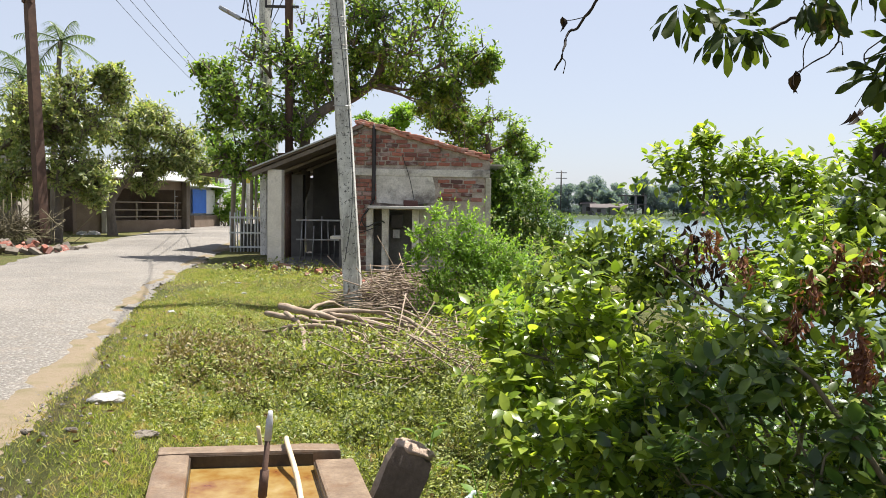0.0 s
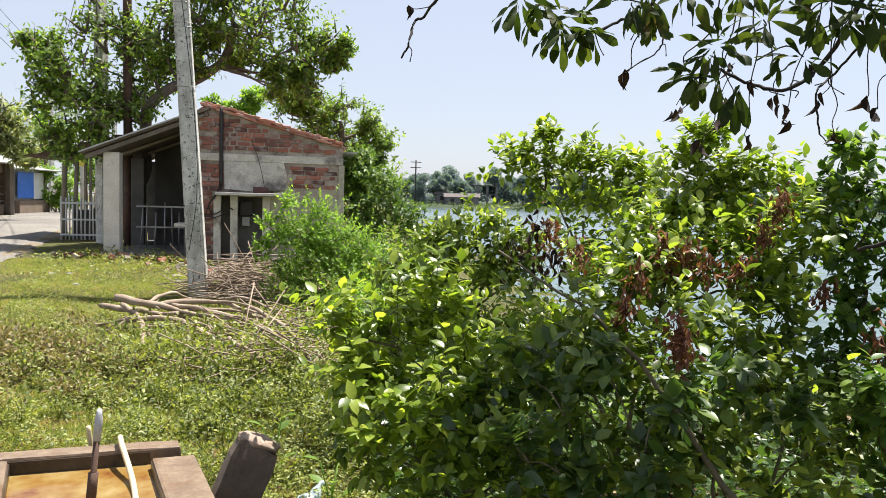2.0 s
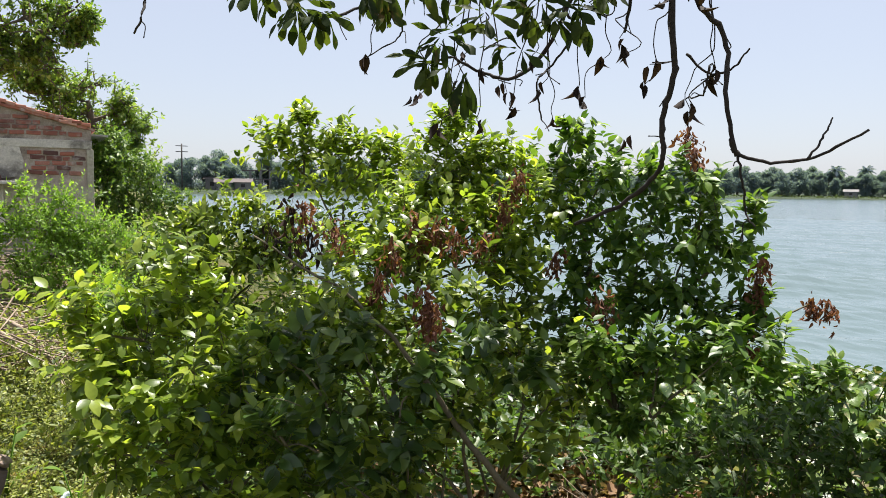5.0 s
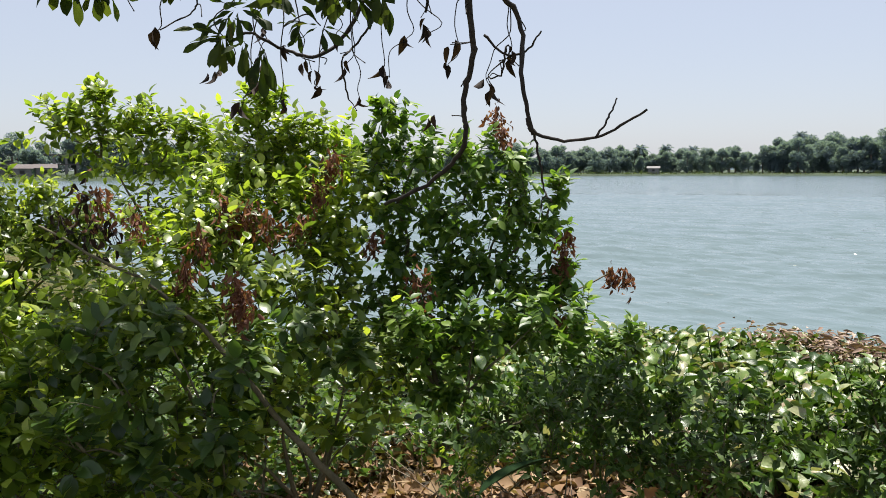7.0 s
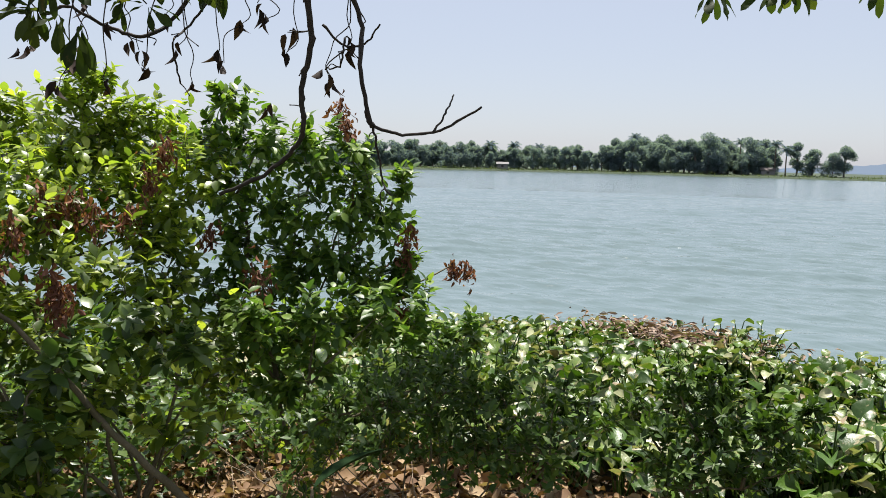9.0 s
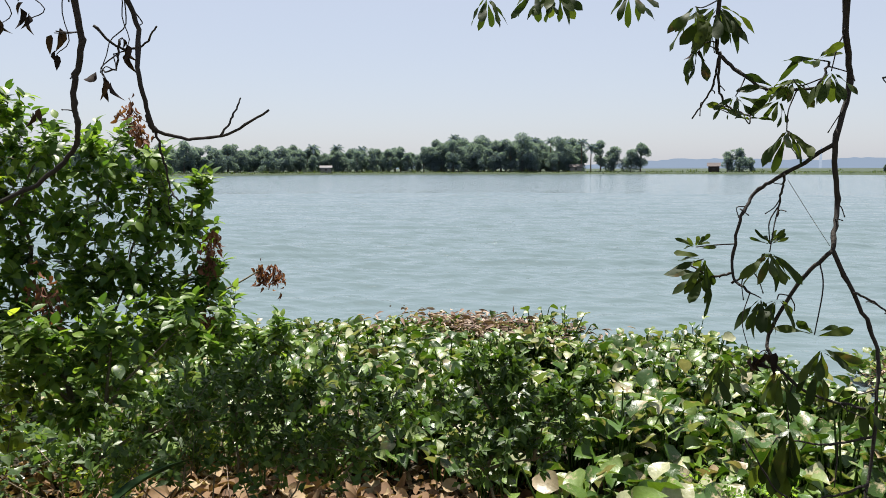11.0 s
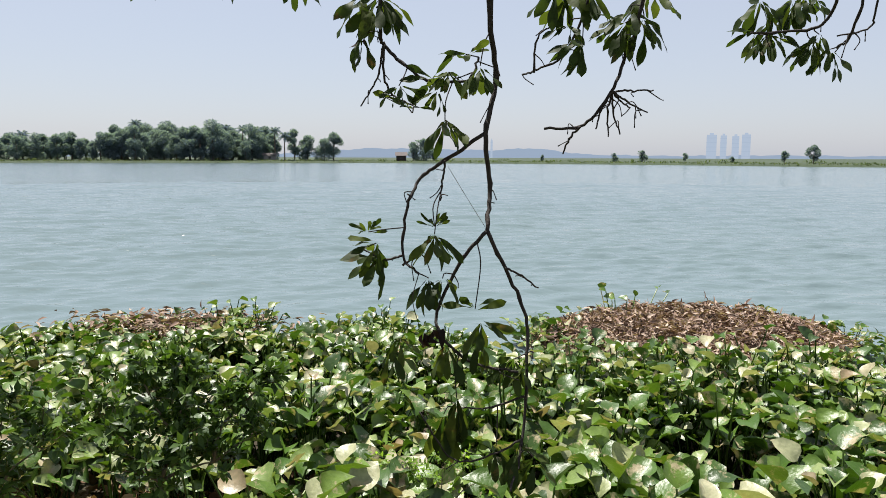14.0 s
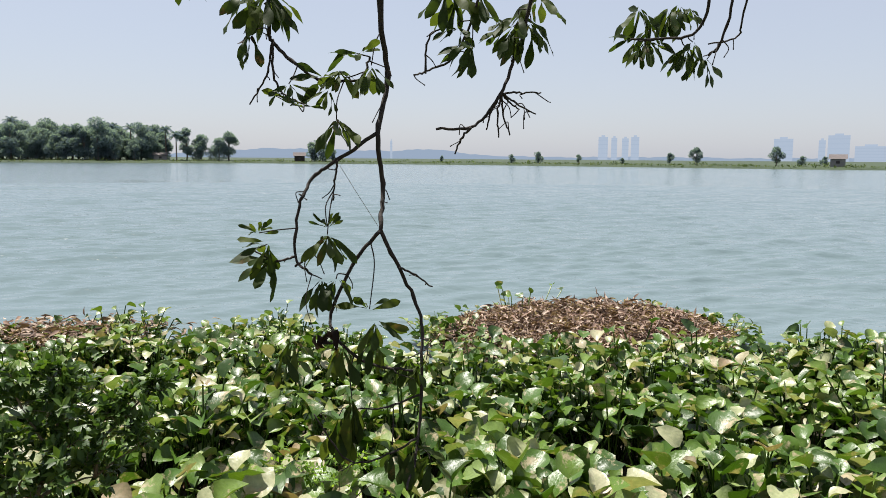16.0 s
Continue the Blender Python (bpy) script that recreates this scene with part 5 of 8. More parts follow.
# trees behind the hut
plant("roadside_tree", "spreading tree with a bent bare trunk behind the hut", "tree", (-3.5, 16.9, 0.7),
      [(-4.34, 16.47, 4.78, 1.00), (-5.02, 15.98, 4.15, 0.78), (-3.54, 16.58, 5.1, 0.80), (-5.46, 16.21, 4.6, 0.53), (-4.59, 15.96, 3.63, 0.77), (-5.67, 16.10, 4.8, 0.33), (-5.11, 16.51, 2.85, 0.53), (-3.97, 17.15, 4.35, 0.89), (-2.34, 16.54, 6.1, 0.93), (-1.56, 16.33, 5.6, 0.98), (-0.76, 16.66, 6.0, 0.86), (-1.58, 16.88, 4.95, 0.5), (-0.55, 16.85, 5.2, 0.86), (-2.40, 17.17, 5.16, 0.75), (0.15, 16.81, 5.3, 0.60), (0.55, 16.80, 5.2, 0.33), (-0.09, 16.98, 4.45, 0.55), (-0.68, 17.45, 4.75, 0.55), (-3.43, 17.09, 4.74, 0.68), (-5.44, 16.33, 3.84, 0.53), (0.36, 16.92, 4.77, 0.40), (-2.57, 16.33, 6.85, 0.93), (-1.33, 16.40, 7.01, 0.93), (-2.9, 16.4, 5.4, 0.85), (-2.0, 16.4, 5.6, 0.8), (-4.3, 16.4, 3.0, 0.55), (-3.9, 16.5, 3.7, 0.7), (-2.9, 16.9, 4.7, 0.6), (-0.9, 16.8, 4.5, 0.5)],
      OVATE_LIGHT, LEAF_TREE, 0.115, 74, 9, flat=0.2, lift=-0.25, bark=BARK, r0=0.15, grow=1.1, trunk=[(-3.92, 16.87, 0.5), (-3.9, 16.87, 1.3), (-3.82, 16.87, 1.9), (-3.66, 16.86, 2.5), (-3.66, 16.85, 3.0), (-3.62, 16.8, 3.6), (-3.3, 16.78, 4.05), (-2.85, 16.83, 4.30), (-2.4, 16.89, 4.5), (-2.0, 16.84, 4.95), (-1.71, 16.73, 5.60)], shoots=6, limb_r=0.5)
plant("small_tree", "lower leafy tree beside the hut roof", "tree", (0.6, 18.5, 0.6),
      [(-0.26, 18.45, 3.9, 0.75), (0.45, 18.42, 4.0, 0.7), (1.16, 18.42, 3.5, 0.72), (1.67, 18.41, 3.05, 0.50), (0.75, 18.48, 3.20, 0.86), (-0.69, 18.41, 4.25, 0.5), (1.26, 18.47, 2.78, 0.65), (0.18, 18.49, 3.47, 0.86), (1.6, 18.3, 2.2, 0.7), (0.9, 18.2, 2.2, 0.7)],
      SMALL, LEAF_TREE, 0.12, 90, 10, flat=0.2, lift=-0.25, bark=BARK, r0=0.12, grow=1.12, trunk=[(0.6, 18.5, 0.5), (0.55, 18.5, 1.8), (0.7, 18.5, 3.0), (0.6, 18.5, 3.8)], shoots=5)
plant("small_tree", "rounded light green tree beyond the hut roof", "tree", (-2.4, 26.3, 0.7),
      [(-2.39, 26.30, 5.0, 0.78), (-2.99, 26.26, 4.85, 0.61), (-1.90, 26.32, 5.1, 0.51), (-2.4, 26.3, 4.2, 0.8)], SMALL, LEAF_FEATHER, 0.16, 110, 10, bark=BARK, r0=0.12, trunk=[(-2.4, 26.3, 0.6), (-2.4, 26.3, 2.5), (-2.4, 26.3, 4.5)])
# trees across the lane
plant("roadside_tree", "bushy light green tree behind the rusty pole", "tree", (-12.0, 21.9, 0.7),
      [(-12.34, 21.9, 4.55, 1.04), (-11.47, 21.9, 4.85, 1.0), (-10.71, 22.12, 5.05, 0.8), (-10.45, 22.13, 5.6, 0.45), (-12.81, 21.8, 4.05, 0.94), (-11.87, 21.9, 3.71, 1.13), (-11.05, 22.10, 4.09, 0.94), (-12.48, 21.9, 2.86, 0.94), (-11.57, 21.93, 2.64, 0.94), (-11.03, 22.20, 2.24, 0.66), (-12.81, 21.8, 4.8, 0.5), (-13.5, 22, 3.6, 0.9), (-13.3, 22, 2.4, 0.8)],
      SMALL, LEAF_MANGO, 0.15, 125, 10, flat=0.25, grow=1.1, bark=BARK, r0=0.14, trunk=[(-11.99, 21.9, 0.5), (-11.92, 21.9, 2.05), (-11.75, 21.9, 3.39), (-11.43, 21.9, 4.56)], shoots=6)
plant("mango_tree", "broad mango tree shading the roadside sheds", "tree", (-12.6, 27.0, 0.7),
      [(-12.04, 27.07, 4.8, 1.0), (-11.34, 27.39, 4.45, 1.1), (-10.62, 27.69, 4.1, 1.0), (-11.83, 27.27, 3.47, 1.13), (-10.74, 27.71, 3.3, 0.9), (-10.07, 27.93, 3.54, 0.75), (-12.51, 26.94, 4.15, 0.91), (-12.97, 26.80, 3.0, 0.79), (-9.85, 28.05, 3.0, 0.5), (-11.22, 27.36, 5.1, 0.75), (-11.57, 27.41, 3.0, 0.7)],
      LONG, LEAF_MANGO, 0.23, 105, 9, flat=0.25, grow=1.1, bark=BARK, r0=0.17, lift=-0.25, trunk=[(-12.56, 26.99, 0.5), (-12.64, 26.96, 1.79), (-12.29, 27.11, 2.52), (-11.65, 27.34, 3.58)])
plant("roadside_tree", "pale green tree at the bend of the lane", "tree", (-14, 44, 0.7),
      [(-14.32, 44.3, 4.1, 1.3), (-13.40, 44.6, 4.7, 1.2), (-13.83, 44.4, 5.5, 0.9), (-14.78, 44.3, 2.92, 0.87), (-12.96, 44.8, 3.8, 1.2), (-12.2, 45, 2.6, 1.1)], SMALL, LEAF_FEATHER, 0.22, 110, 10, bark=BARK, r0=0.15, trunk=[(-14, 44, 0.6), (-14, 44, 2.4), (-13.8, 44, 4)])

plant("roadside_bush", "yellow-green bush at the bend of the lane", "bush", (-11.6, 38.0, 0.6),
      [(-12.1, 37.9, 2.6, 0.6), (-11.3, 38.1, 2.1, 0.65), (-12.3, 37.8, 1.6, 0.6), (-11.5, 38.0, 1.3, 0.6), (-10.9, 38.2, 1.3, 0.5), (-12.8, 37.8, 2.1, 0.6)], SMALL, LEAF_FEATHER, 0.14, 60, 9, bark=BARK, r0=0.04)


def palm(base, height, r, label, fronds=15, leaf=0.55, lean=0.3, mat=PALM_LEAF, group="", cat="palm tree", wide=1.0):
    ob = root("palm_tree", base, label, cat, group)
    b = np.array(base, float)
    top = b + np.array([lean, 0.1, height])
    so = Soup()
    so.tube(curve_pts([b, (b + top) / 2 + np.array([-lean * 0.3, 0, 0]), top], 6), np.linspace(r, r * 0.7, 13), 8)
    part("trunk", so.mesh("trunk", BARK), ob)
    for k in range(fronds):
        a = k * 2.4 + RNG.uniform(-0.2, 0.2)
        el = radians(70 - 100 * k / fronds)
        h = np.array([math.cos(a), math.sin(a), 0])
        length = leaf * RNG.uniform(3.2, 4.0)
        t = np.linspace(0, 1, 9)[:, None]
        line = top + h * length * t * math.cos(el) + UP * (math.sin(el) * length * t - 0.45 * length * t * t)
        so = Soup()
        so.tube(line, np.linspace(0.03, 0.006, 9) * leaf * 2, 4)
        m = 26
        s = np.linspace(0.12, 1, m)
        pts = np.stack([np.interp(s, t[:, 0], line[:, i]) for i in range(3)], 1)
        side = np.cross(h, UP)
        for sg in (-1, 1):
            d = unit(side * sg * 0.8 + h * 0.5 - UP * 0.35 + RNG.normal(0, 0.12, (m, 3)))
            strew(so, BLADE, pts, frames(d, np.tile(UP + 0.3 * h, (m, 1))), np.stack([np.full(m, 0.09 * leaf * wide), leaf * (0.5 + np.sin(s * np.pi) * 0.8), np.full(m, leaf)], 1))
        part("frond", so.mesh("frond", mat), ob)
    return ob


palm((-14.4, 26.3, 0.7), 6.9, 0.11, "slender areca palm rising above the roadside trees", 10, 0.42)
palm((-16.2, 27.0, 0.7), 5.8, 0.13, "areca palm half hidden behind the trees", 11, 0.5)
palm((-18.0, 57, 0.7), 6.0, 0.2, "coconut palm at the end of the lane", 13, 0.9)

# water hyacinths
MAT_Y = [-9, -6, -4.7, -3, -1.5, -1.1, -0.4, 0.1, 0.8, 2.1, 3.6, 4.6, 6.5]
MAT_X = [6.0, 6.1, 6.2, 5.9, 5.9, 6.1, 7.2, 7.8, 7.0, 7.6, 7.3, 6.2, 5.2]


def mat_edge(y):
    return np.interp(y, MAT_Y, MAT_X) + 0.15 * np.sin(y * 5.1) + 0.1 * np.sin(y * 11.3)


GAP_SHADE = plain_mat("gap_shade_roots", (0.025, 0.02, 0.012), (0.05, 0.04, 0.022), 6, 0.95, 0.8, 40)
hya = root("water_hyacinth_mat", (5.0, -0.5, 0.0), "thick mat of water hyacinths along the bank, some leaves scorched", "water hyacinths", kind="stuff")
n = 2900
hx, hyy = RNG.uniform(2.35, 8.1, n * 3), RNG.uniform(-8.5, 6.2, n * 3)
lump = 0.5 + 0.5 * np.sin(hx * 3.1 + 2.0 * np.sin(hyy * 1.3)) * np.sin(hyy * 2.7 + 1.7 * np.sin(hx * 1.9))
ok = (RNG.random(n * 3) < (0.3 + 0.7 * np.clip((hx - 2.8) / 3.5, 0, 1)) * (0.45 + 0.75 * lump)) & (hx < mat_edge(hyy)) & (hx > 2.75 + 0.6 * np.clip(hyy + 0.3, 0, 1) + 0.2 * np.sin(hyy * 1.7)) & ~((np.abs(hx - 5.75) < 0.28) & (np.abs(hyy - 1.15) < 0.3))
hx, hyy, lump = hx[ok], hyy[ok], lump[ok]
per = 5
far_f = np.clip((hx - 3.0) / 4.0, 0, 1)
base = np.stack([hx, hyy, np.maximum(ground_z(hx, hyy), -0.02)], 1)
tall_f = (1.0 - 0.16 * far_f) * (0.62 + 0.5 * lump) * RNG.uniform(0.8, 1.15, len(hx)) * np.clip((mat_edge(hyy) - hx) / 0.4 + 0.6, 0.6, 1) * (1 - 0.35 * np.clip((hyy - 1.8) / 2, 0, 1))
tall_f *= np.where(RNG.random(len(hx)) < 0.03, 1.4, 1.0)          # a few stand up above the rest
az = RNG.uniform(0, 2 * np.pi, (len(hx), 1)) + np.arange(per)[None] * 2.4 + RNG.normal(0, 0.3, (len(hx), per))
tilt = RNG.uniform(0.1, 0.75, (len(hx), per))
stem = 0.46 * tall_f[:, None] * RNG.uniform(0.6, 1.12, (len(hx), per))
hdir = np.stack([np.cos(az), np.sin(az), np.zeros_like(az)], 2)
tops = base[:, None] + hdir * (stem * np.sin(tilt) * 0.9)[:, :, None] + UP * (stem * np.cos(tilt * 0.8))[:, :, None]
size = (0.156 - 0.068 * far_f ** 0.75)[:, None] * RNG.uniform(0.55, 1.25, az.shape)
ldir = unit(hdir * 0.9 + UP * RNG.uniform(-0.1, 1.3, az.shape)[:, :, None] + RNG.normal(0, 0.25, (*az.shape, 3)))
lup = unit(UP * 0.9 - hdir * 0.6 + RNG.normal(0, 0.4, (*az.shape, 3)))
P, R, S = tops.reshape(-1, 3), frames(ldir.reshape(-1, 3), lup.reshape(-1, 3)), size.ravel()
near = np.argsort(np.linalg.norm(P[:, :2] - np.array([2.4, -1.6]), axis=1))[:300]
keep = np.ones(len(P), bool)
keep[near] = False
leaf_objects(hya, ROUND, LEAF_HYA, P[near], R[near], S[near], variants=6, bend=0.14, fold=0.35)
fold = keep & (RNG.random(len(P)) < 0.45)
keep &= ~fold
so = Soup()
strew(so, ROUND, P[keep], R[keep], S[keep])
strew(so, ROUND_FOLDED, P[fold], R[fold], S[fold])
part("leaves", so.mesh("leaves", LEAF_HYA), hya, kind="stuff")
so = Soup()
bb = np.repeat(base[:, None], per, 1).reshape(-1, 3) - UP * 0.05
d = P - bb
L = np.linalg.norm(d, axis=1)
strew(so, (np.array([(-1, 0, 0), (0.5, 0, 0.87), (0.5, 0, -0.87), (-0.6, 1, 0), (0.3, 1, 0.5), (0.3, 1, -0.5)]), np.array([(0, 1, 4), (0, 4, 3), (1, 2, 5), (1, 5, 4), (2, 0, 3), (2, 3, 5)])), bb, frames(unit(d), unit(RNG.normal(size=d.shape))), np.stack([np.full(len(L), 0.009), L, np.full(len(L), 0.009)], 1))
# stalks coloured dark to put shade between the leaves
part("stalks", so.mesh("stalks", LEAF_DARK), hya, kind="stuff")
# dark sheet of matted roots, added to give the gaps their shade
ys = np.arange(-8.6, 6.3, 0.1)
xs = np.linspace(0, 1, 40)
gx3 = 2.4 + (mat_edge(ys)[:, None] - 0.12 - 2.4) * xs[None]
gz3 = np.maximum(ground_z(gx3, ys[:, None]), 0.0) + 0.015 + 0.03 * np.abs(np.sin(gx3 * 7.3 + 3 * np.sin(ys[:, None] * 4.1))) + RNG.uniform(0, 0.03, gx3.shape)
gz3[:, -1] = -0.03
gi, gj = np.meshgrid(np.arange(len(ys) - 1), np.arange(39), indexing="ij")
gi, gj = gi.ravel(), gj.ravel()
part("root_mat", np_mesh("root_mat", np.stack([gx3.ravel(), np.repeat(ys, 40), gz3.ravel()], 1), [np.stack([gi * 40 + gj, gi * 40 + gj + 1, (gi + 1) * 40 + gj + 1, (gi + 1) * 40 + gj], 1)], GAP_SHADE), hya, "dark sheet of matted roots giving the gaps their shade")

# dried brown raft of cut hyacinth
raft = root("dried_hyacinth_raft", (7.4, -3.1, 0.0), "mound of dried brown hyacinth floating at the edge of the mat", "plant debris", kind="stuff")
n = 13000
r, a = np.sqrt(RNG.random(n)), RNG.uniform(0, 2 * np.pi, n)
ex, ey = r * np.cos(a), r * np.sin(a)
z = 0.05 + (0.26 + 0.09 * np.sin(ex * 9) * np.sin(ey * 13 + 2 * ex)) * (1 - r ** 3) + RNG.uniform(-0.04, 0.07, n)
p = np.stack([7.4 + 1.1 * ex, -3.08 + 1.64 * ey, z], 1)
d = unit(np.stack([RNG.normal(size=n), RNG.normal(size=n), RNG.normal(0.05, 0.32, n)], 1))
so = Soup()
strew(so, STRAWBIT, p, frames(d, unit(UP + RNG.normal(0, 0.8, (n, 3)))), RNG.uniform(0.05, 0.115, n))
m = 900
p2 = np.stack([RNG.normal(6.9, 0.22, m), RNG.normal(2.05, 0.45, m), RNG.uniform(0.26, 0.42, m)], 1)
strew(so, STRAWBIT, p2, frames(unit(RNG.normal(size=(m, 3)) * [1, 1, 0.15]), unit(UP + RNG.normal(0, 0.7, (m, 3)))), RNG.uniform(0.06, 0.15, m))
part("dry_stalks", so.mesh("dry_stalks", STRAW), raft, kind="stuff")
bm = bmesh.new()
bmesh.ops.create_icosphere(bm, subdivisions=4, radius=1)
for v in bm.verts:
    v.co = Vector((7.4 + v.co.x * 1.05, -3.08 + v.co.y * 1.6, max(v.co.z, -0.2) * 0.25)) + Vector(noise.noise_vector(v.co * 5)) * 0.03
part("core", bm_mesh("core", bm, STRAW, True), raft)
m = 420
a = RNG.uniform(0, 2 * np.pi, m)
rr = RNG.uniform(0.92, 1.1, m)
p = np.stack([7.4 + 1.1 * rr * np.cos(a), -3.08 + 1.64 * rr * np.sin(a), 0.06 + RNG.uniform(0, 0.16, m)], 1)
so = Soup()
strew(so, ROUND, p, frames(unit(np.stack([np.cos(a) + RNG.normal(0, 0.5, m), np.sin(a) + RNG.normal(0, 0.5, m), RNG.uniform(0, 1, m)], 1)), unit(UP + RNG.normal(0, 0.4, (m, 3)))), RNG.uniform(0.06, 0.1, m))
part("green_fringe", so.mesh("green_fringe", LEAF_HYA), raft, "green hyacinth leaves round the raft", kind="stuff")

so = Soup()
for cx, cy, cz, m, hgt in ((8.02, -2.49, 0.24, 9, 0.3), (7.35, -1.62, 0.05, 34, 0.24), (6.85, -2.0, 0.05, 30, 0.22), (6.6, -2.6, 0.05, 20, 0.2), (8.1, -4.1, 0.1, 16, 0.18), (7.5, -4.7, 0.04, 20, 0.2)):
    top = np.array([cx, cy, cz]) + RNG.normal(0, 1, (m, 3)) * [0.13, 0.16, 0] + UP * RNG.uniform(0.4, 1.0, (m, 1)) * hgt
    out_ = unit(RNG.normal(size=(m, 3)) * [1, 1, 0] + UP * 0.7)
    strew(so, ROUND, top, frames(out_, unit(UP + RNG.normal(0, 0.5, (m, 3)))), RNG.uniform(0.07, 0.12, m))
    for q in top:
        so.tube([(q[0] * 0.5 + cx * 0.5, q[1] * 0.5 + cy * 0.5, 0.02), q], 0.006, 4)
part("green_shoots", so.mesh("green_shoots", LEAF_HYA), raft, "living hyacinth shoots on the raft", kind="stuff")

# grass and weeds on the bank
n = 560000
x, y = RNG.uniform(-5.6, 0.6, n), 1.2 + 12.6 * RNG.random(n) ** 1.9
dens = 1.6 * np.sin(x * 1.3 + 1) * np.sin(y * 1.1) + 0.9 * np.sin(x * 3.1 + y * 2.3) * np.sin(x * 1.9 - y * 2.7)
d_road = x - road_edge(y)
ok = (d_road > -0.12) & (RNG.random(n) < 0.22 + 0.35 * np.clip((y - 4.6) / 2, 0, 1) + np.maximum(d_road - 0.3 * np.clip((5.2 - y) / 2, 0, 1), 0) / 0.6) & (RNG.random(n) < np.clip(0.75 + 0.35 * dens, 0.12, 1)) & (y < 13.6) & ~((y > 1.6) & (y < 3.5 + 0.13 * (x + 1.94)) & (x + 0.287 * (y - 3.5) > -1.96) & (x + 0.287 * (y - 3.5) < -0.93))
x, y = x[ok], y[ok]
p = np.stack([x, y, land_z(x, y)], 1)
m = len(p)
so = Soup()
d = unit(np.stack([RNG.normal(0, 0.75, m), RNG.normal(0, 0.75, m), np.ones(m)], 1))
strew(so, SPIKE, p, frames(d, unit(RNG.normal(size=(m, 3)))), np.stack([RNG.uniform(0.0035, 0.008, m), RNG.uniform(0.02, 0.05, m), np.full(m, 0.05)], 1))
thing("grass", so.mesh("grass", GRASS), "short green grass with dry patches on the bank", "grass", kind="stuff")
n = 230000
x, y = RNG.uniform(-4.6, 1.2, n), 1.9 + 9.6 * RNG.random(n) ** 1.4
tuft = np.sin(x * 4.3 + 2 * np.sin(y * 1.9)) * np.sin(y * 3.7 + 2 * np.sin(x * 2.3)) + 0.5 * np.sin(x * 9.1 + y * 6.3)
w = (np.exp(-((x + 0.9) / 1.6) ** 2 - ((y - 5.8) / 2.0) ** 2) + 0.42 + 0.5 * (x > -0.2)) * np.clip(0.55 + 0.75 * tuft, 0.05, 1)
ok = (RNG.random(n) < w) & (x - road_edge(y) > 0.6) & ~((x > -2.1) & (x < -0.8) & (y > 1.5) & (y < 3.7))
x, y = x[ok], y[ok]
m = len(x)
hgt = np.exp(-((x + 0.7) / 1.3) ** 2 - ((y - 5.8) / 1.8) ** 2)
p = np.stack([x, y, land_z(x, y) + RNG.uniform(0.01, 0.06, m) + (hgt * 0.45 + 0.04) * RNG.random(m) * np.clip(0.5 + 0.6 * tuft[ok], 0.1, 1)], 1)
d = unit(np.stack([RNG.normal(size=m), RNG.normal(size=m), RNG.normal(0.15, 0.35, m)], 1))
so = Soup()
strew(so, SMALL, p, frames(d, unit(UP + RNG.normal(0, 0.4, (m, 3)))), RNG.uniform(0.013, 0.034, m))
thing("weeds", so.mesh("weeds", LEAF_WEED), "low leafy weeds covering the bank", "weeds", kind="stuff")
# leafy tufts standing up from the weeds, green by the brushwood and browned by the verge
green, brown = Soup(), Soup()
for k in range(330):
    if k < 185:
        tx, ty, so = RNG.normal(-0.75, 0.75), RNG.normal(5.5, 0.85), green
    else:
        tx, ty, so = RNG.normal(-2.3, 0.45), RNG.normal(5.75, 0.5), (brown if RNG.random() < 0.75 else green)
    if tx - float(road_edge(ty)) < 0.6 or ty < 3.9 or ty > 7.6:
        continue
    r = RNG.uniform(0.09, 0.2) * (1.0 if k < 185 else 0.75)
    c = np.array([tx, ty, float(land_z(tx, ty)) + r * 0.35])
    m = 110
    d = sphere_dirs(m, 0.35)
    p = c + d * r * RNG.uniform(0.4, 1.05, (m, 1)) * [1, 1, 1.1]
    strew(so, OVATE_LIGHT, p, frames(unit(d + RNG.normal(0, 0.6, (m, 3))), unit(UP + RNG.normal(0, 0.5, (m, 3)))), RNG.uniform(0.02, 0.044, m))
    for q in p[:9]:
        so.tube([c - UP * r * 0.35, (c + q) / 2, q], 0.0022, 3)
thing("weed_tufts", green.mesh("weed_tufts", LEAF_TUFT), "leafy green weed tufts below the brushwood", "weeds", kind="stuff")
thing("weed_tufts", brown.mesh("weed_tufts", TUFT_DRY), "browned dry weed tufts on the verge", "weeds", kind="stuff")
# fallen hyacinth leaves dried on the mud
n = 1100
x, y = RNG.normal(3.15, 0.4, n), RNG.uniform(-1.6, 3.0, n)
so = Soup()
strew(so, ROUND, np.stack([x, y, np.maximum(ground_z(x, y), 0.03) + RNG.uniform(0.01, 0.09, n)], 1), frames(unit(RNG.normal(size=(n, 3)) * [1, 1, 0.3]), unit(UP + RNG.normal(0, 0.4, (n, 3)))), RNG.uniform(0.06, 0.14, n))
thing("leaf_litter", so.mesh("leaf_litter", LITTERLEAF), "dried tan hyacinth leaves on the muddy edge", "leaf litter", kind="stuff")
# dry leaf litter under the shrubs
n = 15000
x, y = RNG.normal(2.2, 0.85, n), RNG.normal(1.7, 1.1, n)
ok = (x > 0.3) & (x < 3.9) & (y > -1.5)
x, y = x[ok], y[ok]
n = len(x)
p = np.stack([x, y, np.maximum(ground_z(x, y), 0.03) + RNG.uniform(0.005, 0.06, n)], 1)
so = Soup()
strew(so, CURL, p, frames(unit(RNG.normal(size=(n, 3)) * [1, 1, 0.25]), unit(UP + RNG.normal(0, 0.5, (n, 3)))), RNG.uniform(0.05, 0.13, n))
thing("leaf_litter", so.mesh("leaf_litter", LITTERLEAF), "dry fallen leaves on the ground under the shrubs", "leaf litter", kind="stuff")
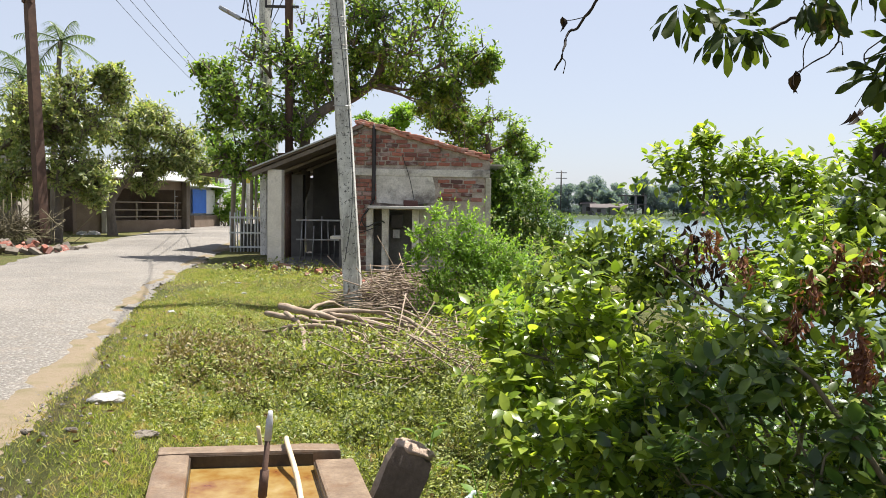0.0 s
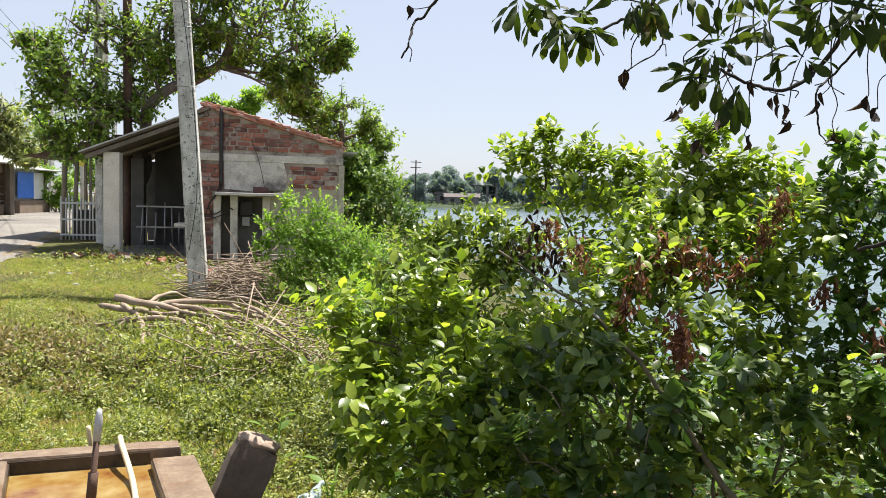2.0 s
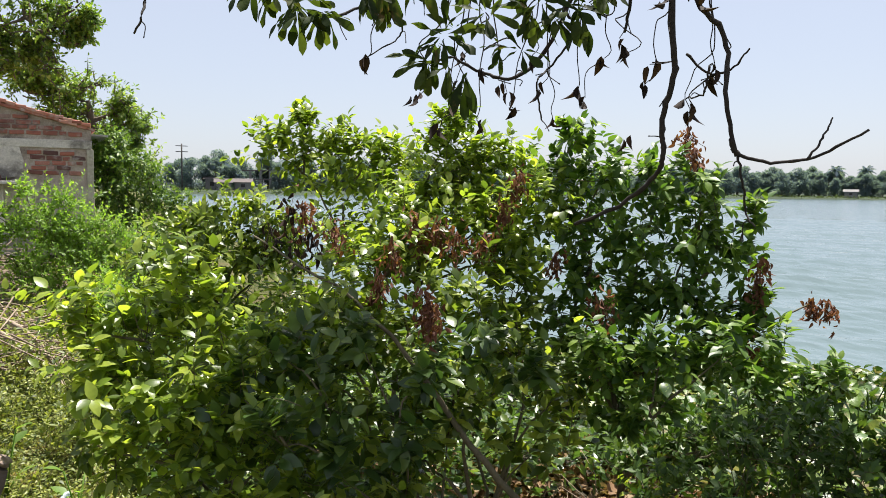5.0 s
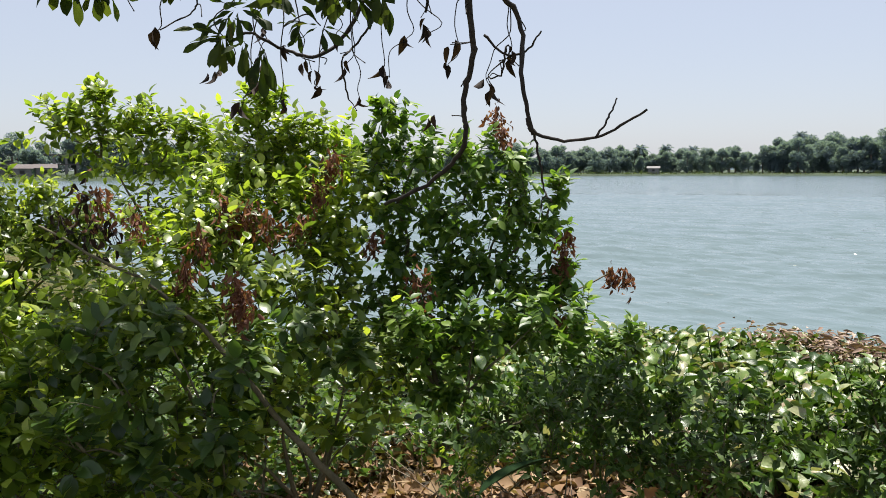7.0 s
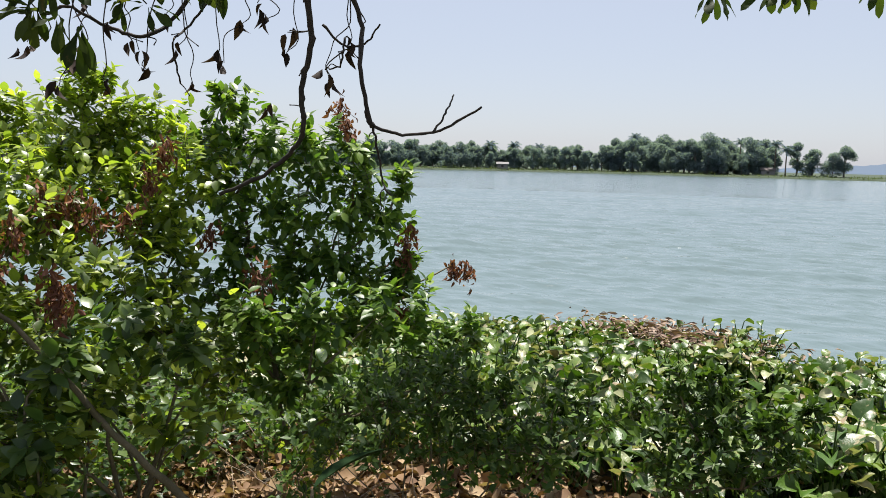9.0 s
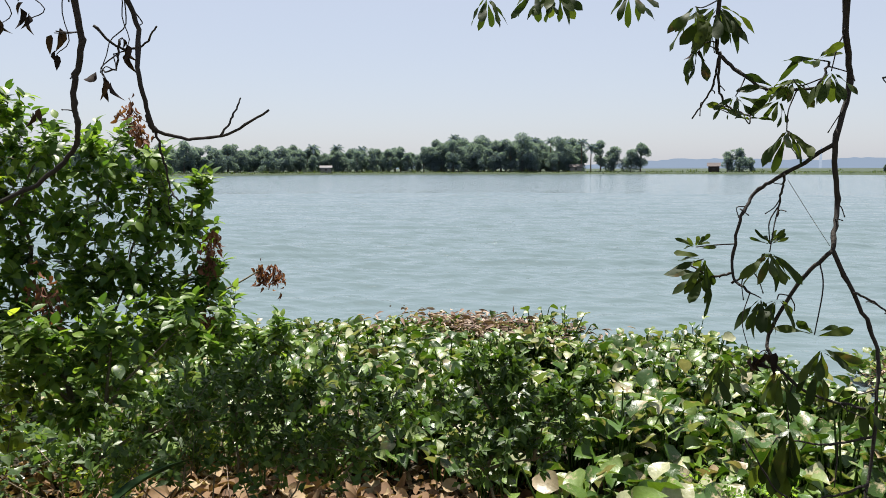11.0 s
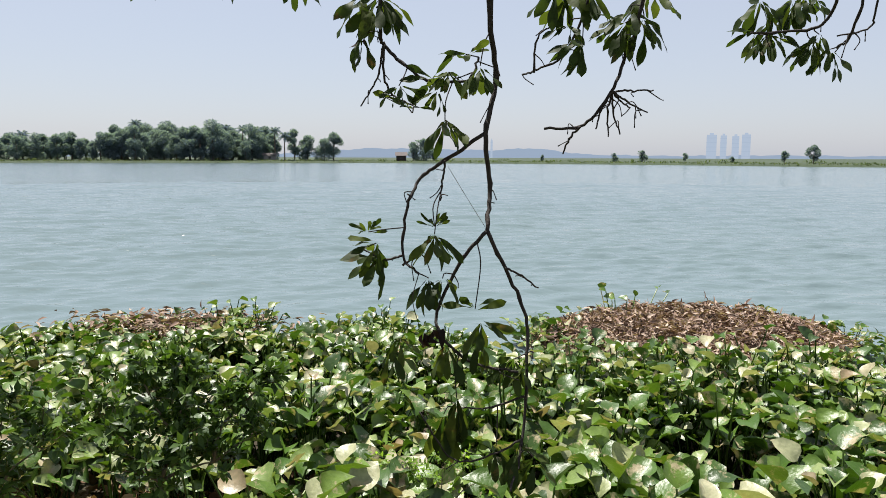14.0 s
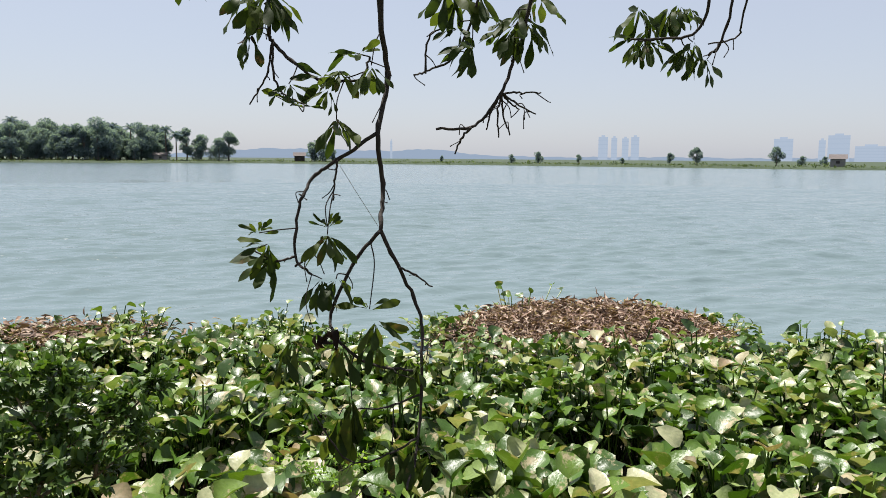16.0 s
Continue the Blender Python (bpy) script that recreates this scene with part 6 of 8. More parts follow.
n = 700
x, y = RNG.uniform(-3.6, -0.3, n), RNG.uniform(2.2, 8.0, n)
ok = (x - road_edge(y) > 0.15) & ~((x > -2.1) & (x < -0.8) & (y > 1.5) & (y < 3.7))
x, y = x[ok], y[ok]
n = len(x)
p = np.stack([x, y, land_z(x, y) + RNG.uniform(0.01, 0.035, n)], 1)
so = Soup()
strew(so, CURL, p, frames(unit(RNG.normal(size=(n, 3)) * [1, 1, 0.2]), unit(UP + RNG.normal(0, 0.4, (n, 3)))), RNG.uniform(0.02, 0.05, n))
thing("leaf_litter", so.mesh("leaf_litter", LITTERLEAF), "tan dry leaves scattered on the grass", "leaf litter", kind="stuff")
# thinner grass on the trodden part of the bank and on the verge beyond it
n = 45000
x, y = RNG.uniform(-2.3, 2.3, n), RNG.uniform(-6.0, 1.6, n)
ok = (x - road_edge(y) > 0.1) & (RNG.random(n) < 0.55 + 0.4 * np.sin(x * 2.1 + y) * np.sin(y * 1.7 - x)) & (((x + 0.3) / 0.7) ** 2 + ((y + 0.6) / 0.8) ** 2 > RNG.random(n) * 1.5)
x, y = x[ok], y[ok]
m = len(x)
so = Soup()
d = unit(np.stack([RNG.normal(0, 0.6, m), RNG.normal(0, 0.6, m), np.ones(m)], 1))
strew(so, BLADE, np.stack([x, y, land_z(x, y)], 1), frames(d, unit(RNG.normal(size=(m, 3)))), np.stack([RNG.uniform(0.004, 0.008, m), RNG.uniform(0.02, 0.08, m), np.full(m, 0.05)], 1))
thing("grass", so.mesh("grass", GRASS), "trodden grass on the bank under the overhanging tree", "grass", kind="stuff")
# weeds along the foot of the hut
n = 7000
x, y = RNG.uniform(-4.6, 0.2, n), 13.75 - RNG.random(n) ** 2 * 3.2
ok = (RNG.random(n) < 0.5 + 0.5 * np.sin(x * 5.3 + np.sin(y * 3)) * np.sin(y * 4.1)) & (x - road_edge(y) > 0.5)
x, y = x[ok], y[ok]
n = len(x)
so = Soup()
strew(so, SMALL, np.stack([x, y, land_z(x, y) + RNG.uniform(0.01, 0.16, n)], 1), frames(unit(RNG.normal(size=(n, 3)) * [1, 1, 0.6]), unit(UP + RNG.normal(0, 0.5, (n, 3)))), RNG.uniform(0.03, 0.07, n))
thing("weeds", so.mesh("weeds", LEAF_WEED), "straggling weeds along the foot of the hut", "weeds", kind="stuff")

# ---- far shore ----


def far_tree(base, w, h, label, mat=FAR_LEAF_HAZED, n=4600, low=0.08, group="trees on the far shore", q=0.6):
    ob = root("far_tree", base, label, "tree", group)
    b = np.array(base, float)
    k = 15
    a = RNG.uniform(0, 2 * np.pi, k)
    t = RNG.random(k)
    rr = np.sqrt(RNG.random(k)) * np.sin(np.pi * (0.22 + 0.68 * t)) * 0.78
    cs = b + np.stack([np.cos(a) * rr * w / 2, np.sin(a) * rr * w / 2, h * (low + 0.1 + (0.8 - low) * t)], 1)
    cs[0] = b + np.array([0, 0, h * 0.86])
    rad = RNG.uniform(0.26, 0.42, k) * w / 2
    idx = RNG.integers(0, k, n)
    d = sphere_dirs(n, 0.2)
    p = cs[idx] + d * rad[idx][:, None] * np.array([1, 1, 0.8]) * RNG.uniform(0.6, 1.08, (n, 1))
    so = Soup()
    so.tube(curve_pts([b - UP * 0.3, b + UP * h * 0.3 + np.array([0.2, 0.1, 0]), b + UP * h * 0.7], 3), np.linspace(0.028, 0.012, 7) * h, 6)
    for c in cs[:6]:
        so.tube([b + UP * h * 0.27, c], [0.013 * h, 0.006 * h], 4)
    part("trunk", so.mesh("trunk", BARK), ob)
    so = Soup()
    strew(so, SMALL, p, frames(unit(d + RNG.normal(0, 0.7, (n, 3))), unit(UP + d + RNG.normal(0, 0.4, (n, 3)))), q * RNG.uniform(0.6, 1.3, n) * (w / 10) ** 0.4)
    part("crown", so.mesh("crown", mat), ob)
    return ob


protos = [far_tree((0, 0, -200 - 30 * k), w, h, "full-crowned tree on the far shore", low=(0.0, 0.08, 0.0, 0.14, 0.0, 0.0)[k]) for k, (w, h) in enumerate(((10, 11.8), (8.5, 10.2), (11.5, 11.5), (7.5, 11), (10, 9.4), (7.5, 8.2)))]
LAND = 0.8
bear = lambda deg: (math.sin(radians(deg)), math.cos(radians(deg)))


def far_dist(deg):
    """Distance of the far water's edge in a compass direction from the bank."""
    a = np.degrees(np.arctan2(fs[:, 0], fs[:, 1]))
    return float(np.interp(deg, a, np.linalg.norm(fs[:, :2], axis=1)))


def put_tree(k, deg, back, s=1.0):
    r = far_dist(deg) + back
    x, y = bear(deg)
    copy_thing(protos[k % 6], Matrix.LocRotScale((x * r, y * r, LAND), Euler((0, 0, RNG.uniform(0, 6.28))), (s, s, s * RNG.uniform(0.9, 1.1))))


# the wood on the far shore: a close row of trees, thinning at its end
deg = 44.0
while deg < 75.6:
    put_tree(int(RNG.integers(6)), deg, RNG.uniform(8, 20), RNG.uniform(0.72, 1.1) * (0.74 if deg < 64.5 else 1.02))
    if RNG.random() < 0.9:
        put_tree(int(RNG.integers(6)), deg + 0.4, RNG.uniform(26, 40), RNG.uniform(0.85, 1.1) * (0.74 if deg < 64.5 else 1.05))
    deg += RNG.uniform(0.34, 0.54)
for d, k, b, s in ((77.3, 3, 14, 0.95), (78.3, 5, 12, 1.1), (79.5, 4, 10, 0.85), (80.2, 3, 12, 0.95), (86.2, 5, 9, 0.75), (87.0, 4, 9, 0.75), (87.7, 5, 10, 0.55), (96.0, 5, 16, 0.26), (101.3, 4, 10, 0.28), (103.3, 4, 10, 0.36), (106.3, 1, 18, 0.27), (109.5, 5, 12, 0.22), (112.9, 1, 8, 0.28), (114.7, 1, 8, 0.46), (120.0, 1, 8, 0.46), (121.6, 4, 8, 0.26), (123.0, 4, 25, 0.26)):
    put_tree(k, d, b, s)
deg = 8.0
while deg < 44:
    if not (13.2 < deg < 14.2):
        put_tree(int(RNG.integers(6)), deg, RNG.uniform(5, 22), RNG.uniform(0.36, 0.62) * (1.25 if deg < 22 else 1.0))
    if RNG.random() < 0.4:
        put_tree(int(RNG.integers(6)), deg + 0.3, RNG.uniform(28, 45), RNG.uniform(0.55, 0.75))
    deg += RNG.uniform(0.55, 1.0)
for o in protos:
    for c in list(o.children_recursive):
        bpy.data.objects.remove(c)
    bpy.data.objects.remove(o)


def far_palm(deg, back, h):
    r = far_dist(deg) + back
    x, y = bear(deg)
    palm((x * r, y * r, LAND), h * 0.9, 0.22, "coconut palm above the trees of the far shore", 15, 0.85 if h > 7 else 0.62, 0.6, FAR_LEAF_HAZED, "palms on the far shore", wide=2.2)


for d, b, h in ((66.3, 26, 13.6), (55.6, 18, 9.0), (57.4, 20, 9.2), (59.3, 24, 8.8), (72.4, 20, 12.0), (73.6, 20, 11.8), (74.6, 18, 11.2), (75.9, 14, 11.0), (76.6, 10, 9.0), (53.0, 12, 7.0), (9.0, 22, 6.6), (11.3, 16, 6.6), (21, 20, 6.2), (33, 20, 6.6), (29, 16, 6.2)):
    far_palm(d, b, h)


def far_house(deg, back, w, d, h, roof=1.2, label="small house on the far shore", wall=FAR_WALL, top=FAR_ROOF):
    r = far_dist(deg) + back
    x, y = bear(deg)
    ob = root("far_house", (x * r, y * r, LAND), label, "house", "houses on the far shore")
    m = Matrix.Translation((x * r, y * r, LAND)) @ Matrix.Rotation(radians(-deg), 4, 'Z')
    part("wall", worn_box("wall", (-w / 2, -d / 2, -0.3), (w / 2, d / 2, h), wall, 0, 0, 0, m), ob)
    me = slab("roof", [(-d / 2 - 0.4, h), (d / 2 + 0.4, h), (0, h + roof)], -w / 2 - 0.4, w / 2 + 0.4, top, axis=0)
    me.transform(m)
    part("roof", me, ob)
    for k in range(max(1, int(w / 3))):
        cx = -w / 2 + (k + 0.5) * w / max(1, int(w / 3))
        part("window", worn_box("window", (cx - 0.4, -d / 2 - 0.05, h * 0.35), (cx + 0.4, -d / 2 + 0.05, h * 0.75), DARK_STEEL, 0, 0, 0, m), ob)


far_house(56.6, 5, 3.4, 3, 1.5, 0.7, "tin-roofed shed at the water's edge", FAR_WALL, FAR_WALL)
far_house(72.2, 14, 3.6, 3, 1.7, 0.9)
far_house(75.5, 13, 4, 3, 1.6, 0.9)
far_house(85.3, 8, 3.4, 3, 1.7, 1.2, "small dark hut on the open far shore", BARK_DARK, FAR_ROOF)
far_house(123.8, 6, 3.2, 3, 1.7, 1.1, "red-roofed hut on the open far shore")
far_house(11.6, 9, 3, 3, 1.5, 0.8, "old brick house across the water")
far_house(10.8, 12, 2.6, 3, 2.2, 0.5, "grey house across the water", FAR_WALL, FAR_ROOF)
far_house(13.0, 12, 3.4, 3, 1.6, 0.8)
far_house(18.5, 14, 5, 4, 2.4, 1.0, "brown house across the water", FAR_ROOF, FAR_ROOF)
far_house(22.5, 14, 5, 4, 2.4, 1.0, "low house across the water", FAR_WALL, FAR_ROOF)
# unfinished concrete frame building
r = far_dist(13.9) + 20
bx, by = bear(13.9)
frame_b = root("unfinished_building", (bx * r, by * r, LAND), "unfinished concrete frame building across the water", "building")
m = Matrix.Translation((bx * r, by * r, LAND)) @ Matrix.Rotation(radians(-13.9), 4, 'Z')
for z in (2.2, 4.2):
    part("floor_slab", worn_box("floor_slab", (-3.5, -3, z), (3.5, 3, z + 0.2), FAR_ROOF, 0, 0, 0, m), frame_b)
for cx in (-3.2, -1.1, 1.1, 3.2):
    for cy in (-2.7, 2.7):
        part("column", worn_box("column", (cx - 0.25, cy - 0.25, -0.3), (cx + 0.25, cy + 0.25, 4.3), FAR_WALL, 0, 0, 0, m), frame_b)
# transmission mast
so = Soup()
mast = root("power_pole", (23.2, 151, 0.8), "tall power pole across the water", "utility pole")
so.tube([(23.2, 151, 0.5), (23.2, 151, 9.6)], 0.14, 6)
part("shaft", so.mesh("shaft", DARK_STEEL), mast)
for z in (9.1, 8.0):
    part("crossarm", worn_box("crossarm", (22.1, 150.9, z), (24.3, 151.1, z + 0.14), DARK_STEEL, 0), mast)
REED = leaf_mat("reed_leaf", (0.06, 0.092, 0.047), (0.095, 0.132, 0.06), (0.14, 0.168, 0.078), 0.9, 0.3, 0.05)
# reeds and bushes along the far water's edge
n = 16000
t = RNG.random(n)
i = (t * (len(fs) - 1)).astype(int)
p = fs[i] + (fs[np.minimum(i + 1, len(fs) - 1)] - fs[i]) * RNG.random((n, 1)) + dirs[i] * RNG.uniform(0.5, 14, (n, 1))
p[:, 2] = 0.3 + RNG.random(n) ** 2.2 * (0.5 + 0.5 * np.sin(i * 1.7) * np.sin(i * 0.6))
so = Soup()
strew(so, SMALL, p, frames(unit(RNG.normal(size=(n, 3)) + UP), unit(UP + RNG.normal(0, 0.6, (n, 3)))), RNG.uniform(0.3, 0.8, n))
thing("shore_bushes", so.mesh("shore_bushes", REED), "low bushes and reeds along the far shore", "bushes", kind="stuff")

# hazy skyline: low hills and tower blocks


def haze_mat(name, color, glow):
    """Far ground with its haze put in as a glow of the surface."""
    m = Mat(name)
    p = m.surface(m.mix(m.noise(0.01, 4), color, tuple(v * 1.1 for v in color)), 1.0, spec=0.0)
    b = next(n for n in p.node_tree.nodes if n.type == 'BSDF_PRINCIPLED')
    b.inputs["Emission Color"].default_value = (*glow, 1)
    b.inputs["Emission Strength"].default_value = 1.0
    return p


HAZE = haze_mat("haze_glow_hills", (0.06, 0.07, 0.08), (0.16, 0.2, 0.265))
HAZE_B = haze_mat("haze_glow_walls", (0.06, 0.07, 0.08), (0.215, 0.255, 0.32))
HAZE_C = haze_mat("haze_glow_floors", (0.06, 0.07, 0.08), (0.2, 0.24, 0.305))
degs = np.arange(60, 150, 0.4)
hh = np.interp(degs, [60, 76, 80, 83, 92, 95, 97, 99, 105, 112, 118, 124, 150], [10, 12, 24, 32, 26, 34, 24, 13, 9, 12, 9, 12, 10]) + 1.5 * np.sin(degs * 2.3) + 1.0 * np.sin(degs * 7.1)
hv = [(r * math.sin(radians(d)), r * math.cos(radians(d)), z) for d, h in zip(degs, hh) for r, z in ((2500, -2), (2500, h))]
k = len(degs)
hq = [(2 * i, 2 * i + 2, 2 * i + 3, 2 * i + 1) for i in range(k - 1)]
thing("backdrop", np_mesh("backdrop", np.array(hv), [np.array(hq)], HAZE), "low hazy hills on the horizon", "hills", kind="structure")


def tower(deg, w, h, r=2200):
    x, y = bear(deg)
    ob = root("tower_block", (x * r, y * r, 0), "pale tower block dim in the haze", "building", "towers on the horizon")
    m = Matrix.Translation((x * r, y * r, 0)) @ Matrix.Rotation(radians(-deg), 4, 'Z')
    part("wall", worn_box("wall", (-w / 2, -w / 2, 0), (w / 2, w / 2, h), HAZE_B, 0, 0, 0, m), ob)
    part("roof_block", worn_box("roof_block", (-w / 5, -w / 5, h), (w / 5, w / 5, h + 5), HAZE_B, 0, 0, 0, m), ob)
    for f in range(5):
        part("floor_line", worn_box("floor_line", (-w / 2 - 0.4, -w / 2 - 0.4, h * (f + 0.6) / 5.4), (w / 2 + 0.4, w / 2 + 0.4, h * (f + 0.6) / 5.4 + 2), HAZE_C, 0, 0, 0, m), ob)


for d, w, h in ((107.9, 26, 66), (108.7, 16, 64), (109.5, 18, 62), (110.2, 22, 66), (120.2, 46, 60), (122.6, 16, 56), (123.6, 50, 68), (125.5, 70, 40), (92.0, 6, 52)):
    tower(d, w, h)

# ---- the tree that overhangs the bank ----
over = root("overhanging_tree", (0.7, -3.6, 0.2), "tree overhanging the bank with drooping leathery-leaved branches", "tree")
trunk_line = curve_pts([(0.7, -3.6, 0.1), (0.75, -3.4, 1.4), (0.9, -3.0, 2.8), (1.2, -2.2, 4.0)], 6, 0.02)
so = Soup()
so.tube(trunk_line, np.linspace(0.2, 0.12, len(trunk_line)), 10)
part("trunk", so.mesh("trunk", BARK), over)
starts, ends = [], []
# unseen crown clumps, several placed only to shade spots on the shrubs
for c, r in (((1.6, -2.4, 4.4), 1.0), ((2.4, -1.2, 4.2), 0.9), ((3.1, 1.6, 4.4), 0.42), ((0.9, 0.2, 4.6), 1.0), ((0.7, -1.6, 4.6), 1.0), ((2.9, 2.1, 4.5), 0.5), ((1.5, 3.45, 4.4), 0.33), ((1.8, 3.1, 4.5), 0.27), ((2.5, 2.9, 4.4), 0.26)):
    c = np.array(c)
    p = limb_line(trunk_line[-3], c, 0.1, 9)
    so = Soup()
    so.tube(p, np.linspace(0.06, 0.015, 9), 7)
    part("limb", so.mesh("limb", BARK_DARK), over)
    d = sphere_dirs(46, 0.0)
    e = c + d * r * np.array([1, 1, 0.5]) * RNG.uniform(0.5, 1, (46, 1))
    starts.append(c + (e - c) * 0.2)
    ends.append(e)
starts, ends = np.concatenate(starts), np.concatenate(ends)
p, rot, sz = twig_leaves(starts, ends, 7, 0.19, 0.9, -0.1)
so = Soup()
strew(so, SPATULA, p, rot, sz)
part("crown", so.mesh("crown", LEAF_HANG), over, kind="stuff")


BRANCH = []


def hanging(pts, r0, r1=None, name="branch"):
    line = curve_pts(pts, 7, 0.002)
    so = Soup()
    t = np.linspace(0, 1, len(line))
    rad = r0 + ((r1 or r0 * 0.55) - r0) * t
    rad = rad * (1 + 0.25 * (np.sin(t * len(pts) * 6.3) > 0.9)) 
    rad = rad * 0.66 + 0.0008
    so.tube(line, rad, 7)
    ob = part(name, so.mesh(name, BARK_DARK), over)
    BRANCH.append(line)
    low = line[line[:, 2] < 2.75]
    if name == "branch" and len(low) > 6:
        for k in range(1 + len(low) // 14):
            a = low[int(RNG.integers(2, len(low)))]
            d = unit(np.array([RNG.normal(), RNG.normal(), RNG.normal(-0.5, 0.6)])) * RNG.uniform(0.03, 0.1)
            tw = Soup()
            tw.tube(curve_pts([a, a + d * 0.5 + RNG.normal(0, 0.012, 3), a + d + np.array([0, 0, -0.02])], 4), [0.0028, 0.0026, 0.0024, 0.0023, 0.0022, 0.002, 0.002, 0.0018, 0.0028], 5)
            part("twig", tw.mesh("twig", BARK_DARK), over)


ROS = []


DOWN = (0.0, 0.0, -1.0)
LAKEWARD, BANKWARD = (0.15, 0.75, -0.65), (-0.45, 0.45, -0.35)     # how a shoot tip leans
FACING, FANNED = (-0.5, -0.75, 0.3), (0.1, 0.1, 0.75)


def rosettes(rows, n_more=2, grow=1.0):
    """Whorls of spatulate leaves at shoot tips, hanging by their own weight. rows: place, leaves, leaf length, lean, spread."""
    for place, n, size, lean, spread in rows:
        n += n_more
        axis = unit(np.array(lean) + RNG.normal(0, 0.12, 3))
        u = unit(np.cross(axis, (0.31, 0.52, 0.8)))
        w = np.cross(axis, u)
        a = np.arange(n) * 2.4 + RNG.uniform(0, 6)
        h = np.cos(a)[:, None] * u + np.sin(a)[:, None] * w
        d = unit(axis * RNG.uniform(0.15, 0.8, (n, 1)) + h * spread * RNG.uniform(0.75, 1.35, (n, 1)) - UP * RNG.uniform(0.05, 0.35, (n, 1)))
        ROS.append(np.array(place))
        P.append(np.array(place) + d * 0.012 + RNG.normal(0, 0.004, (n, 3)))
        R.append(frames(d, unit(h * 0.7 + UP * 0.5 + np.array([-0.45, -0.1, 0.0]) + RNG.normal(0, 0.35, (n, 3)))))
        S.append(size * grow * RNG.uniform(0.85, 1.2, n))


# towards the open lake
hanging([(2.4, -1.2, 4.2), (2.72, -0.9, 3.2), (2.84, -0.86, 2.53), (2.96, -0.89, 2.25), (2.86, -0.85, 2.03), (2.92, -0.87, 1.80), (2.82, -0.86, 1.65), (2.86, -0.94, 1.48), (2.88, -1.02, 1.29), (2.8, -1.02, 1.13), (2.74, -1.0, 0.81), (2.6, -0.95, 0.68)], 0.018, 0.006)
hanging([(2.86, -0.85, 2.03), (2.90, -0.69, 1.92), (2.95, -0.59, 1.85), (2.88, -0.54, 1.74), (2.88, -0.52, 1.54), (2.8, -0.59, 1.48)], 0.011)
hanging([(2.82, -0.86, 1.65), (2.86, -0.76, 1.53), (2.88, -0.66, 1.31), (2.82, -0.69, 1.21), (2.8, -0.81, 1.12), (2.72, -0.98, 1.11)], 0.011)
hanging([(2.82, -0.93, 1.50), (2.86, -0.99, 1.47), (2.9, -1.07, 1.41)], 0.006)
hanging([(2.88, -0.69, 1.92), (2.90, -0.68, 1.84), (2.92, -0.67, 1.76)], 0.006)
hanging([(2.4, -0.6, 4.1), (2.8, -0.46, 3.0), (2.94, -0.43, 2.48), (2.98, -0.44, 2.38), (2.95, -0.54, 2.29), (2.98, -0.62, 2.24), (2.92, -0.78, 2.24), (2.95, -0.82, 2.33)], 0.013, 0.006)
hanging([(2.96, -0.44, 2.38), (2.97, -0.44, 2.25), (3.0, -0.48, 2.18), (2.95, -0.56, 2.14)], 0.007)
hanging([(2.96, -0.44, 2.38), (2.97, -0.41, 2.25), (3.0, -0.34, 2.14)], 0.006)
hanging([(2.7, -1.0, 0.85), (2.68, -0.90, 0.80), (2.72, -0.73, 0.75), (2.68, -0.60, 0.96)], 0.006)
hanging([(2.76, -1.01, 1.0), (2.76, -0.86, 0.95), (2.8, -0.72, 0.94)], 0.006)
hanging([(2.4, -1.2, 4.2), (2.8, -1.5, 3.1), (2.98, -1.45, 2.47), (3.05, -1.43, 2.37), (2.98, -1.35, 2.19), (3.05, -1.26, 2.07), (2.98, -1.09, 2.05)], 0.013, 0.007)
hanging([(3.02, -1.24, 2.06), (3.05, -1.20, 2.01), (3.08, -1.18, 1.95)], 0.007)
for tip in ((3.05, -1.54, 2.21), (3.05, -1.52, 2.12), (3.05, -1.41, 2.03), (3.04, -1.36, 2.02), (3.0, -1.3, 2.05), (3.06, -1.45, 2.14)):
    hanging([(2.99, -1.36, 2.2), ((2.99 + tip[0]) / 2, (-1.36 + tip[1]) / 2 + 0.01, (2.2 + tip[2]) / 2), tip], 0.006)
hanging([(2.6, -1.4, 3.4), (2.95, -1.28, 2.66), (3.05, -1.18, 2.37), (3.1, -1.07, 2.30), (3.02, -1.00, 2.27)], 0.008)
hanging([(3.05, -1.05, 2.28), (3.05, -1.06, 2.41), (3.1, -1.13, 2.49)], 0.006)
hanging([(2.4, -2.0, 3.8), (2.7, -2.11, 2.72), (2.86, -2.14, 2.46), (2.95, -2.03, 2.43), (2.93, -1.88, 2.42)], 0.01)
hanging([(2.4, -2.0, 3.6), (2.7, -2.2, 2.7), (2.83, -2.22, 2.41), (2.92, -2.21, 2.36)], 0.009)
hanging([(2.6, -2.25, 2.8), (2.78, -2.28, 2.51), (2.86, -2.30, 2.43), (2.82, -2.16, 2.39)], 0.006)
hanging([(2.88, -0.52, 1.54), (2.85, -0.45, 1.53), (2.85, -0.36, 1.57)], 0.006)
hanging([(2.88, -0.52, 1.5), (2.88, -0.58, 1.55), (2.88, -0.63, 1.6)], 0.006)
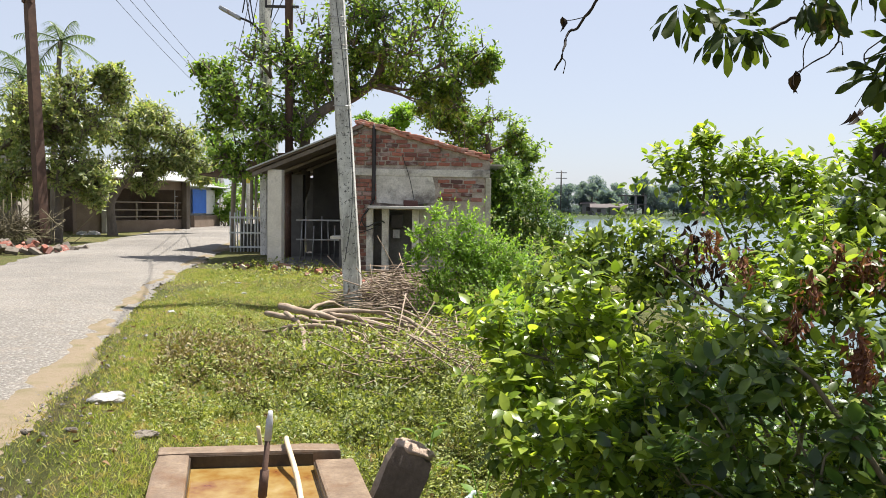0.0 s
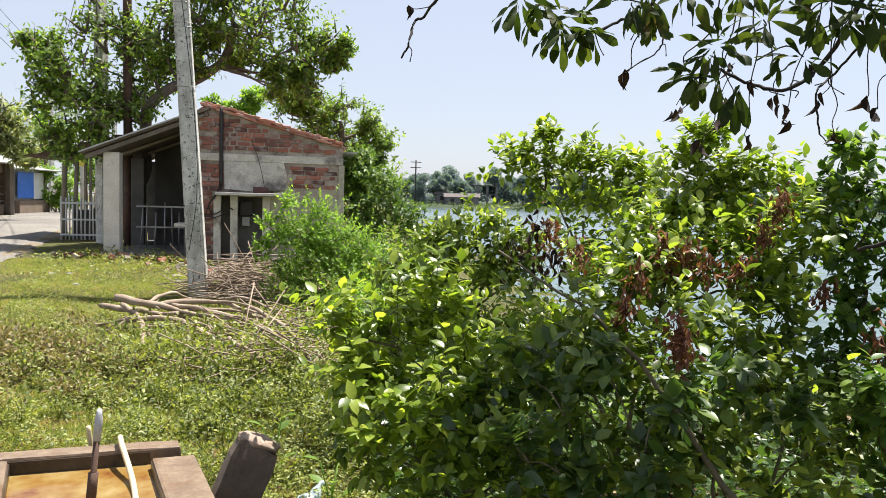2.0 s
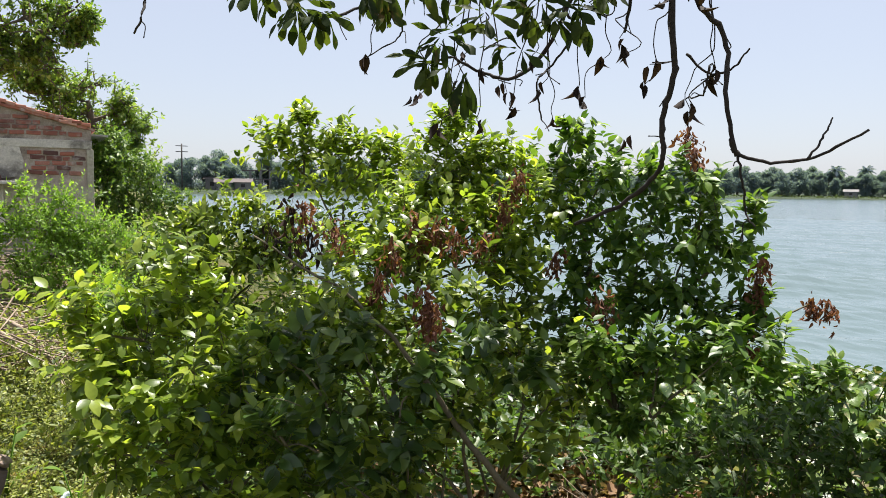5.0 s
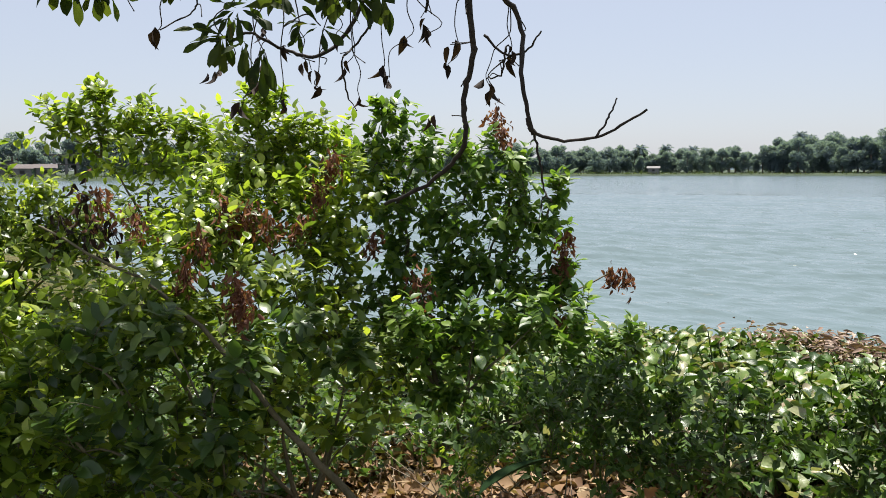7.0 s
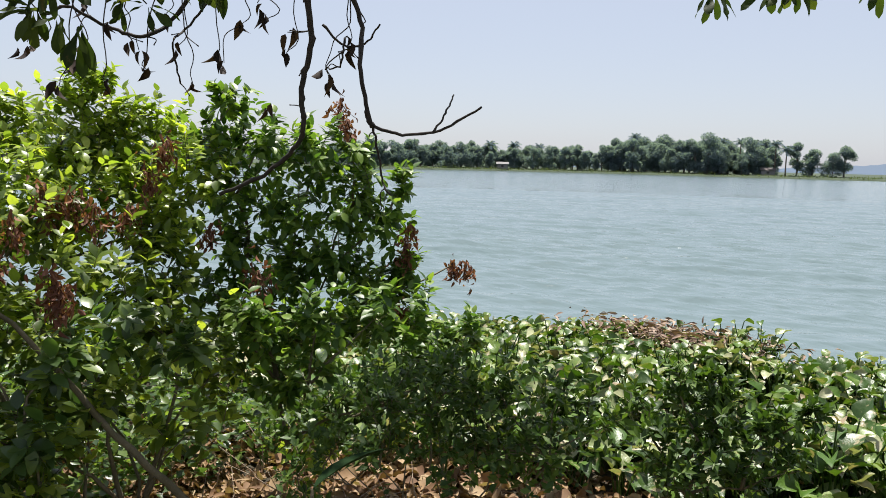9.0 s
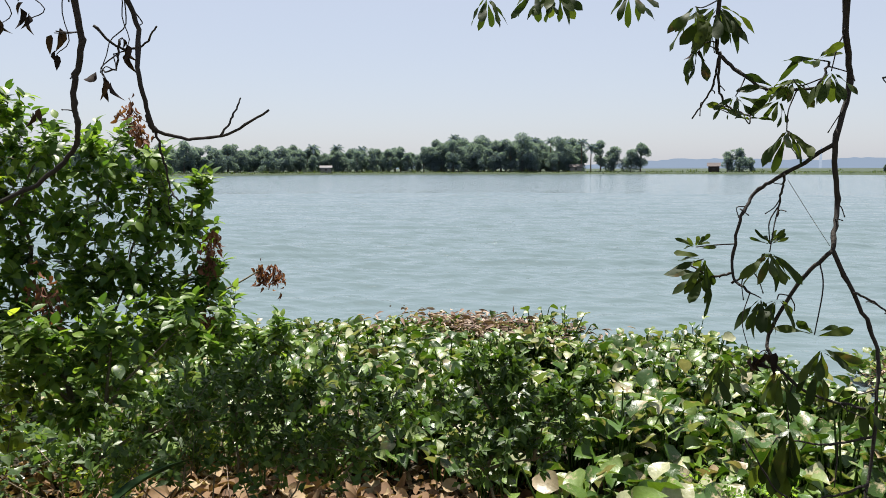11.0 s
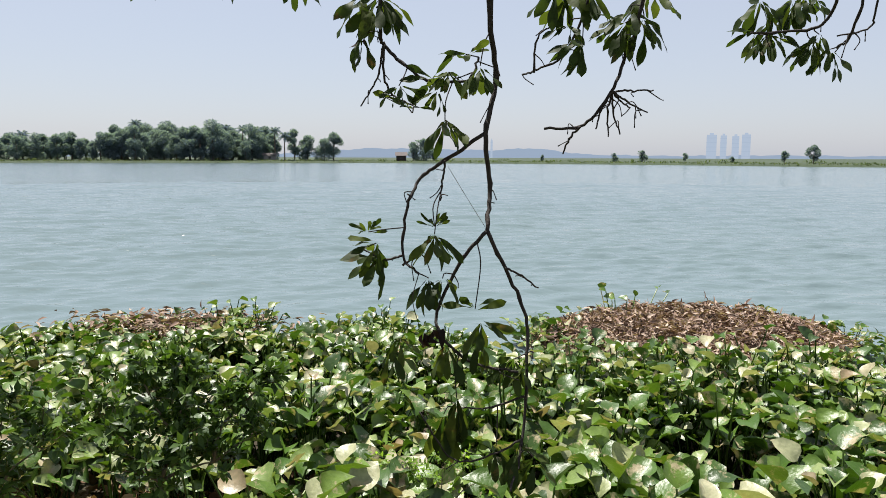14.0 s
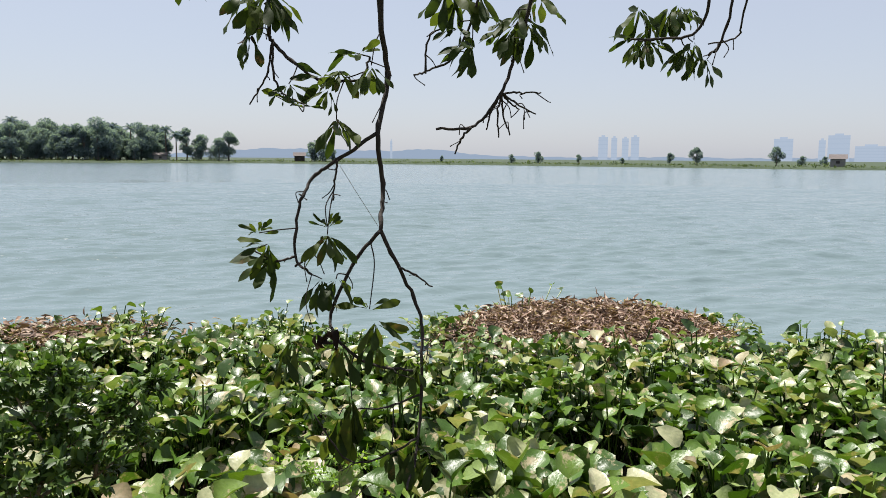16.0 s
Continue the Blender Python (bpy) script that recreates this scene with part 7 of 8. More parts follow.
# over the shrubs
hanging([(1.4, 1.4, 4.6), (1.55, 1.45, 3.2), (1.59, 1.43, 2.52), (1.62, 1.44, 2.35), (1.61, 1.47, 2.24), (1.61, 1.48, 2.14), (1.62, 1.48, 2.07), (1.64, 1.54, 2.0), (1.62, 1.7, 1.89), (1.56, 1.89, 1.81)], 0.017, 0.01)
hanging([(1.4, 1.4, 4.6), (1.5, 1.3, 3.0), (1.64, 1.39, 2.63), (1.79, 1.38, 2.48), (1.74, 1.32, 2.26), (1.78, 1.3, 2.07)], 0.015, 0.01)
hanging([(1.76, 1.31, 2.13), (1.78, 1.3, 2.08), (1.87, 1.24, 2.05), (1.98, 1.15, 2.07), (2.0, 0.98, 2.15)], 0.01, 0.005, "bare_branch")
hanging([(1.93, 1.14, 2.06), (1.98, 1.12, 2.14), (2.02, 1.12, 2.2)], 0.005, 0.003, "bare_branch")
hanging([(1.78, 1.3, 2.09), (1.82, 1.30, 1.97), (1.86, 1.32, 1.88), (1.84, 1.26, 1.83)], 0.006)
hanging([(1.4, 1.4, 4.4), (1.47, 1.75, 3.0), (1.5, 1.9, 2.65), (1.48, 2.04, 2.48), (1.36, 2.06, 2.39), (1.27, 2.16, 2.42), (1.12, 2.14, 2.46), (1.09, 2.23, 2.44)], 0.014, 0.006)
hanging([(1.48, 1.88, 2.63), (1.54, 1.90, 2.56), (1.52, 2.03, 2.44), (1.44, 2.0, 2.37), (1.5, 2.05, 2.23)], 0.007)
hanging([(0.9, 0.6, 4.6), (0.96, 1.9, 3.2), (0.94, 2.33, 2.72), (0.87, 2.45, 2.69), (0.74, 2.45, 2.63), (0.63, 2.53, 2.63)], 0.011, 0.006)
hanging([(0.91, 2.3, 2.7), (1.0, 2.34, 2.63), (1.02, 2.42, 2.57), (0.88, 2.4, 2.48)], 0.005)
hanging([(0.6, 1.2, 4.2), (0.24, 2.4, 3.0), (0.13, 2.68, 2.74), (0.08, 2.78, 2.7), (0.05, 2.72, 2.6), (0.03, 2.8, 2.55)], 0.009, 0.005)
hanging([(1.45, 1.45, 2.9), (1.54, 1.58, 2.64), (1.6, 1.68, 2.53)], 0.012)
hanging([(1.66, 1.43, 2.42), (1.72, 1.40, 2.36), (1.80, 1.36, 2.37), (1.76, 1.25, 2.42)], 0.006)
hanging([(1.72, 1.38, 2.38), (1.72, 1.40, 2.29), (1.74, 1.5, 2.28)], 0.005)
hanging([(0.9, 0.2, 4.6), (1.1, 0.9, 4.8), (1.4, 1.4, 4.6)], 0.04, 0.025, "limb")
P, R, S = [], [], []
rosettes((((2.986, -0.339, 2.575), 6, 0.150, DOWN, 0.70),
        ((2.933, -0.426, 2.56), 8, 0.150, DOWN, 0.75),
        ((2.929, -0.452, 2.529), 4, 0.140, DOWN, 0.80),
        ((2.916, -0.358, 2.414), 3, 0.110, DOWN, 0.30),
        ((2.891, -0.507, 2.213), 5, 0.085, DOWN, 0.80),
        ((2.88, -0.543, 2.129), 4, 0.120, FANNED, 0.90),
        ((2.874, -0.689, 2.077), 8, 0.135, DOWN, 0.95),
        ((2.944, -0.633, 2.245), 5, 0.120, FANNED, 0.90),
        ((2.896, -0.702, 2.267), 6, 0.100, DOWN, 0.90),
        ((2.904, -0.779, 2.333), 6, 0.095, FANNED, 1.00),
        ((2.868, -0.825, 2.286), 6, 0.125, DOWN, 0.60),
        ((2.888, -0.658, 2.196), 3, 0.090, DOWN, 0.60),
        ((2.816, -0.421, 1.597), 6, 0.120, LAKEWARD, 0.90),
        ((2.839, -0.44, 1.536), 7, 0.130, LAKEWARD, 0.70),
        ((2.82, -0.651, 1.633), 10, 0.140, DOWN, 0.95),
        ((2.799, -0.63, 1.462), 6, 0.135, DOWN, 0.45),
        ((2.819, -0.683, 1.459), 3, 0.100, DOWN, 1.00),
        ((2.778, -0.839, 1.296), 8, 0.125, DOWN, 0.85),
        ((2.813, -0.813, 1.338), 3, 0.110, FANNED, 1.00),
        ((2.765, -0.485, 1.179), 4, 0.125, DOWN, 0.50),
        ((2.8, -0.511, 1.221), 3, 0.100, DOWN, 0.60),
        ((2.76, -0.964, 1.151), 6, 0.120, DOWN, 0.50),
        ((2.806, -0.706, 1.193), 5, 0.130, DOWN, 0.50),
        ((2.799, -0.827, 1.222), 4, 0.120, DOWN, 0.40),
        ((2.759, -1.035, 1.143), 3, 0.100, DOWN, 0.80),
        ((2.742, -0.743, 0.996), 4, 0.190, DOWN, 0.20),
        ((2.773, -0.691, 0.918), 3, 0.170, DOWN, 0.25),
        ((2.719, -0.988, 0.813), 4, 0.140, DOWN, 0.50),
        ((2.713, -1.048, 0.765), 4, 0.140, DOWN, 0.60),
        ((2.748, -0.9, 0.801), 4, 0.130, DOWN, 0.50)))
rosettes((((3.028, -1.141, 2.619), 7, 0.145, DOWN, 0.60),
        ((3.075, -1.198, 2.589), 5, 0.140, DOWN, 0.70),
        ((3.001, -1.238, 2.402), 10, 0.135, LAKEWARD, 0.55),
        ((3.025, -1.264, 2.602), 5, 0.125, DOWN, 0.50),
        ((3.04, -1.189, 2.471), 4, 0.100, DOWN, 0.90),
        ((3.009, -1.406, 2.471), 8, 0.135, LAKEWARD, 0.60),
        ((3.015, -1.429, 2.521), 6, 0.150, DOWN, 0.85),
        ((3.011, -1.479, 2.489), 6, 0.145, DOWN, 0.60),
        ((3.065, -1.525, 2.607), 6, 0.140, DOWN, 0.90)))
rosettes((((3.063, -2.001, 2.438), 9, 0.115, DOWN, 0.90),
        ((3.064, -1.95, 2.443), 5, 0.100, LAKEWARD, 0.90),
        ((3.08, -1.963, 2.572), 7, 0.130, DOWN, 0.55),
        ((3.091, -2.023, 2.502), 5, 0.100, DOWN, 0.70),
        ((3.08, -2.094, 2.578), 9, 0.120, DOWN, 0.80),
        ((3.081, -2.14, 2.592), 7, 0.130, DOWN, 0.60),
        ((3.1, -2.196, 2.582), 6, 0.100, DOWN, 0.80),
        ((3.059, -2.174, 2.412), 9, 0.110, DOWN, 0.70),
        ((3.054, -2.248, 2.375), 5, 0.115, DOWN, 0.60),
        ((3.062, -2.202, 2.435), 3, 0.100, DOWN, 0.60)))
rosettes((((0.346, 2.105, 2.65), 6, 0.120, DOWN, 0.70),
        ((0.413, 2.08, 2.633), 6, 0.120, DOWN, 0.80),
        ((0.456, 2.005, 2.549), 9, 0.105, DOWN, 0.90),
        ((0.536, 1.975, 2.532), 9, 0.095, DOWN, 0.95),
        ((0.525, 1.983, 2.578), 6, 0.085, FANNED, 0.90),
        ((0.466, 2.026, 2.592), 5, 0.090, FANNED, 0.90),
        ((0.639, 2.0, 2.636), 6, 0.090, FANNED, 0.90),
        ((0.678, 1.931, 2.617), 6, 0.090, DOWN, 0.50),
        ((0.723, 1.917, 2.646), 8, 0.115, DOWN, 0.50),
        ((0.743, 1.904, 2.558), 4, 0.080, DOWN, 0.60),
        ((0.85, 1.873, 2.662), 6, 0.090, DOWN, 0.80),
        ((0.904, 1.787, 2.466), 8, 0.100, FACING, 1.00),
        ((0.887, 1.823, 2.444), 5, 0.090, LAKEWARD, 0.80),
        ((0.855, 1.798, 2.377), 8, 0.100, BANKWARD, 0.85),
        ((0.931, 1.802, 2.365), 6, 0.095, BANKWARD, 0.85),
        ((0.973, 1.754, 2.347), 4, 0.110, DOWN, 0.35),
        ((1.041, 1.744, 2.546), 7, 0.095, FACING, 1.00),
        ((0.955, 1.802, 2.492), 5, 0.090, FANNED, 0.90),
        ((1.195, 1.69, 2.558), 8, 0.090, BANKWARD, 0.90),
        ((1.089, 1.719, 2.438), 6, 0.075, BANKWARD, 0.90),
        ((1.154, 1.695, 2.429), 6, 0.080, FACING, 1.00),
        ((1.263, 1.723, 2.618), 8, 0.105, FACING, 1.00),
        ((1.333, 1.676, 2.596), 8, 0.105, FACING, 0.90),
        ((1.388, 1.624, 2.599), 6, 0.100, FANNED, 0.90),
        ((1.352, 1.635, 2.575), 4, 0.120, DOWN, 0.40),
        ((1.293, 1.697, 2.551), 6, 0.095, DOWN, 0.70),
        ((1.43, 1.647, 2.676), 6, 0.110, DOWN, 0.90),
        ((1.198, 1.804, 2.682), 6, 0.100, DOWN, 0.80),
        ((1.04, 1.86, 2.685), 6, 0.100, DOWN, 0.80)), n_more=2, grow=1.12)
rosettes((((2.701, 0.428, 2.625), 5, 0.115, DOWN, 0.60),
        ((2.817, 0.182, 2.652), 10, 0.120, DOWN, 0.90),
        ((2.943, -0.095, 2.642), 5, 0.115, DOWN, 0.70),
        ((2.785, 0.251, 2.647), 6, 0.110, DOWN, 0.80)))
for place in ((2.822, -0.39, 1.641), (2.823, -0.651, 1.664)):          # young upright shoots
    rosettes([(place, 9, 0.06, (0.0, 0.0, 1.0), 0.75)])
leaf_objects(over, SPATULA, LEAF_HANG, np.concatenate(P), np.concatenate(R), np.concatenate(S), variants=6, bend=0.07)
DEAD = ((1.56, 1.66, 2.46), (1.36, 2.1, 2.3), (1.18, 2.2, 2.34), (1.04, 2.28, 2.3), (1.49, 1.76, 2.25), (1.58, 1.47, 2.56), (1.58, 1.52, 2.35), (1.66, 1.39, 2.57), (1.73, 1.38, 2.34), (1.69, 1.43, 2.24), (0.06, 2.72, 2.7), (1.2, 2.15, 2.45), (1.25, 2.1, 2.38), (1.55, 1.6, 2.1), (2.771, -0.596, 1.228), (2.769, -0.627, 1.215), (2.771, -0.653, 1.229), (2.766, -0.614, 1.189), (2.909, -0.338, 2.361))
# thin dangling tendrils, most ending in a withered leaf
TENDRILS = (((0.79, 2.21, 2.43), (0.83, 2.15, 2.62)),
            ((0.96, 2.13, 2.28), (1.05, 2.02, 2.63)),
            ((1.08, 2.15, 2.18), (1.15, 2.03, 2.65)),
            ((1.11, 2.07, 2.26), (1.11, 2.0, 2.64)),
            ((1.19, 2.02, 2.18), (1.15, 1.96, 2.63)),
            ((1.33, 2.01, 2.25), (1.33, 1.92, 2.66)),
            ((1.47, 2.03, 2.35), (1.51, 1.92, 2.69)),
            ((1.51, 1.99, 2.2), (1.44, 1.94, 2.68)),
            ((1.58, 1.92, 2.33), (1.54, 1.87, 2.68)),
            ((1.57, 1.77, 2.43), (1.58, 1.7, 2.66)),
            ((1.74, 1.72, 2.35), (1.77, 1.61, 2.67)),
            ((1.84, 1.58, 2.23), (1.83, 1.48, 2.66)),
            ((1.87, 1.5, 2.35), (1.81, 1.47, 2.65)),
            ((1.62, 1.69, 2.45), (1.61, 1.65, 2.65)),
            ((1.27, 1.99, 2.33), (1.21, 1.96, 2.64)),
            ((1.43, 2.04, 2.46), (1.43, 1.98, 2.68)))
for tip, top in TENDRILS:
    tip, top = np.array(tip), np.array(top)
    side = RNG.normal(0, 0.03, 3)
    line = curve_pts([top + UP * 1.3, top + UP * 0.5 + side, top, top * 0.62 + tip * 0.38 + side, top * 0.25 + tip * 0.75 - side * 0.7, tip], 6)
    line[1:] += np.stack([np.sin(np.arange(len(line) - 1) * w) for w in (0.9, 1.3, 0.7)], 1) * 0.006
    so = Soup()
    so.tube(line, np.linspace(0.0034, 0.0016, len(line)), 5)
    part("tendril", so.mesh("tendril", BARK_DARK), over)
    BRANCH.append(line)
    k = 2
    leaf_objects(over, CURL, LEAF_BROWN, tip + RNG.normal(0, 0.008, (k, 3)) + UP * 0.02, frames(unit(np.stack([RNG.normal(0, 0.35, k), RNG.normal(0, 0.35, k), -np.ones(k)], 1)), unit(RNG.normal(size=(k, 3)))), RNG.uniform(0.045, 0.075, k), name="dead_leaf", variants=2)


def tie(c, r=0.0016, far=0.28):
    """A thin twig from the nearest branch to a leaf or rosette."""
    pts = np.concatenate(BRANCH)
    near = pts[np.argmin(2.5 * np.linalg.norm((pts - c)[:, :2], axis=1) + np.abs(pts[:, 2] - c[2]) * 0.5 + 4 * np.maximum(c[2] - pts[:, 2], 0))]
    if 0.01 < np.linalg.norm(near - c) < far:
        so = Soup()
        so.tube(curve_pts([near, near * [0.35, 0.35, 0.6] + c * [0.65, 0.65, 0.4] + RNG.normal(0, 0.012, 3), c], 5), np.linspace(r * 1.3, r, 11), 5)
        part("twig", so.mesh("twig", BARK_DARK), over)


for at in ROS:
    tie(at, 0.0022)
for c in DEAD:
    tie(np.array(c) + UP * 0.04, far=0.45)
    n = 2
    d = unit(np.stack([RNG.normal(0, 0.4, n), RNG.normal(0, 0.4, n), -np.ones(n)], 1))
    leaf_objects(over, CURL, LEAF_BROWN, np.array(c) + RNG.normal(0, 0.012, (n, 3)) + UP * 0.04, frames(d, unit(RNG.normal(size=(n, 3)))), RNG.uniform(0.04, 0.08, n), name="dead_leaf", variants=2)

# a spider's thread slung between two twigs
so = Soup()
so.tube(curve_pts([(2.88, -0.7, 1.9), (2.88, -0.78, 1.77), (2.87, -0.85, 1.66)], 6), 0.0009, 4)
part("web_thread", so.mesh("web_thread", STEM), over)

# ---- water tap and basin ----
basin = root("water_basin", (-1.48, 2.9, 0.4), "low cement basin of rusty water on the bank", "basin")
RZ = 0.65
BM = Matrix(((0.992, -0.276, 0, -1.94), (0.129, 0.961, 0, 3.5), (0, 0, 1, 0), (0, 0, 0, 1)))      # slightly skewed in plan


def rim_part(lo, hi, mat=WET_CEMENT, name="rim", bevel=0.015, rough=0.008, cuts=4):
    return part(name, worn_box(name, lo, hi, mat, bevel, rough, cuts, BM), basin)


rim_part((0, -0.12, 0.2), (0.95, 0, RZ))
rim_part((0, -1.5, 0.2), (0.165, -0.124, RZ - 0.004))
rim_part((0.8, -1.5, 0.2), (1.0, -0.2, RZ - 0.02))
rim_part((0, -1.65, 0.2), (0.98, -1.504, RZ - 0.004))
rim_part((0.15, -1.55, 0.2), (0.86, -0.11, 0.52), name="floor", bevel=0, rough=0, cuts=0)
# wet inner faces, with their shade put into the dark colour
WET_DARK = plain_mat("wet_shaded_cement", (0.035, 0.026, 0.018), (0.075, 0.052, 0.034), 9, 0.3, 0.3, 50)
for lo, hi in (((0.166, -0.128, 0.5), (0.799, -0.117, RZ - 0.018)), ((0.162, -1.5, 0.5), (0.171, -0.13, RZ - 0.022)), ((0.794, -1.5, 0.5), (0.803, -0.2, RZ - 0.038))):
    part("inner_face", worn_box("inner_face", lo, hi, WET_DARK, 0, 0, 0, BM), basin, "wet inner face with its shade in the colour")
so = Soup()
gx2, gy2 = np.meshgrid(np.linspace(0.16, 0.83, 8), np.linspace(-1.51, -0.115, 12), indexing="ij")
gi, gj = np.meshgrid(np.arange(7), np.arange(11), indexing="ij")
gi, gj = gi.ravel(), gj.ravel()
so.add(np.stack([gx2.ravel(), gy2.ravel(), np.full(96, 0.57)], 1), quads=np.stack([gi * 12 + gj, (gi + 1) * 12 + gj, (gi + 1) * 12 + gj + 1, gi * 12 + gj + 1], 1))
wm = so.mesh("water", PUDDLE)
wm.transform(BM)
part("water", wm, basin, "shallow rust-coloured water")
part("step", worn_box("step", (-2.3, 2.75, 0.3), (-1.93, 3.3, 0.52), WET_CEMENT, 0.02, 0.012, 3), basin)
tap = root("standpipe", (-1.2, 2.55, 0.5), "upright water pipe with a white plastic end", "water pipe")
base_p, top_p = np.array([-1.2, 2.62, 0.47]), np.array([-1.15, 2.66, 1.09])
at = lambda t: base_p + (top_p - base_p) * t
for nm, a, b, r, mt in (("pipe", 0, 0.82, 0.012, RUST), ("lower_pipe", 0, 0.42, 0.015, RUST), ("coupling", 0.42, 0.6, 0.019, RUST), ("nozzle", 0.8, 1.0, 0.015, PIPE_END)):
    so = Soup()
    so.tube([at(a), at((a + b) / 2), at(b)] if nm != "nozzle" else [at(0.8), at(0.94), at(0.96), at(1.0)], r if nm != "nozzle" else [r, r, r * 0.75, r * 0.6], 12)
    part(nm, so.mesh(nm, mt), tap)
so = Soup()
so.tube(curve_pts([(-1.3, 3.72, 0.5), (-1.28, 3.6, 0.67), (-1.24, 3.45, 0.685), (-1.14, 3.2, 0.6), (-1.06, 2.9, 0.56), (-0.98, 2.5, 0.55)], 7), 0.014, 8)
so2 = Soup()
so2.tube(curve_pts([(-1.43, 3.7, 0.45), (-1.44, 3.68, 0.6), (-1.45, 3.66, 0.72)], 5), 0.012, 8)
hose = root("garden_hose", (-1.17, 3.4, 0.5), "cream rubber hose laid over the basin rim", "hose")
part("hose_length", so.mesh("hose_length", HOSE), hose)
part("hose_end", so2.mesh("hose_end", HOSE), hose)
# broken concrete post
bm = bmesh.new()
bmesh.ops.create_cube(bm, size=1)
bmesh.ops.subdivide_edges(bm, edges=bm.edges[:], cuts=5, use_grid_fill=True)
for v in bm.verts:
    t = v.co.z + 0.5
    v.co = Vector((v.co.x * 0.21, v.co.y * 0.15, t * 0.75))
    if t > 0.95:
        v.co.z += 0.05 * noise.noise(v.co * 14) - 0.12 * abs(v.co.x) - 0.03
        v.co.x *= 0.93
        v.co.y *= 0.9
    v.co += Vector(noise.noise_vector(v.co * 11)) * 0.007
bm.transform(pose(-0.84, 3.06, 0.12, -6, 24, 6))
post = root("broken_post", (-0.75, 3.1, 0.2), "broken leaning concrete post beside the basin", "post")
part("shaft", bm_mesh("shaft", bm, plain_mat("dark_post_cement", (0.085, 0.064, 0.05), (0.16, 0.122, 0.095), 8, 0.8, 0.5, 50)), post)
bm = bmesh.new()
bmesh.ops.create_icosphere(bm, subdivisions=3, radius=1)
for v in bm.verts:
    v.co = Vector((v.co.x * 0.108, v.co.y * 0.082, v.co.z * 0.035)) * (1 + 0.3 * noise.noise(v.co * 4.5))
bm.transform(pose(-0.84, 3.06, 0.12, -6, 24, 6) @ pose(0, 0, 0.715))
part("broken_top", bm_mesh("broken_top", bm, plain_mat("broken_concrete", (0.28, 0.2, 0.15), (0.46, 0.36, 0.285), 14, 0.95, 1.0, 70), True), post, "rough pale broken concrete")


def crumple(name, at, size, mat, label, cat="litter", flat=0.5, seed=0.0, group="litter on the verge"):
    """A crumpled bag or a stone."""
    bm = bmesh.new()
    bmesh.ops.create_icosphere(bm, subdivisions=3, radius=1)
    for v in bm.verts:
        k = 1 + 0.5 * noise.noise(v.co * 1.3 + Vector((seed, 0, 0))) + 0.35 * (abs(noise.noise(v.co * 2.8 + Vector((0, seed, 0)))) - 0.2)
        v.co = Vector((v.co.x, v.co.y * 0.7, v.co.z * flat * 0.7)) * k * size * 0.85
    return thing(name, bm_mesh(name, bm, mat, False), label, cat, group, at=None), at


def lay(pair):
    ob, at = pair
    x, y = at
    ob.matrix_world = pose(x, y, float(land_z(x, y)) + 0.012, 0, 0, RNG.uniform(0, 360))


for nm, at2, s, mt, lb, fl in (("plastic_bag", (-2.58, 4.3), 0.14, WHITE_PLASTIC, "crumpled white plastic bag on the grass", 0.5),
                               ("plastic_bag", (-3.5, 7.97), 0.07, WHITE_PLASTIC, "torn white plastic bag on the grass", 0.4),
                               ("plastic_cup", (-3.16, 9.8), 0.06, WHITE_PLASTIC, "white plastic cup lying on the grass", 0.6),
                               ("wrapper", (-3.8, 10.95), 0.08, WHITE_PLASTIC, "pale wrappers trodden into the grass", 0.25),
                               ("wrapper", (-3.6, 11.1), 0.06, WHITE_PLASTIC, "pale wrappers trodden into the grass", 0.3),
                               ("wrapper", (-2.18, 5.57), 0.09, PINK_PLASTIC, "faded pink wrapper among the weeds", 0.4),
                               ("wrapper", (-2.05, 5.45), 0.08, PINK_PLASTIC, "faded pink wrapper among the weeds", 0.4),
                               ("wrapper", (-2.35, 5.67), 0.07, PINK_PLASTIC, "faded pink wrapper among the weeds", 0.4),
                               ("wrapper", (-2.2, 11.5), 0.1, PINK_PLASTIC, "faded wrappers beside the brushwood", 0.4),
                               ("wrapper", (-2.1, 11.0), 0.08, WHITE_PLASTIC, "pale wrappers beside the brushwood", 0.4),
                               ("stone", (-2.12, 3.74), 0.09, STONE, "broken piece of concrete beside the basin", 0.4),
                               ("stone", (-2.46, 3.6), 0.035, STONE, "small pale stone on the verge", 0.6),
                               ("stone", (-2.65, 3.5), 0.04, STONE, "small pale stone on the verge", 0.6),
                               ("stone", (-2.3, 5.5), 0.035, STONE, "small pale stone on the verge", 0.6)):
    lay(crumple(nm, at2, s, mt, lb, nm.split("_")[-1], fl, at2[0] * 3))
# crushed clear bottle by the shrub
gl = Mat("thin_clear_plastic")
CLEAR = gl.surface((0.72, 0.8, 0.86), 0.15, gl.bump(gl.noise(25, 3), 0.5, 0.02), spec=0.8, translucent=(0.7, 0.8, 0.88), tfac=0.45)
so = Soup()
t = np.linspace(0, 1, 12)
so.tube(np.stack([t * 0.2, 0 * t, 0.02 * np.sin(t * 9)], 1), np.array([0.018, 0.03, 0.035, 0.03, 0.036, 0.028, 0.036, 0.033, 0.025, 0.012, 0.012, 0.012]), 10)
ob = thing("plastic_bottle", so.mesh("plastic_bottle", CLEAR), "crushed clear plastic bottle by the shrub", "bottle")
ob.matrix_world = pose(-0.37, 3.5, float(land_z(-0.37, 3.5)) + 0.04, 0, -25, 40)

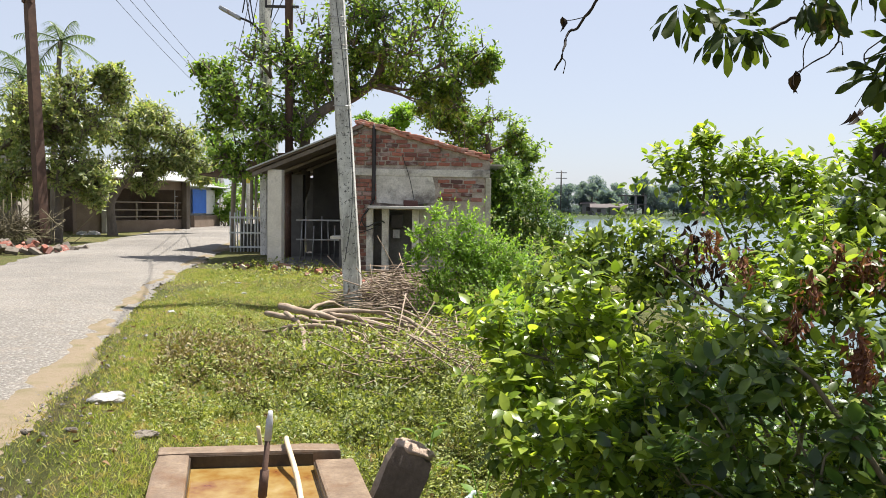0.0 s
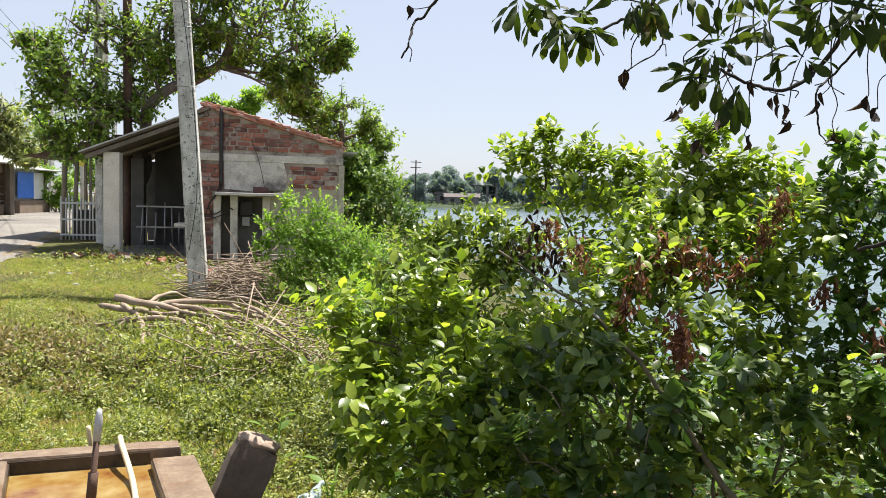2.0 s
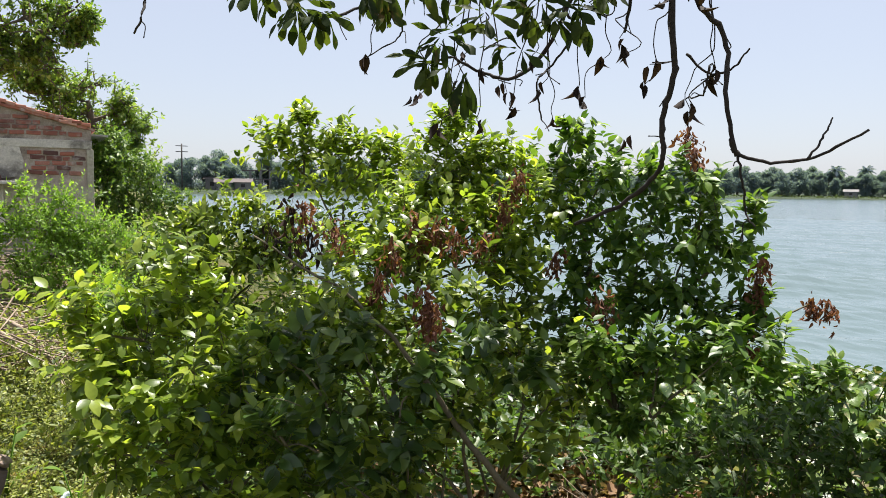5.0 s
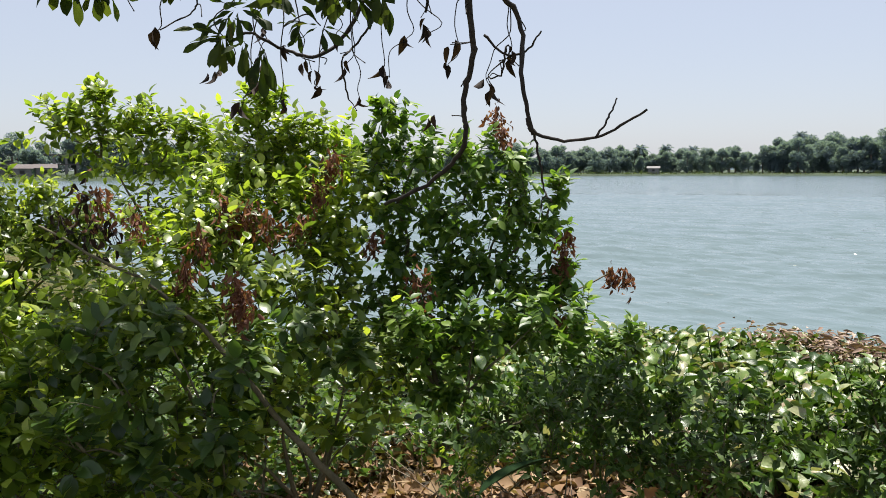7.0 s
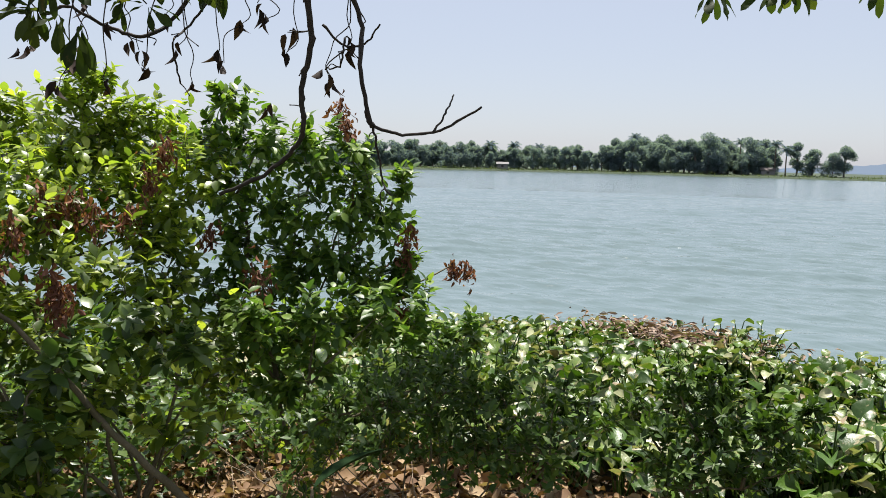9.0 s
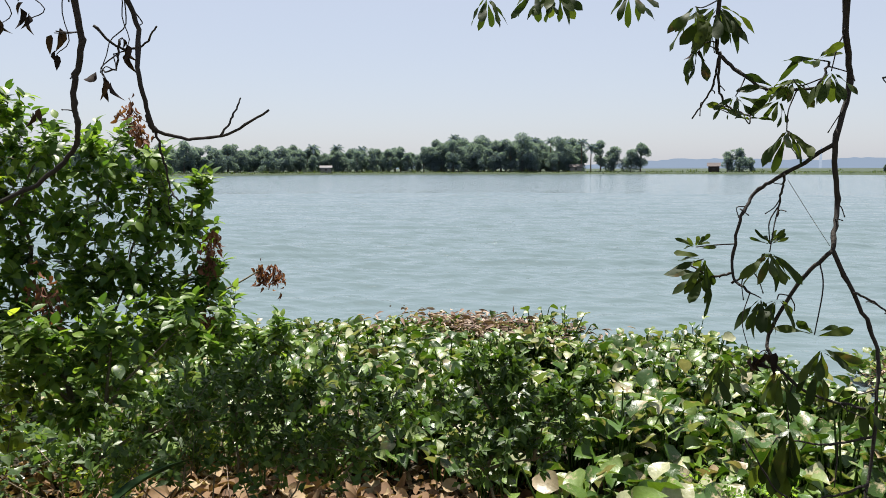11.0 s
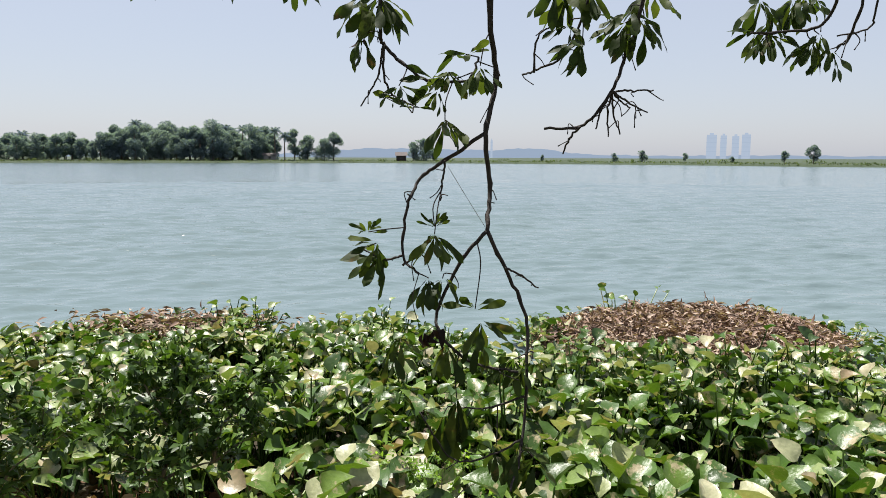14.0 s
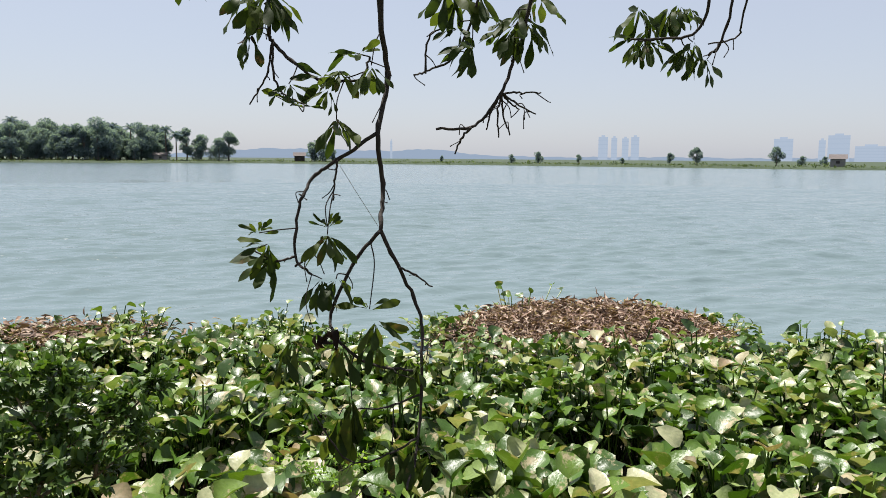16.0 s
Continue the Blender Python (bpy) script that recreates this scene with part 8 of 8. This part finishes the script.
# ---- brushwood heap round the pole ----
heap = root("brushwood_heap", (-1.3, 9.0, 0.55), "heap of cut branches and twigs round the utility pole", "brushwood")
LOGS = (((-2.43, 7.97, 0.72), (-1.9, 7.36, 0.76), (-1.27, 7.03, 0.66), 0.05), ((-2.1, 7.2, 0.92), (-1.78, 7.15, 0.85), (-1.4, 7.22, 0.74), 0.055), ((-2.08, 7.32, 0.82), (-1.86, 7.05, 0.76), (-1.71, 6.73, 0.6), 0.04), ((-1.96, 7.0, 0.72), (-1.56, 6.88, 0.77), (-1.11, 6.48, 0.64), 0.042),
        ((-2.61, 7.47, 0.56), (-2.29, 7.42, 0.62), (-1.94, 7.26, 0.7), 0.026), ((-1.63, 7.33, 0.84), (-1.24, 7.08, 0.8), (-0.79, 6.91, 0.7), 0.04), ((-1.78, 7.28, 0.82), (-1.2, 7.37, 0.84), (-0.69, 7.04, 0.74), 0.044), ((-1.82, 6.92, 0.7), (-1.69, 6.39, 0.62), (-1.55, 5.83, 0.52), 0.034))
STICKS = (((-2.17, 6.47, 0.56), (-2.06, 6.3, 0.6), (-1.94, 6.36, 0.55), 0.03), ((-0.96, 6.15, 0.7), (-0.83, 5.99, 0.67), (-0.6, 5.75, 0.6), 0.026), ((-0.77, 6.58, 0.78), (-0.61, 6.27, 0.73), (-0.39, 5.83, 0.6), 0.026), ((-0.72, 6.45, 0.75), (-0.51, 6.13, 0.68), (-0.3, 6.0, 0.6), 0.022),
          ((-0.52, 6.65, 0.74), (-0.44, 6.39, 0.68), (-0.34, 6.02, 0.6), 0.024), ((-0.86, 7.2, 0.82), (-0.5, 6.5, 0.75), (-0.25, 5.58, 0.55), 0.028), ((-1.9, 7.61, 0.8), (-1.77, 8.21, 0.82), (-1.6, 8.6, 0.72), 0.034), ((-1.15, 7.98, 0.8), (-0.9, 7.76, 0.82), (-0.5, 7.4, 0.7), 0.026))
for a, mid_p, b, r in LOGS + STICKS + tuple(((a[0] + 0.12, a[1] - 0.2, a[2] - 0.04), (m[0] + 0.1, m[1] - 0.14, m[2] - 0.05), (b[0] + 0.2, b[1] - 0.1, b[2] - 0.03), r * 0.62) for a, m, b, r in LOGS[3:7] + STICKS[1:6]):
    p = curve_pts([a, mid_p, b], 4)
    p = p + np.sin(np.linspace(0, 1, len(p))[:, None] * np.array([5.1, 4.3, 6.2]) + RNG.uniform(0, 6, 3)) * 0.009
    p[1:-1] += RNG.normal(0, 0.006, (len(p) - 2, 3))
    so = Soup()
    so.tube(p, np.linspace(r, r * 0.6, len(p)) * 0.7 * (1 + 0.13 * RNG.normal(size=len(p))), 8)
    e = p[-1] - p[-3]
    q = p[4] + RNG.normal(0, 0.1, 3) + e * 1.2
    so.tube(limb_line(p[4], q, 0.05, 4), [r * 0.4, r * 0.3, r * 0.25, r * 0.2], 6)
    so.tube(limb_line(p[6], p[6] + e * 1.5 + RNG.normal(0, 0.12, 3), 0.08, 4), [r * 0.35, r * 0.28, r * 0.2, r * 0.12], 6)
    part("cut_branch", so.mesh("cut_branch", WOOD_DRY), heap, "bare dry branch")
so = Soup()
for k in range(420):
    c = np.array([RNG.normal(-1.05, 0.42), RNG.normal(9.95, 0.4), 0.58])
    h = 0.55 * math.exp(-((c[0] + 1.05) / 0.6) ** 2 - ((c[1] - 9.95) / 0.6) ** 2)
    c[2] += RNG.uniform(0, 1) * h
    d = np.array([RNG.normal(), RNG.normal(), RNG.normal(0, 0.16)])
    d = d / np.linalg.norm(d) * RNG.uniform(0.25, 0.7)
    so.tube([c - d, c + RNG.normal(0, 0.03, 3), c + d], [0.007, 0.006, 0.003], 4)
for k in range(150):
    c = np.array([RNG.uniform(-1.3, -0.15), RNG.uniform(5.5, 7.8), 0.52 + RNG.uniform(0, 0.2)])
    d = np.array([RNG.normal(0.6, 0.6), RNG.normal(-0.6, 0.6), RNG.normal(0, 0.2)])
    d = d / np.linalg.norm(d) * RNG.uniform(0.2, 0.6)
    so.tube([c - d, c + RNG.normal(0, 0.03, 3), c + d], [0.007, 0.006, 0.003], 4)
part("twig_mass", so.mesh("twig_mass", WOOD_DRY), heap, kind="stuff")
n = 5000
p = np.stack([RNG.uniform(-2.0, -0.1, n), RNG.uniform(5.4, 7.8, n), RNG.uniform(0.48, 0.8, n)], 1)
so = Soup()
strew(so, OVATE_LIGHT, p, frames(unit(RNG.normal(size=(n, 3))), unit(UP + RNG.normal(0, 0.7, (n, 3)))), RNG.uniform(0.03, 0.06, n))
part("withered_leaves", so.mesh("withered_leaves", LEAF_WEED), heap, "wilting leaves on the cut branches", kind="stuff")

# big-leaved plant close by
taro = root("broad_leaved_plant", (1.45, 1.1, 0.2), "large dark leaf of a plant close to the bank path", "plant")
big = leaf_shape(0.34, 8, 0.16, 0.25)
leaf_at, leaf_tip = np.array([1.38, 1.16, 0.9]), np.array([1.68, 1.13, 1.03])
so = Soup()
strew(so, big, leaf_at[None], frames(unit(leaf_tip - leaf_at)[None], np.array([[-0.55, 0.5, 0.9]])), np.array([0.33]))
part("leaf", so.mesh("leaf", leaf_mat("dull_dark_leaf", (0.012, 0.028, 0.01), (0.016, 0.034, 0.012), (0.022, 0.04, 0.014), 0.85, 0.06, 0.05)), taro)
so = Soup()
so.tube(curve_pts([(1.45, 1.1, 0.15), (1.36, 1.14, 0.6), leaf_at], 5), np.linspace(0.012, 0.006, 11), 6)
part("stalk", so.mesh("stalk", STEM), taro)

# young broad-leaved sprouts beside the broken post
for sx, sy, k, s in ((-0.52, 3.95, 6, 0.12), (-0.2, 3.55, 5, 0.11)):
    ob = root("leafy_sprout", (sx, sy, float(land_z(sx, sy))), "young broad-leaved sprout in the grass", "weed", "sprouts by the post")
    b = np.array([sx, sy, float(land_z(sx, sy)) - 0.01])
    for i in range(k):
        a = i * 2.4
        h = np.array([math.cos(a), math.sin(a), 0.0])
        tip = b + h * 0.06 + UP * (0.12 + 0.05 * i)
        so = Soup()
        so.tube([b, (b + tip) / 2 - h * 0.01, tip], 0.004, 5)
        strew(so, OVATE, tip[None], frames(unit(h + UP * 0.7)[None], unit(UP - h * 0.5)[None]), np.array([s * RNG.uniform(0.7, 1.0)]))
        part("leaf", so.mesh("leaf", LEAF_FEATHER), ob)

# ---- sheds across the lane ----


def local(x, y, deg):
    return pose(x, y, 0, 0, 0, deg)


A = local(-13.65, 29.2, 70)       # along the front, away from the bank
shed = root("roadside_shed", (-13, 31, 0.72), "mud-walled shed with a barred open front and tin roof", "shed")
bx = lambda nm, lo, hi, mat, lab="", par=None, b=0.01, r=0.0: part(nm, worn_box(nm, lo, hi, mat, b, r, 1 if r else 0, A), par or shed, lab)
bx("back_wall", (-1.5, 2.4, 0.6), (4.6, 2.55, 3.0), MUDWALL)
bx("plinth", (-0.1, 0.0, 0.6), (4.4, 0.25, 1.2), MUDWALL, "mud plaster plinth")
bx("side_wall", (-1.6, 0.05, 0.6), (-0.1, 0.25, 2.9), MUDWALL)
bx("end_wall", (4.4, 0.0, 0.6), (4.55, 2.5, 3.0), MUDWALL)
bx("lintel", (-0.1, 0.02, 2.5), (4.4, 0.2, 3.0), MUDWALL)
bx("pillar", (-0.45, -0.25, 0.6), (0.0, 0.0, 2.25), CONCRETE, "square concrete pillar", b=0.02, r=0.01)
bx("post", (4.2, -0.3, 0.6), (4.45, -0.02, 3.05), BARK, b=0.03)
for z in (1.32, 1.6, 1.92):
    bx("rail", (0.0, 0.05, z), (4.4, 0.09, z + 0.05), BAMBOO)
for k in range(4):
    bx("bar", (0.3 + k * 1.25, 0.1, 1.2), (0.38 + k * 1.25, 0.15, 1.98), BAMBOO)
rf = slab("roof", [(-0.75, 2.85), (2.8, 3.75), (2.8, 3.8), (-0.77, 2.9)], -1.9, 5.0, TIN, axis=0)
rf.transform(A)
part("roof", rf, shed, "corrugated tin roof")
rub = root("sand_heap", (-12.2, 31, 0.7), "small heap of sand and rubble before the shed", "heap")
bm = bmesh.new()
bmesh.ops.create_icosphere(bm, subdivisions=4, radius=1)
for v in bm.verts:
    v.co = Vector((v.co.x * 1.0, v.co.y * 0.4, max(v.co.z, -0.2) * 0.14 + 0.7)) + Vector(noise.noise_vector(v.co * 6)) * 0.07
bm.transform(local(-12.0, 30.9, 70))
part("pile", bm_mesh("pile", bm, SHOULDER, True), rub)

B = local(-12.55, 34.2, 84)
kiosk = root("roadside_kiosk", (-12.4, 36, 0.72), "small whitewashed kiosk with a blue tarpaulin and tin roof", "kiosk")
bk = lambda nm, lo, hi, mat, lab="", b=0.01: part(nm, worn_box(nm, lo, hi, mat, b, 0, 0, B), kiosk, lab)
bk("base_wall", (0.9, -0.2, 0.6), (3.9, 0.0, 1.35), MUDWALL)
bk("wall", (0.2, 0.05, 0.6), (3.9, 0.2, 2.7), WHITE_PAINT)
bk("end_wall", (3.7, 0.2, 0.6), (3.9, 2.5, 2.7), WHITE_PAINT)
bk("tarpaulin", (0.9, -0.14, 1.45), (2.4, -0.1, 2.6), BLUE, "bright blue tarpaulin")
bk("panel", (2.45, -0.1, 1.4), (3.5, -0.06, 2.6), WHITE_PAINT, "pale blue-white panel")
rf = slab("roof", [(-0.6, 2.7), (2.8, 3.4), (2.8, 3.44), (-0.62, 2.74)], -0.4, 4.3, TIN, axis=0)
rf.transform(B)
part("roof", rf, kiosk, "pale tin roof")
for k in range(4):
    bk("lattice_bar", (-0.9 + k * 0.28, -0.1, 0.8), (-0.85 + k * 0.28, -0.06, 2.5), WHITE_PAINT)
for z in (1.0, 1.4, 1.8, 2.2, 2.5):
    bk("lattice_rail", (-0.95, -0.14, z), (0.0, -0.1, z + 0.05), WHITE_PAINT)
# bamboo fence and gate beyond
fence = root("bamboo_fence", (-11.6, 40, 0.7), "grey bamboo fence and gate along the lane", "fence")
for k in range(16):
    x, y = -12.2 + k * 0.17, 39.2 + k * 0.12
    so = Soup()
    so.tube([(x, y, 0.6), (x + RNG.uniform(-0.05, 0.05), y, 2.0 + RNG.uniform(-0.2, 0.4))], 0.045, 5)
    part("stake", so.mesh("stake", BAMBOO), fence)
for z in (1.1, 1.7):
    so = Soup()
    so.tube([(-12.3, 39.1, z), (-9.6, 41.0, z + 0.05)], 0.03, 5)
    part("rail", so.mesh("rail", BAMBOO), fence)
sign = root("yellow_sign", (-9.9, 36, 0.7), "small yellow board on a concrete post", "sign")
so = Soup()
so.tube([(-9.95, 36, 0.6), (-9.95, 36, 5.2)], 0.1, 6)
part("post", so.mesh("post", POLE_CONC), sign)
part("board", worn_box("board", (-10.1, 35.85, 2.95), (-9.75, 35.89, 3.4), YELLOW, 0.01), sign)
# fence of torn sheets and sticks behind the rusty pole
scr = root("patchwork_fence", (-14.5, 22.5, 0.7), "patchwork fence of sticks and pale torn sheets", "fence")
for k in range(15):
    x, y = -17.5 + k * 0.36, 22.2 + 0.1 * (k % 3)
    so = Soup()
    so.tube([(x, y, 0.6), (x + RNG.uniform(-0.15, 0.15), y, 2.0 + RNG.uniform(-0.3, 0.5))], 0.035, 5)
    part("stick", so.mesh("stick", BAMBOO), scr)
for k, (x, w, z0, z1) in enumerate(((-17.4, 1.2, 1.2, 2.3), (-16.1, 0.9, 1.0, 2.2), (-15.1, 0.8, 0.9, 1.9))):
    me = worn_box("sheet", (x, 22.12, z0), (x + w, 22.15, z1), TIN, 0.004, 0.03, 3)
    part("sheet", me, scr, "pale rusty sheet")
heap2 = root("rubble_heap", (-10.6, 17.3, 0.7), "heap of broken bricks and dry sticks beside the lane", "rubble")
for k in range(60):
    x, y = RNG.normal(-10.6, 0.7), RNG.normal(17.3, 0.7)
    me = worn_box("brick_piece", (-0.1, -0.06, -0.04), (0.1, 0.06, 0.04), BRICK if k % 3 == 0 else STONE, 0.012, 0.012, 1)
    ob = part("brick_piece", me, heap2)
    ob.matrix_basis = pose(x, y, 0.76 + 0.18 * math.exp(-((x + 10.8) / 0.8) ** 2) * RNG.random(), RNG.uniform(0, 60), RNG.uniform(0, 60), RNG.uniform(0, 360)) @ Matrix.Diagonal((1.3, 1.3, 1.3, 1))
so = Soup()
for k in range(260):
    c = np.array([RNG.normal(-12.6, 0.7), RNG.normal(20.0, 0.5), 0.75 + RNG.random() * 0.8])
    d = unit(RNG.normal(size=3) * [1, 1, 0.8]) * RNG.uniform(0.3, 0.9)
    so.tube([c - d, c + RNG.normal(0, 0.05, 3), c + d], [0.012, 0.01, 0.004], 4)
part("stick_tangle", so.mesh("stick_tangle", STEM), heap2, kind="stuff")
lay(crumple("sack", (-13.4, 27.2), 0.3, WHITE_PLASTIC, "white sacks lying by the tree", "sack", 0.9, 2.0, "sacks by the tree"))
lay(crumple("sack", (-13.7, 27.0), 0.26, WHITE_PLASTIC, "white sacks lying by the tree", "sack", 0.8, 5.0, "sacks by the tree"))
house = root("grey_house", (-20, 27, 0.7), "grey cement house half hidden behind the trees", "house")
part("wall", worn_box("wall", (-22.5, 26, 0.5), (-17.2, 30, 4.2), PLASTER, 0.02), house)
part("roof", worn_box("roof", (-22.8, 25.6, 4.2), (-16.9, 30.2, 4.4), CONCRETE, 0.02), house)
part("window", worn_box("window", (-18.6, 25.95, 2.2), (-17.7, 26.02, 3.4), DARK_STEEL, 0.01), house)

# loose stones along the crumbling road edge
n = 700
y = 2.2 + 14 * RNG.random(n) ** 1.6
x = road_edge(y) + RNG.normal(0.05, 0.22, n)
p = np.stack([x, y, np.maximum(land_z(x + 0.2, y), ROAD_Z - 0.03) + 0.008], 1)
ico = (np.array([(0, 0, 0.7), (0.9, 0, 0), (0.28, 0.85, 0.1), (-0.73, 0.53, -0.05), (-0.7, -0.5, 0.1), (0.3, -0.9, 0), (0, 0, -0.5)]), np.array([(0, 1, 2), (0, 2, 3), (0, 3, 4), (0, 4, 5), (0, 5, 1), (6, 2, 1), (6, 3, 2), (6, 4, 3), (6, 5, 4), (6, 1, 5)]))
so = Soup()
strew(so, ico, p, frames(unit(RNG.normal(size=(n, 3)) * [1, 1, 0.2]), np.tile(UP, (n, 1))), RNG.uniform(0.005, 0.016, n) * (1 + (RNG.random(n) > 0.97) * 1.2))
thing("loose_stones", so.mesh("loose_stones", ROAD, False), "loose stones along the crumbling road edge", "stones", kind="stuff")
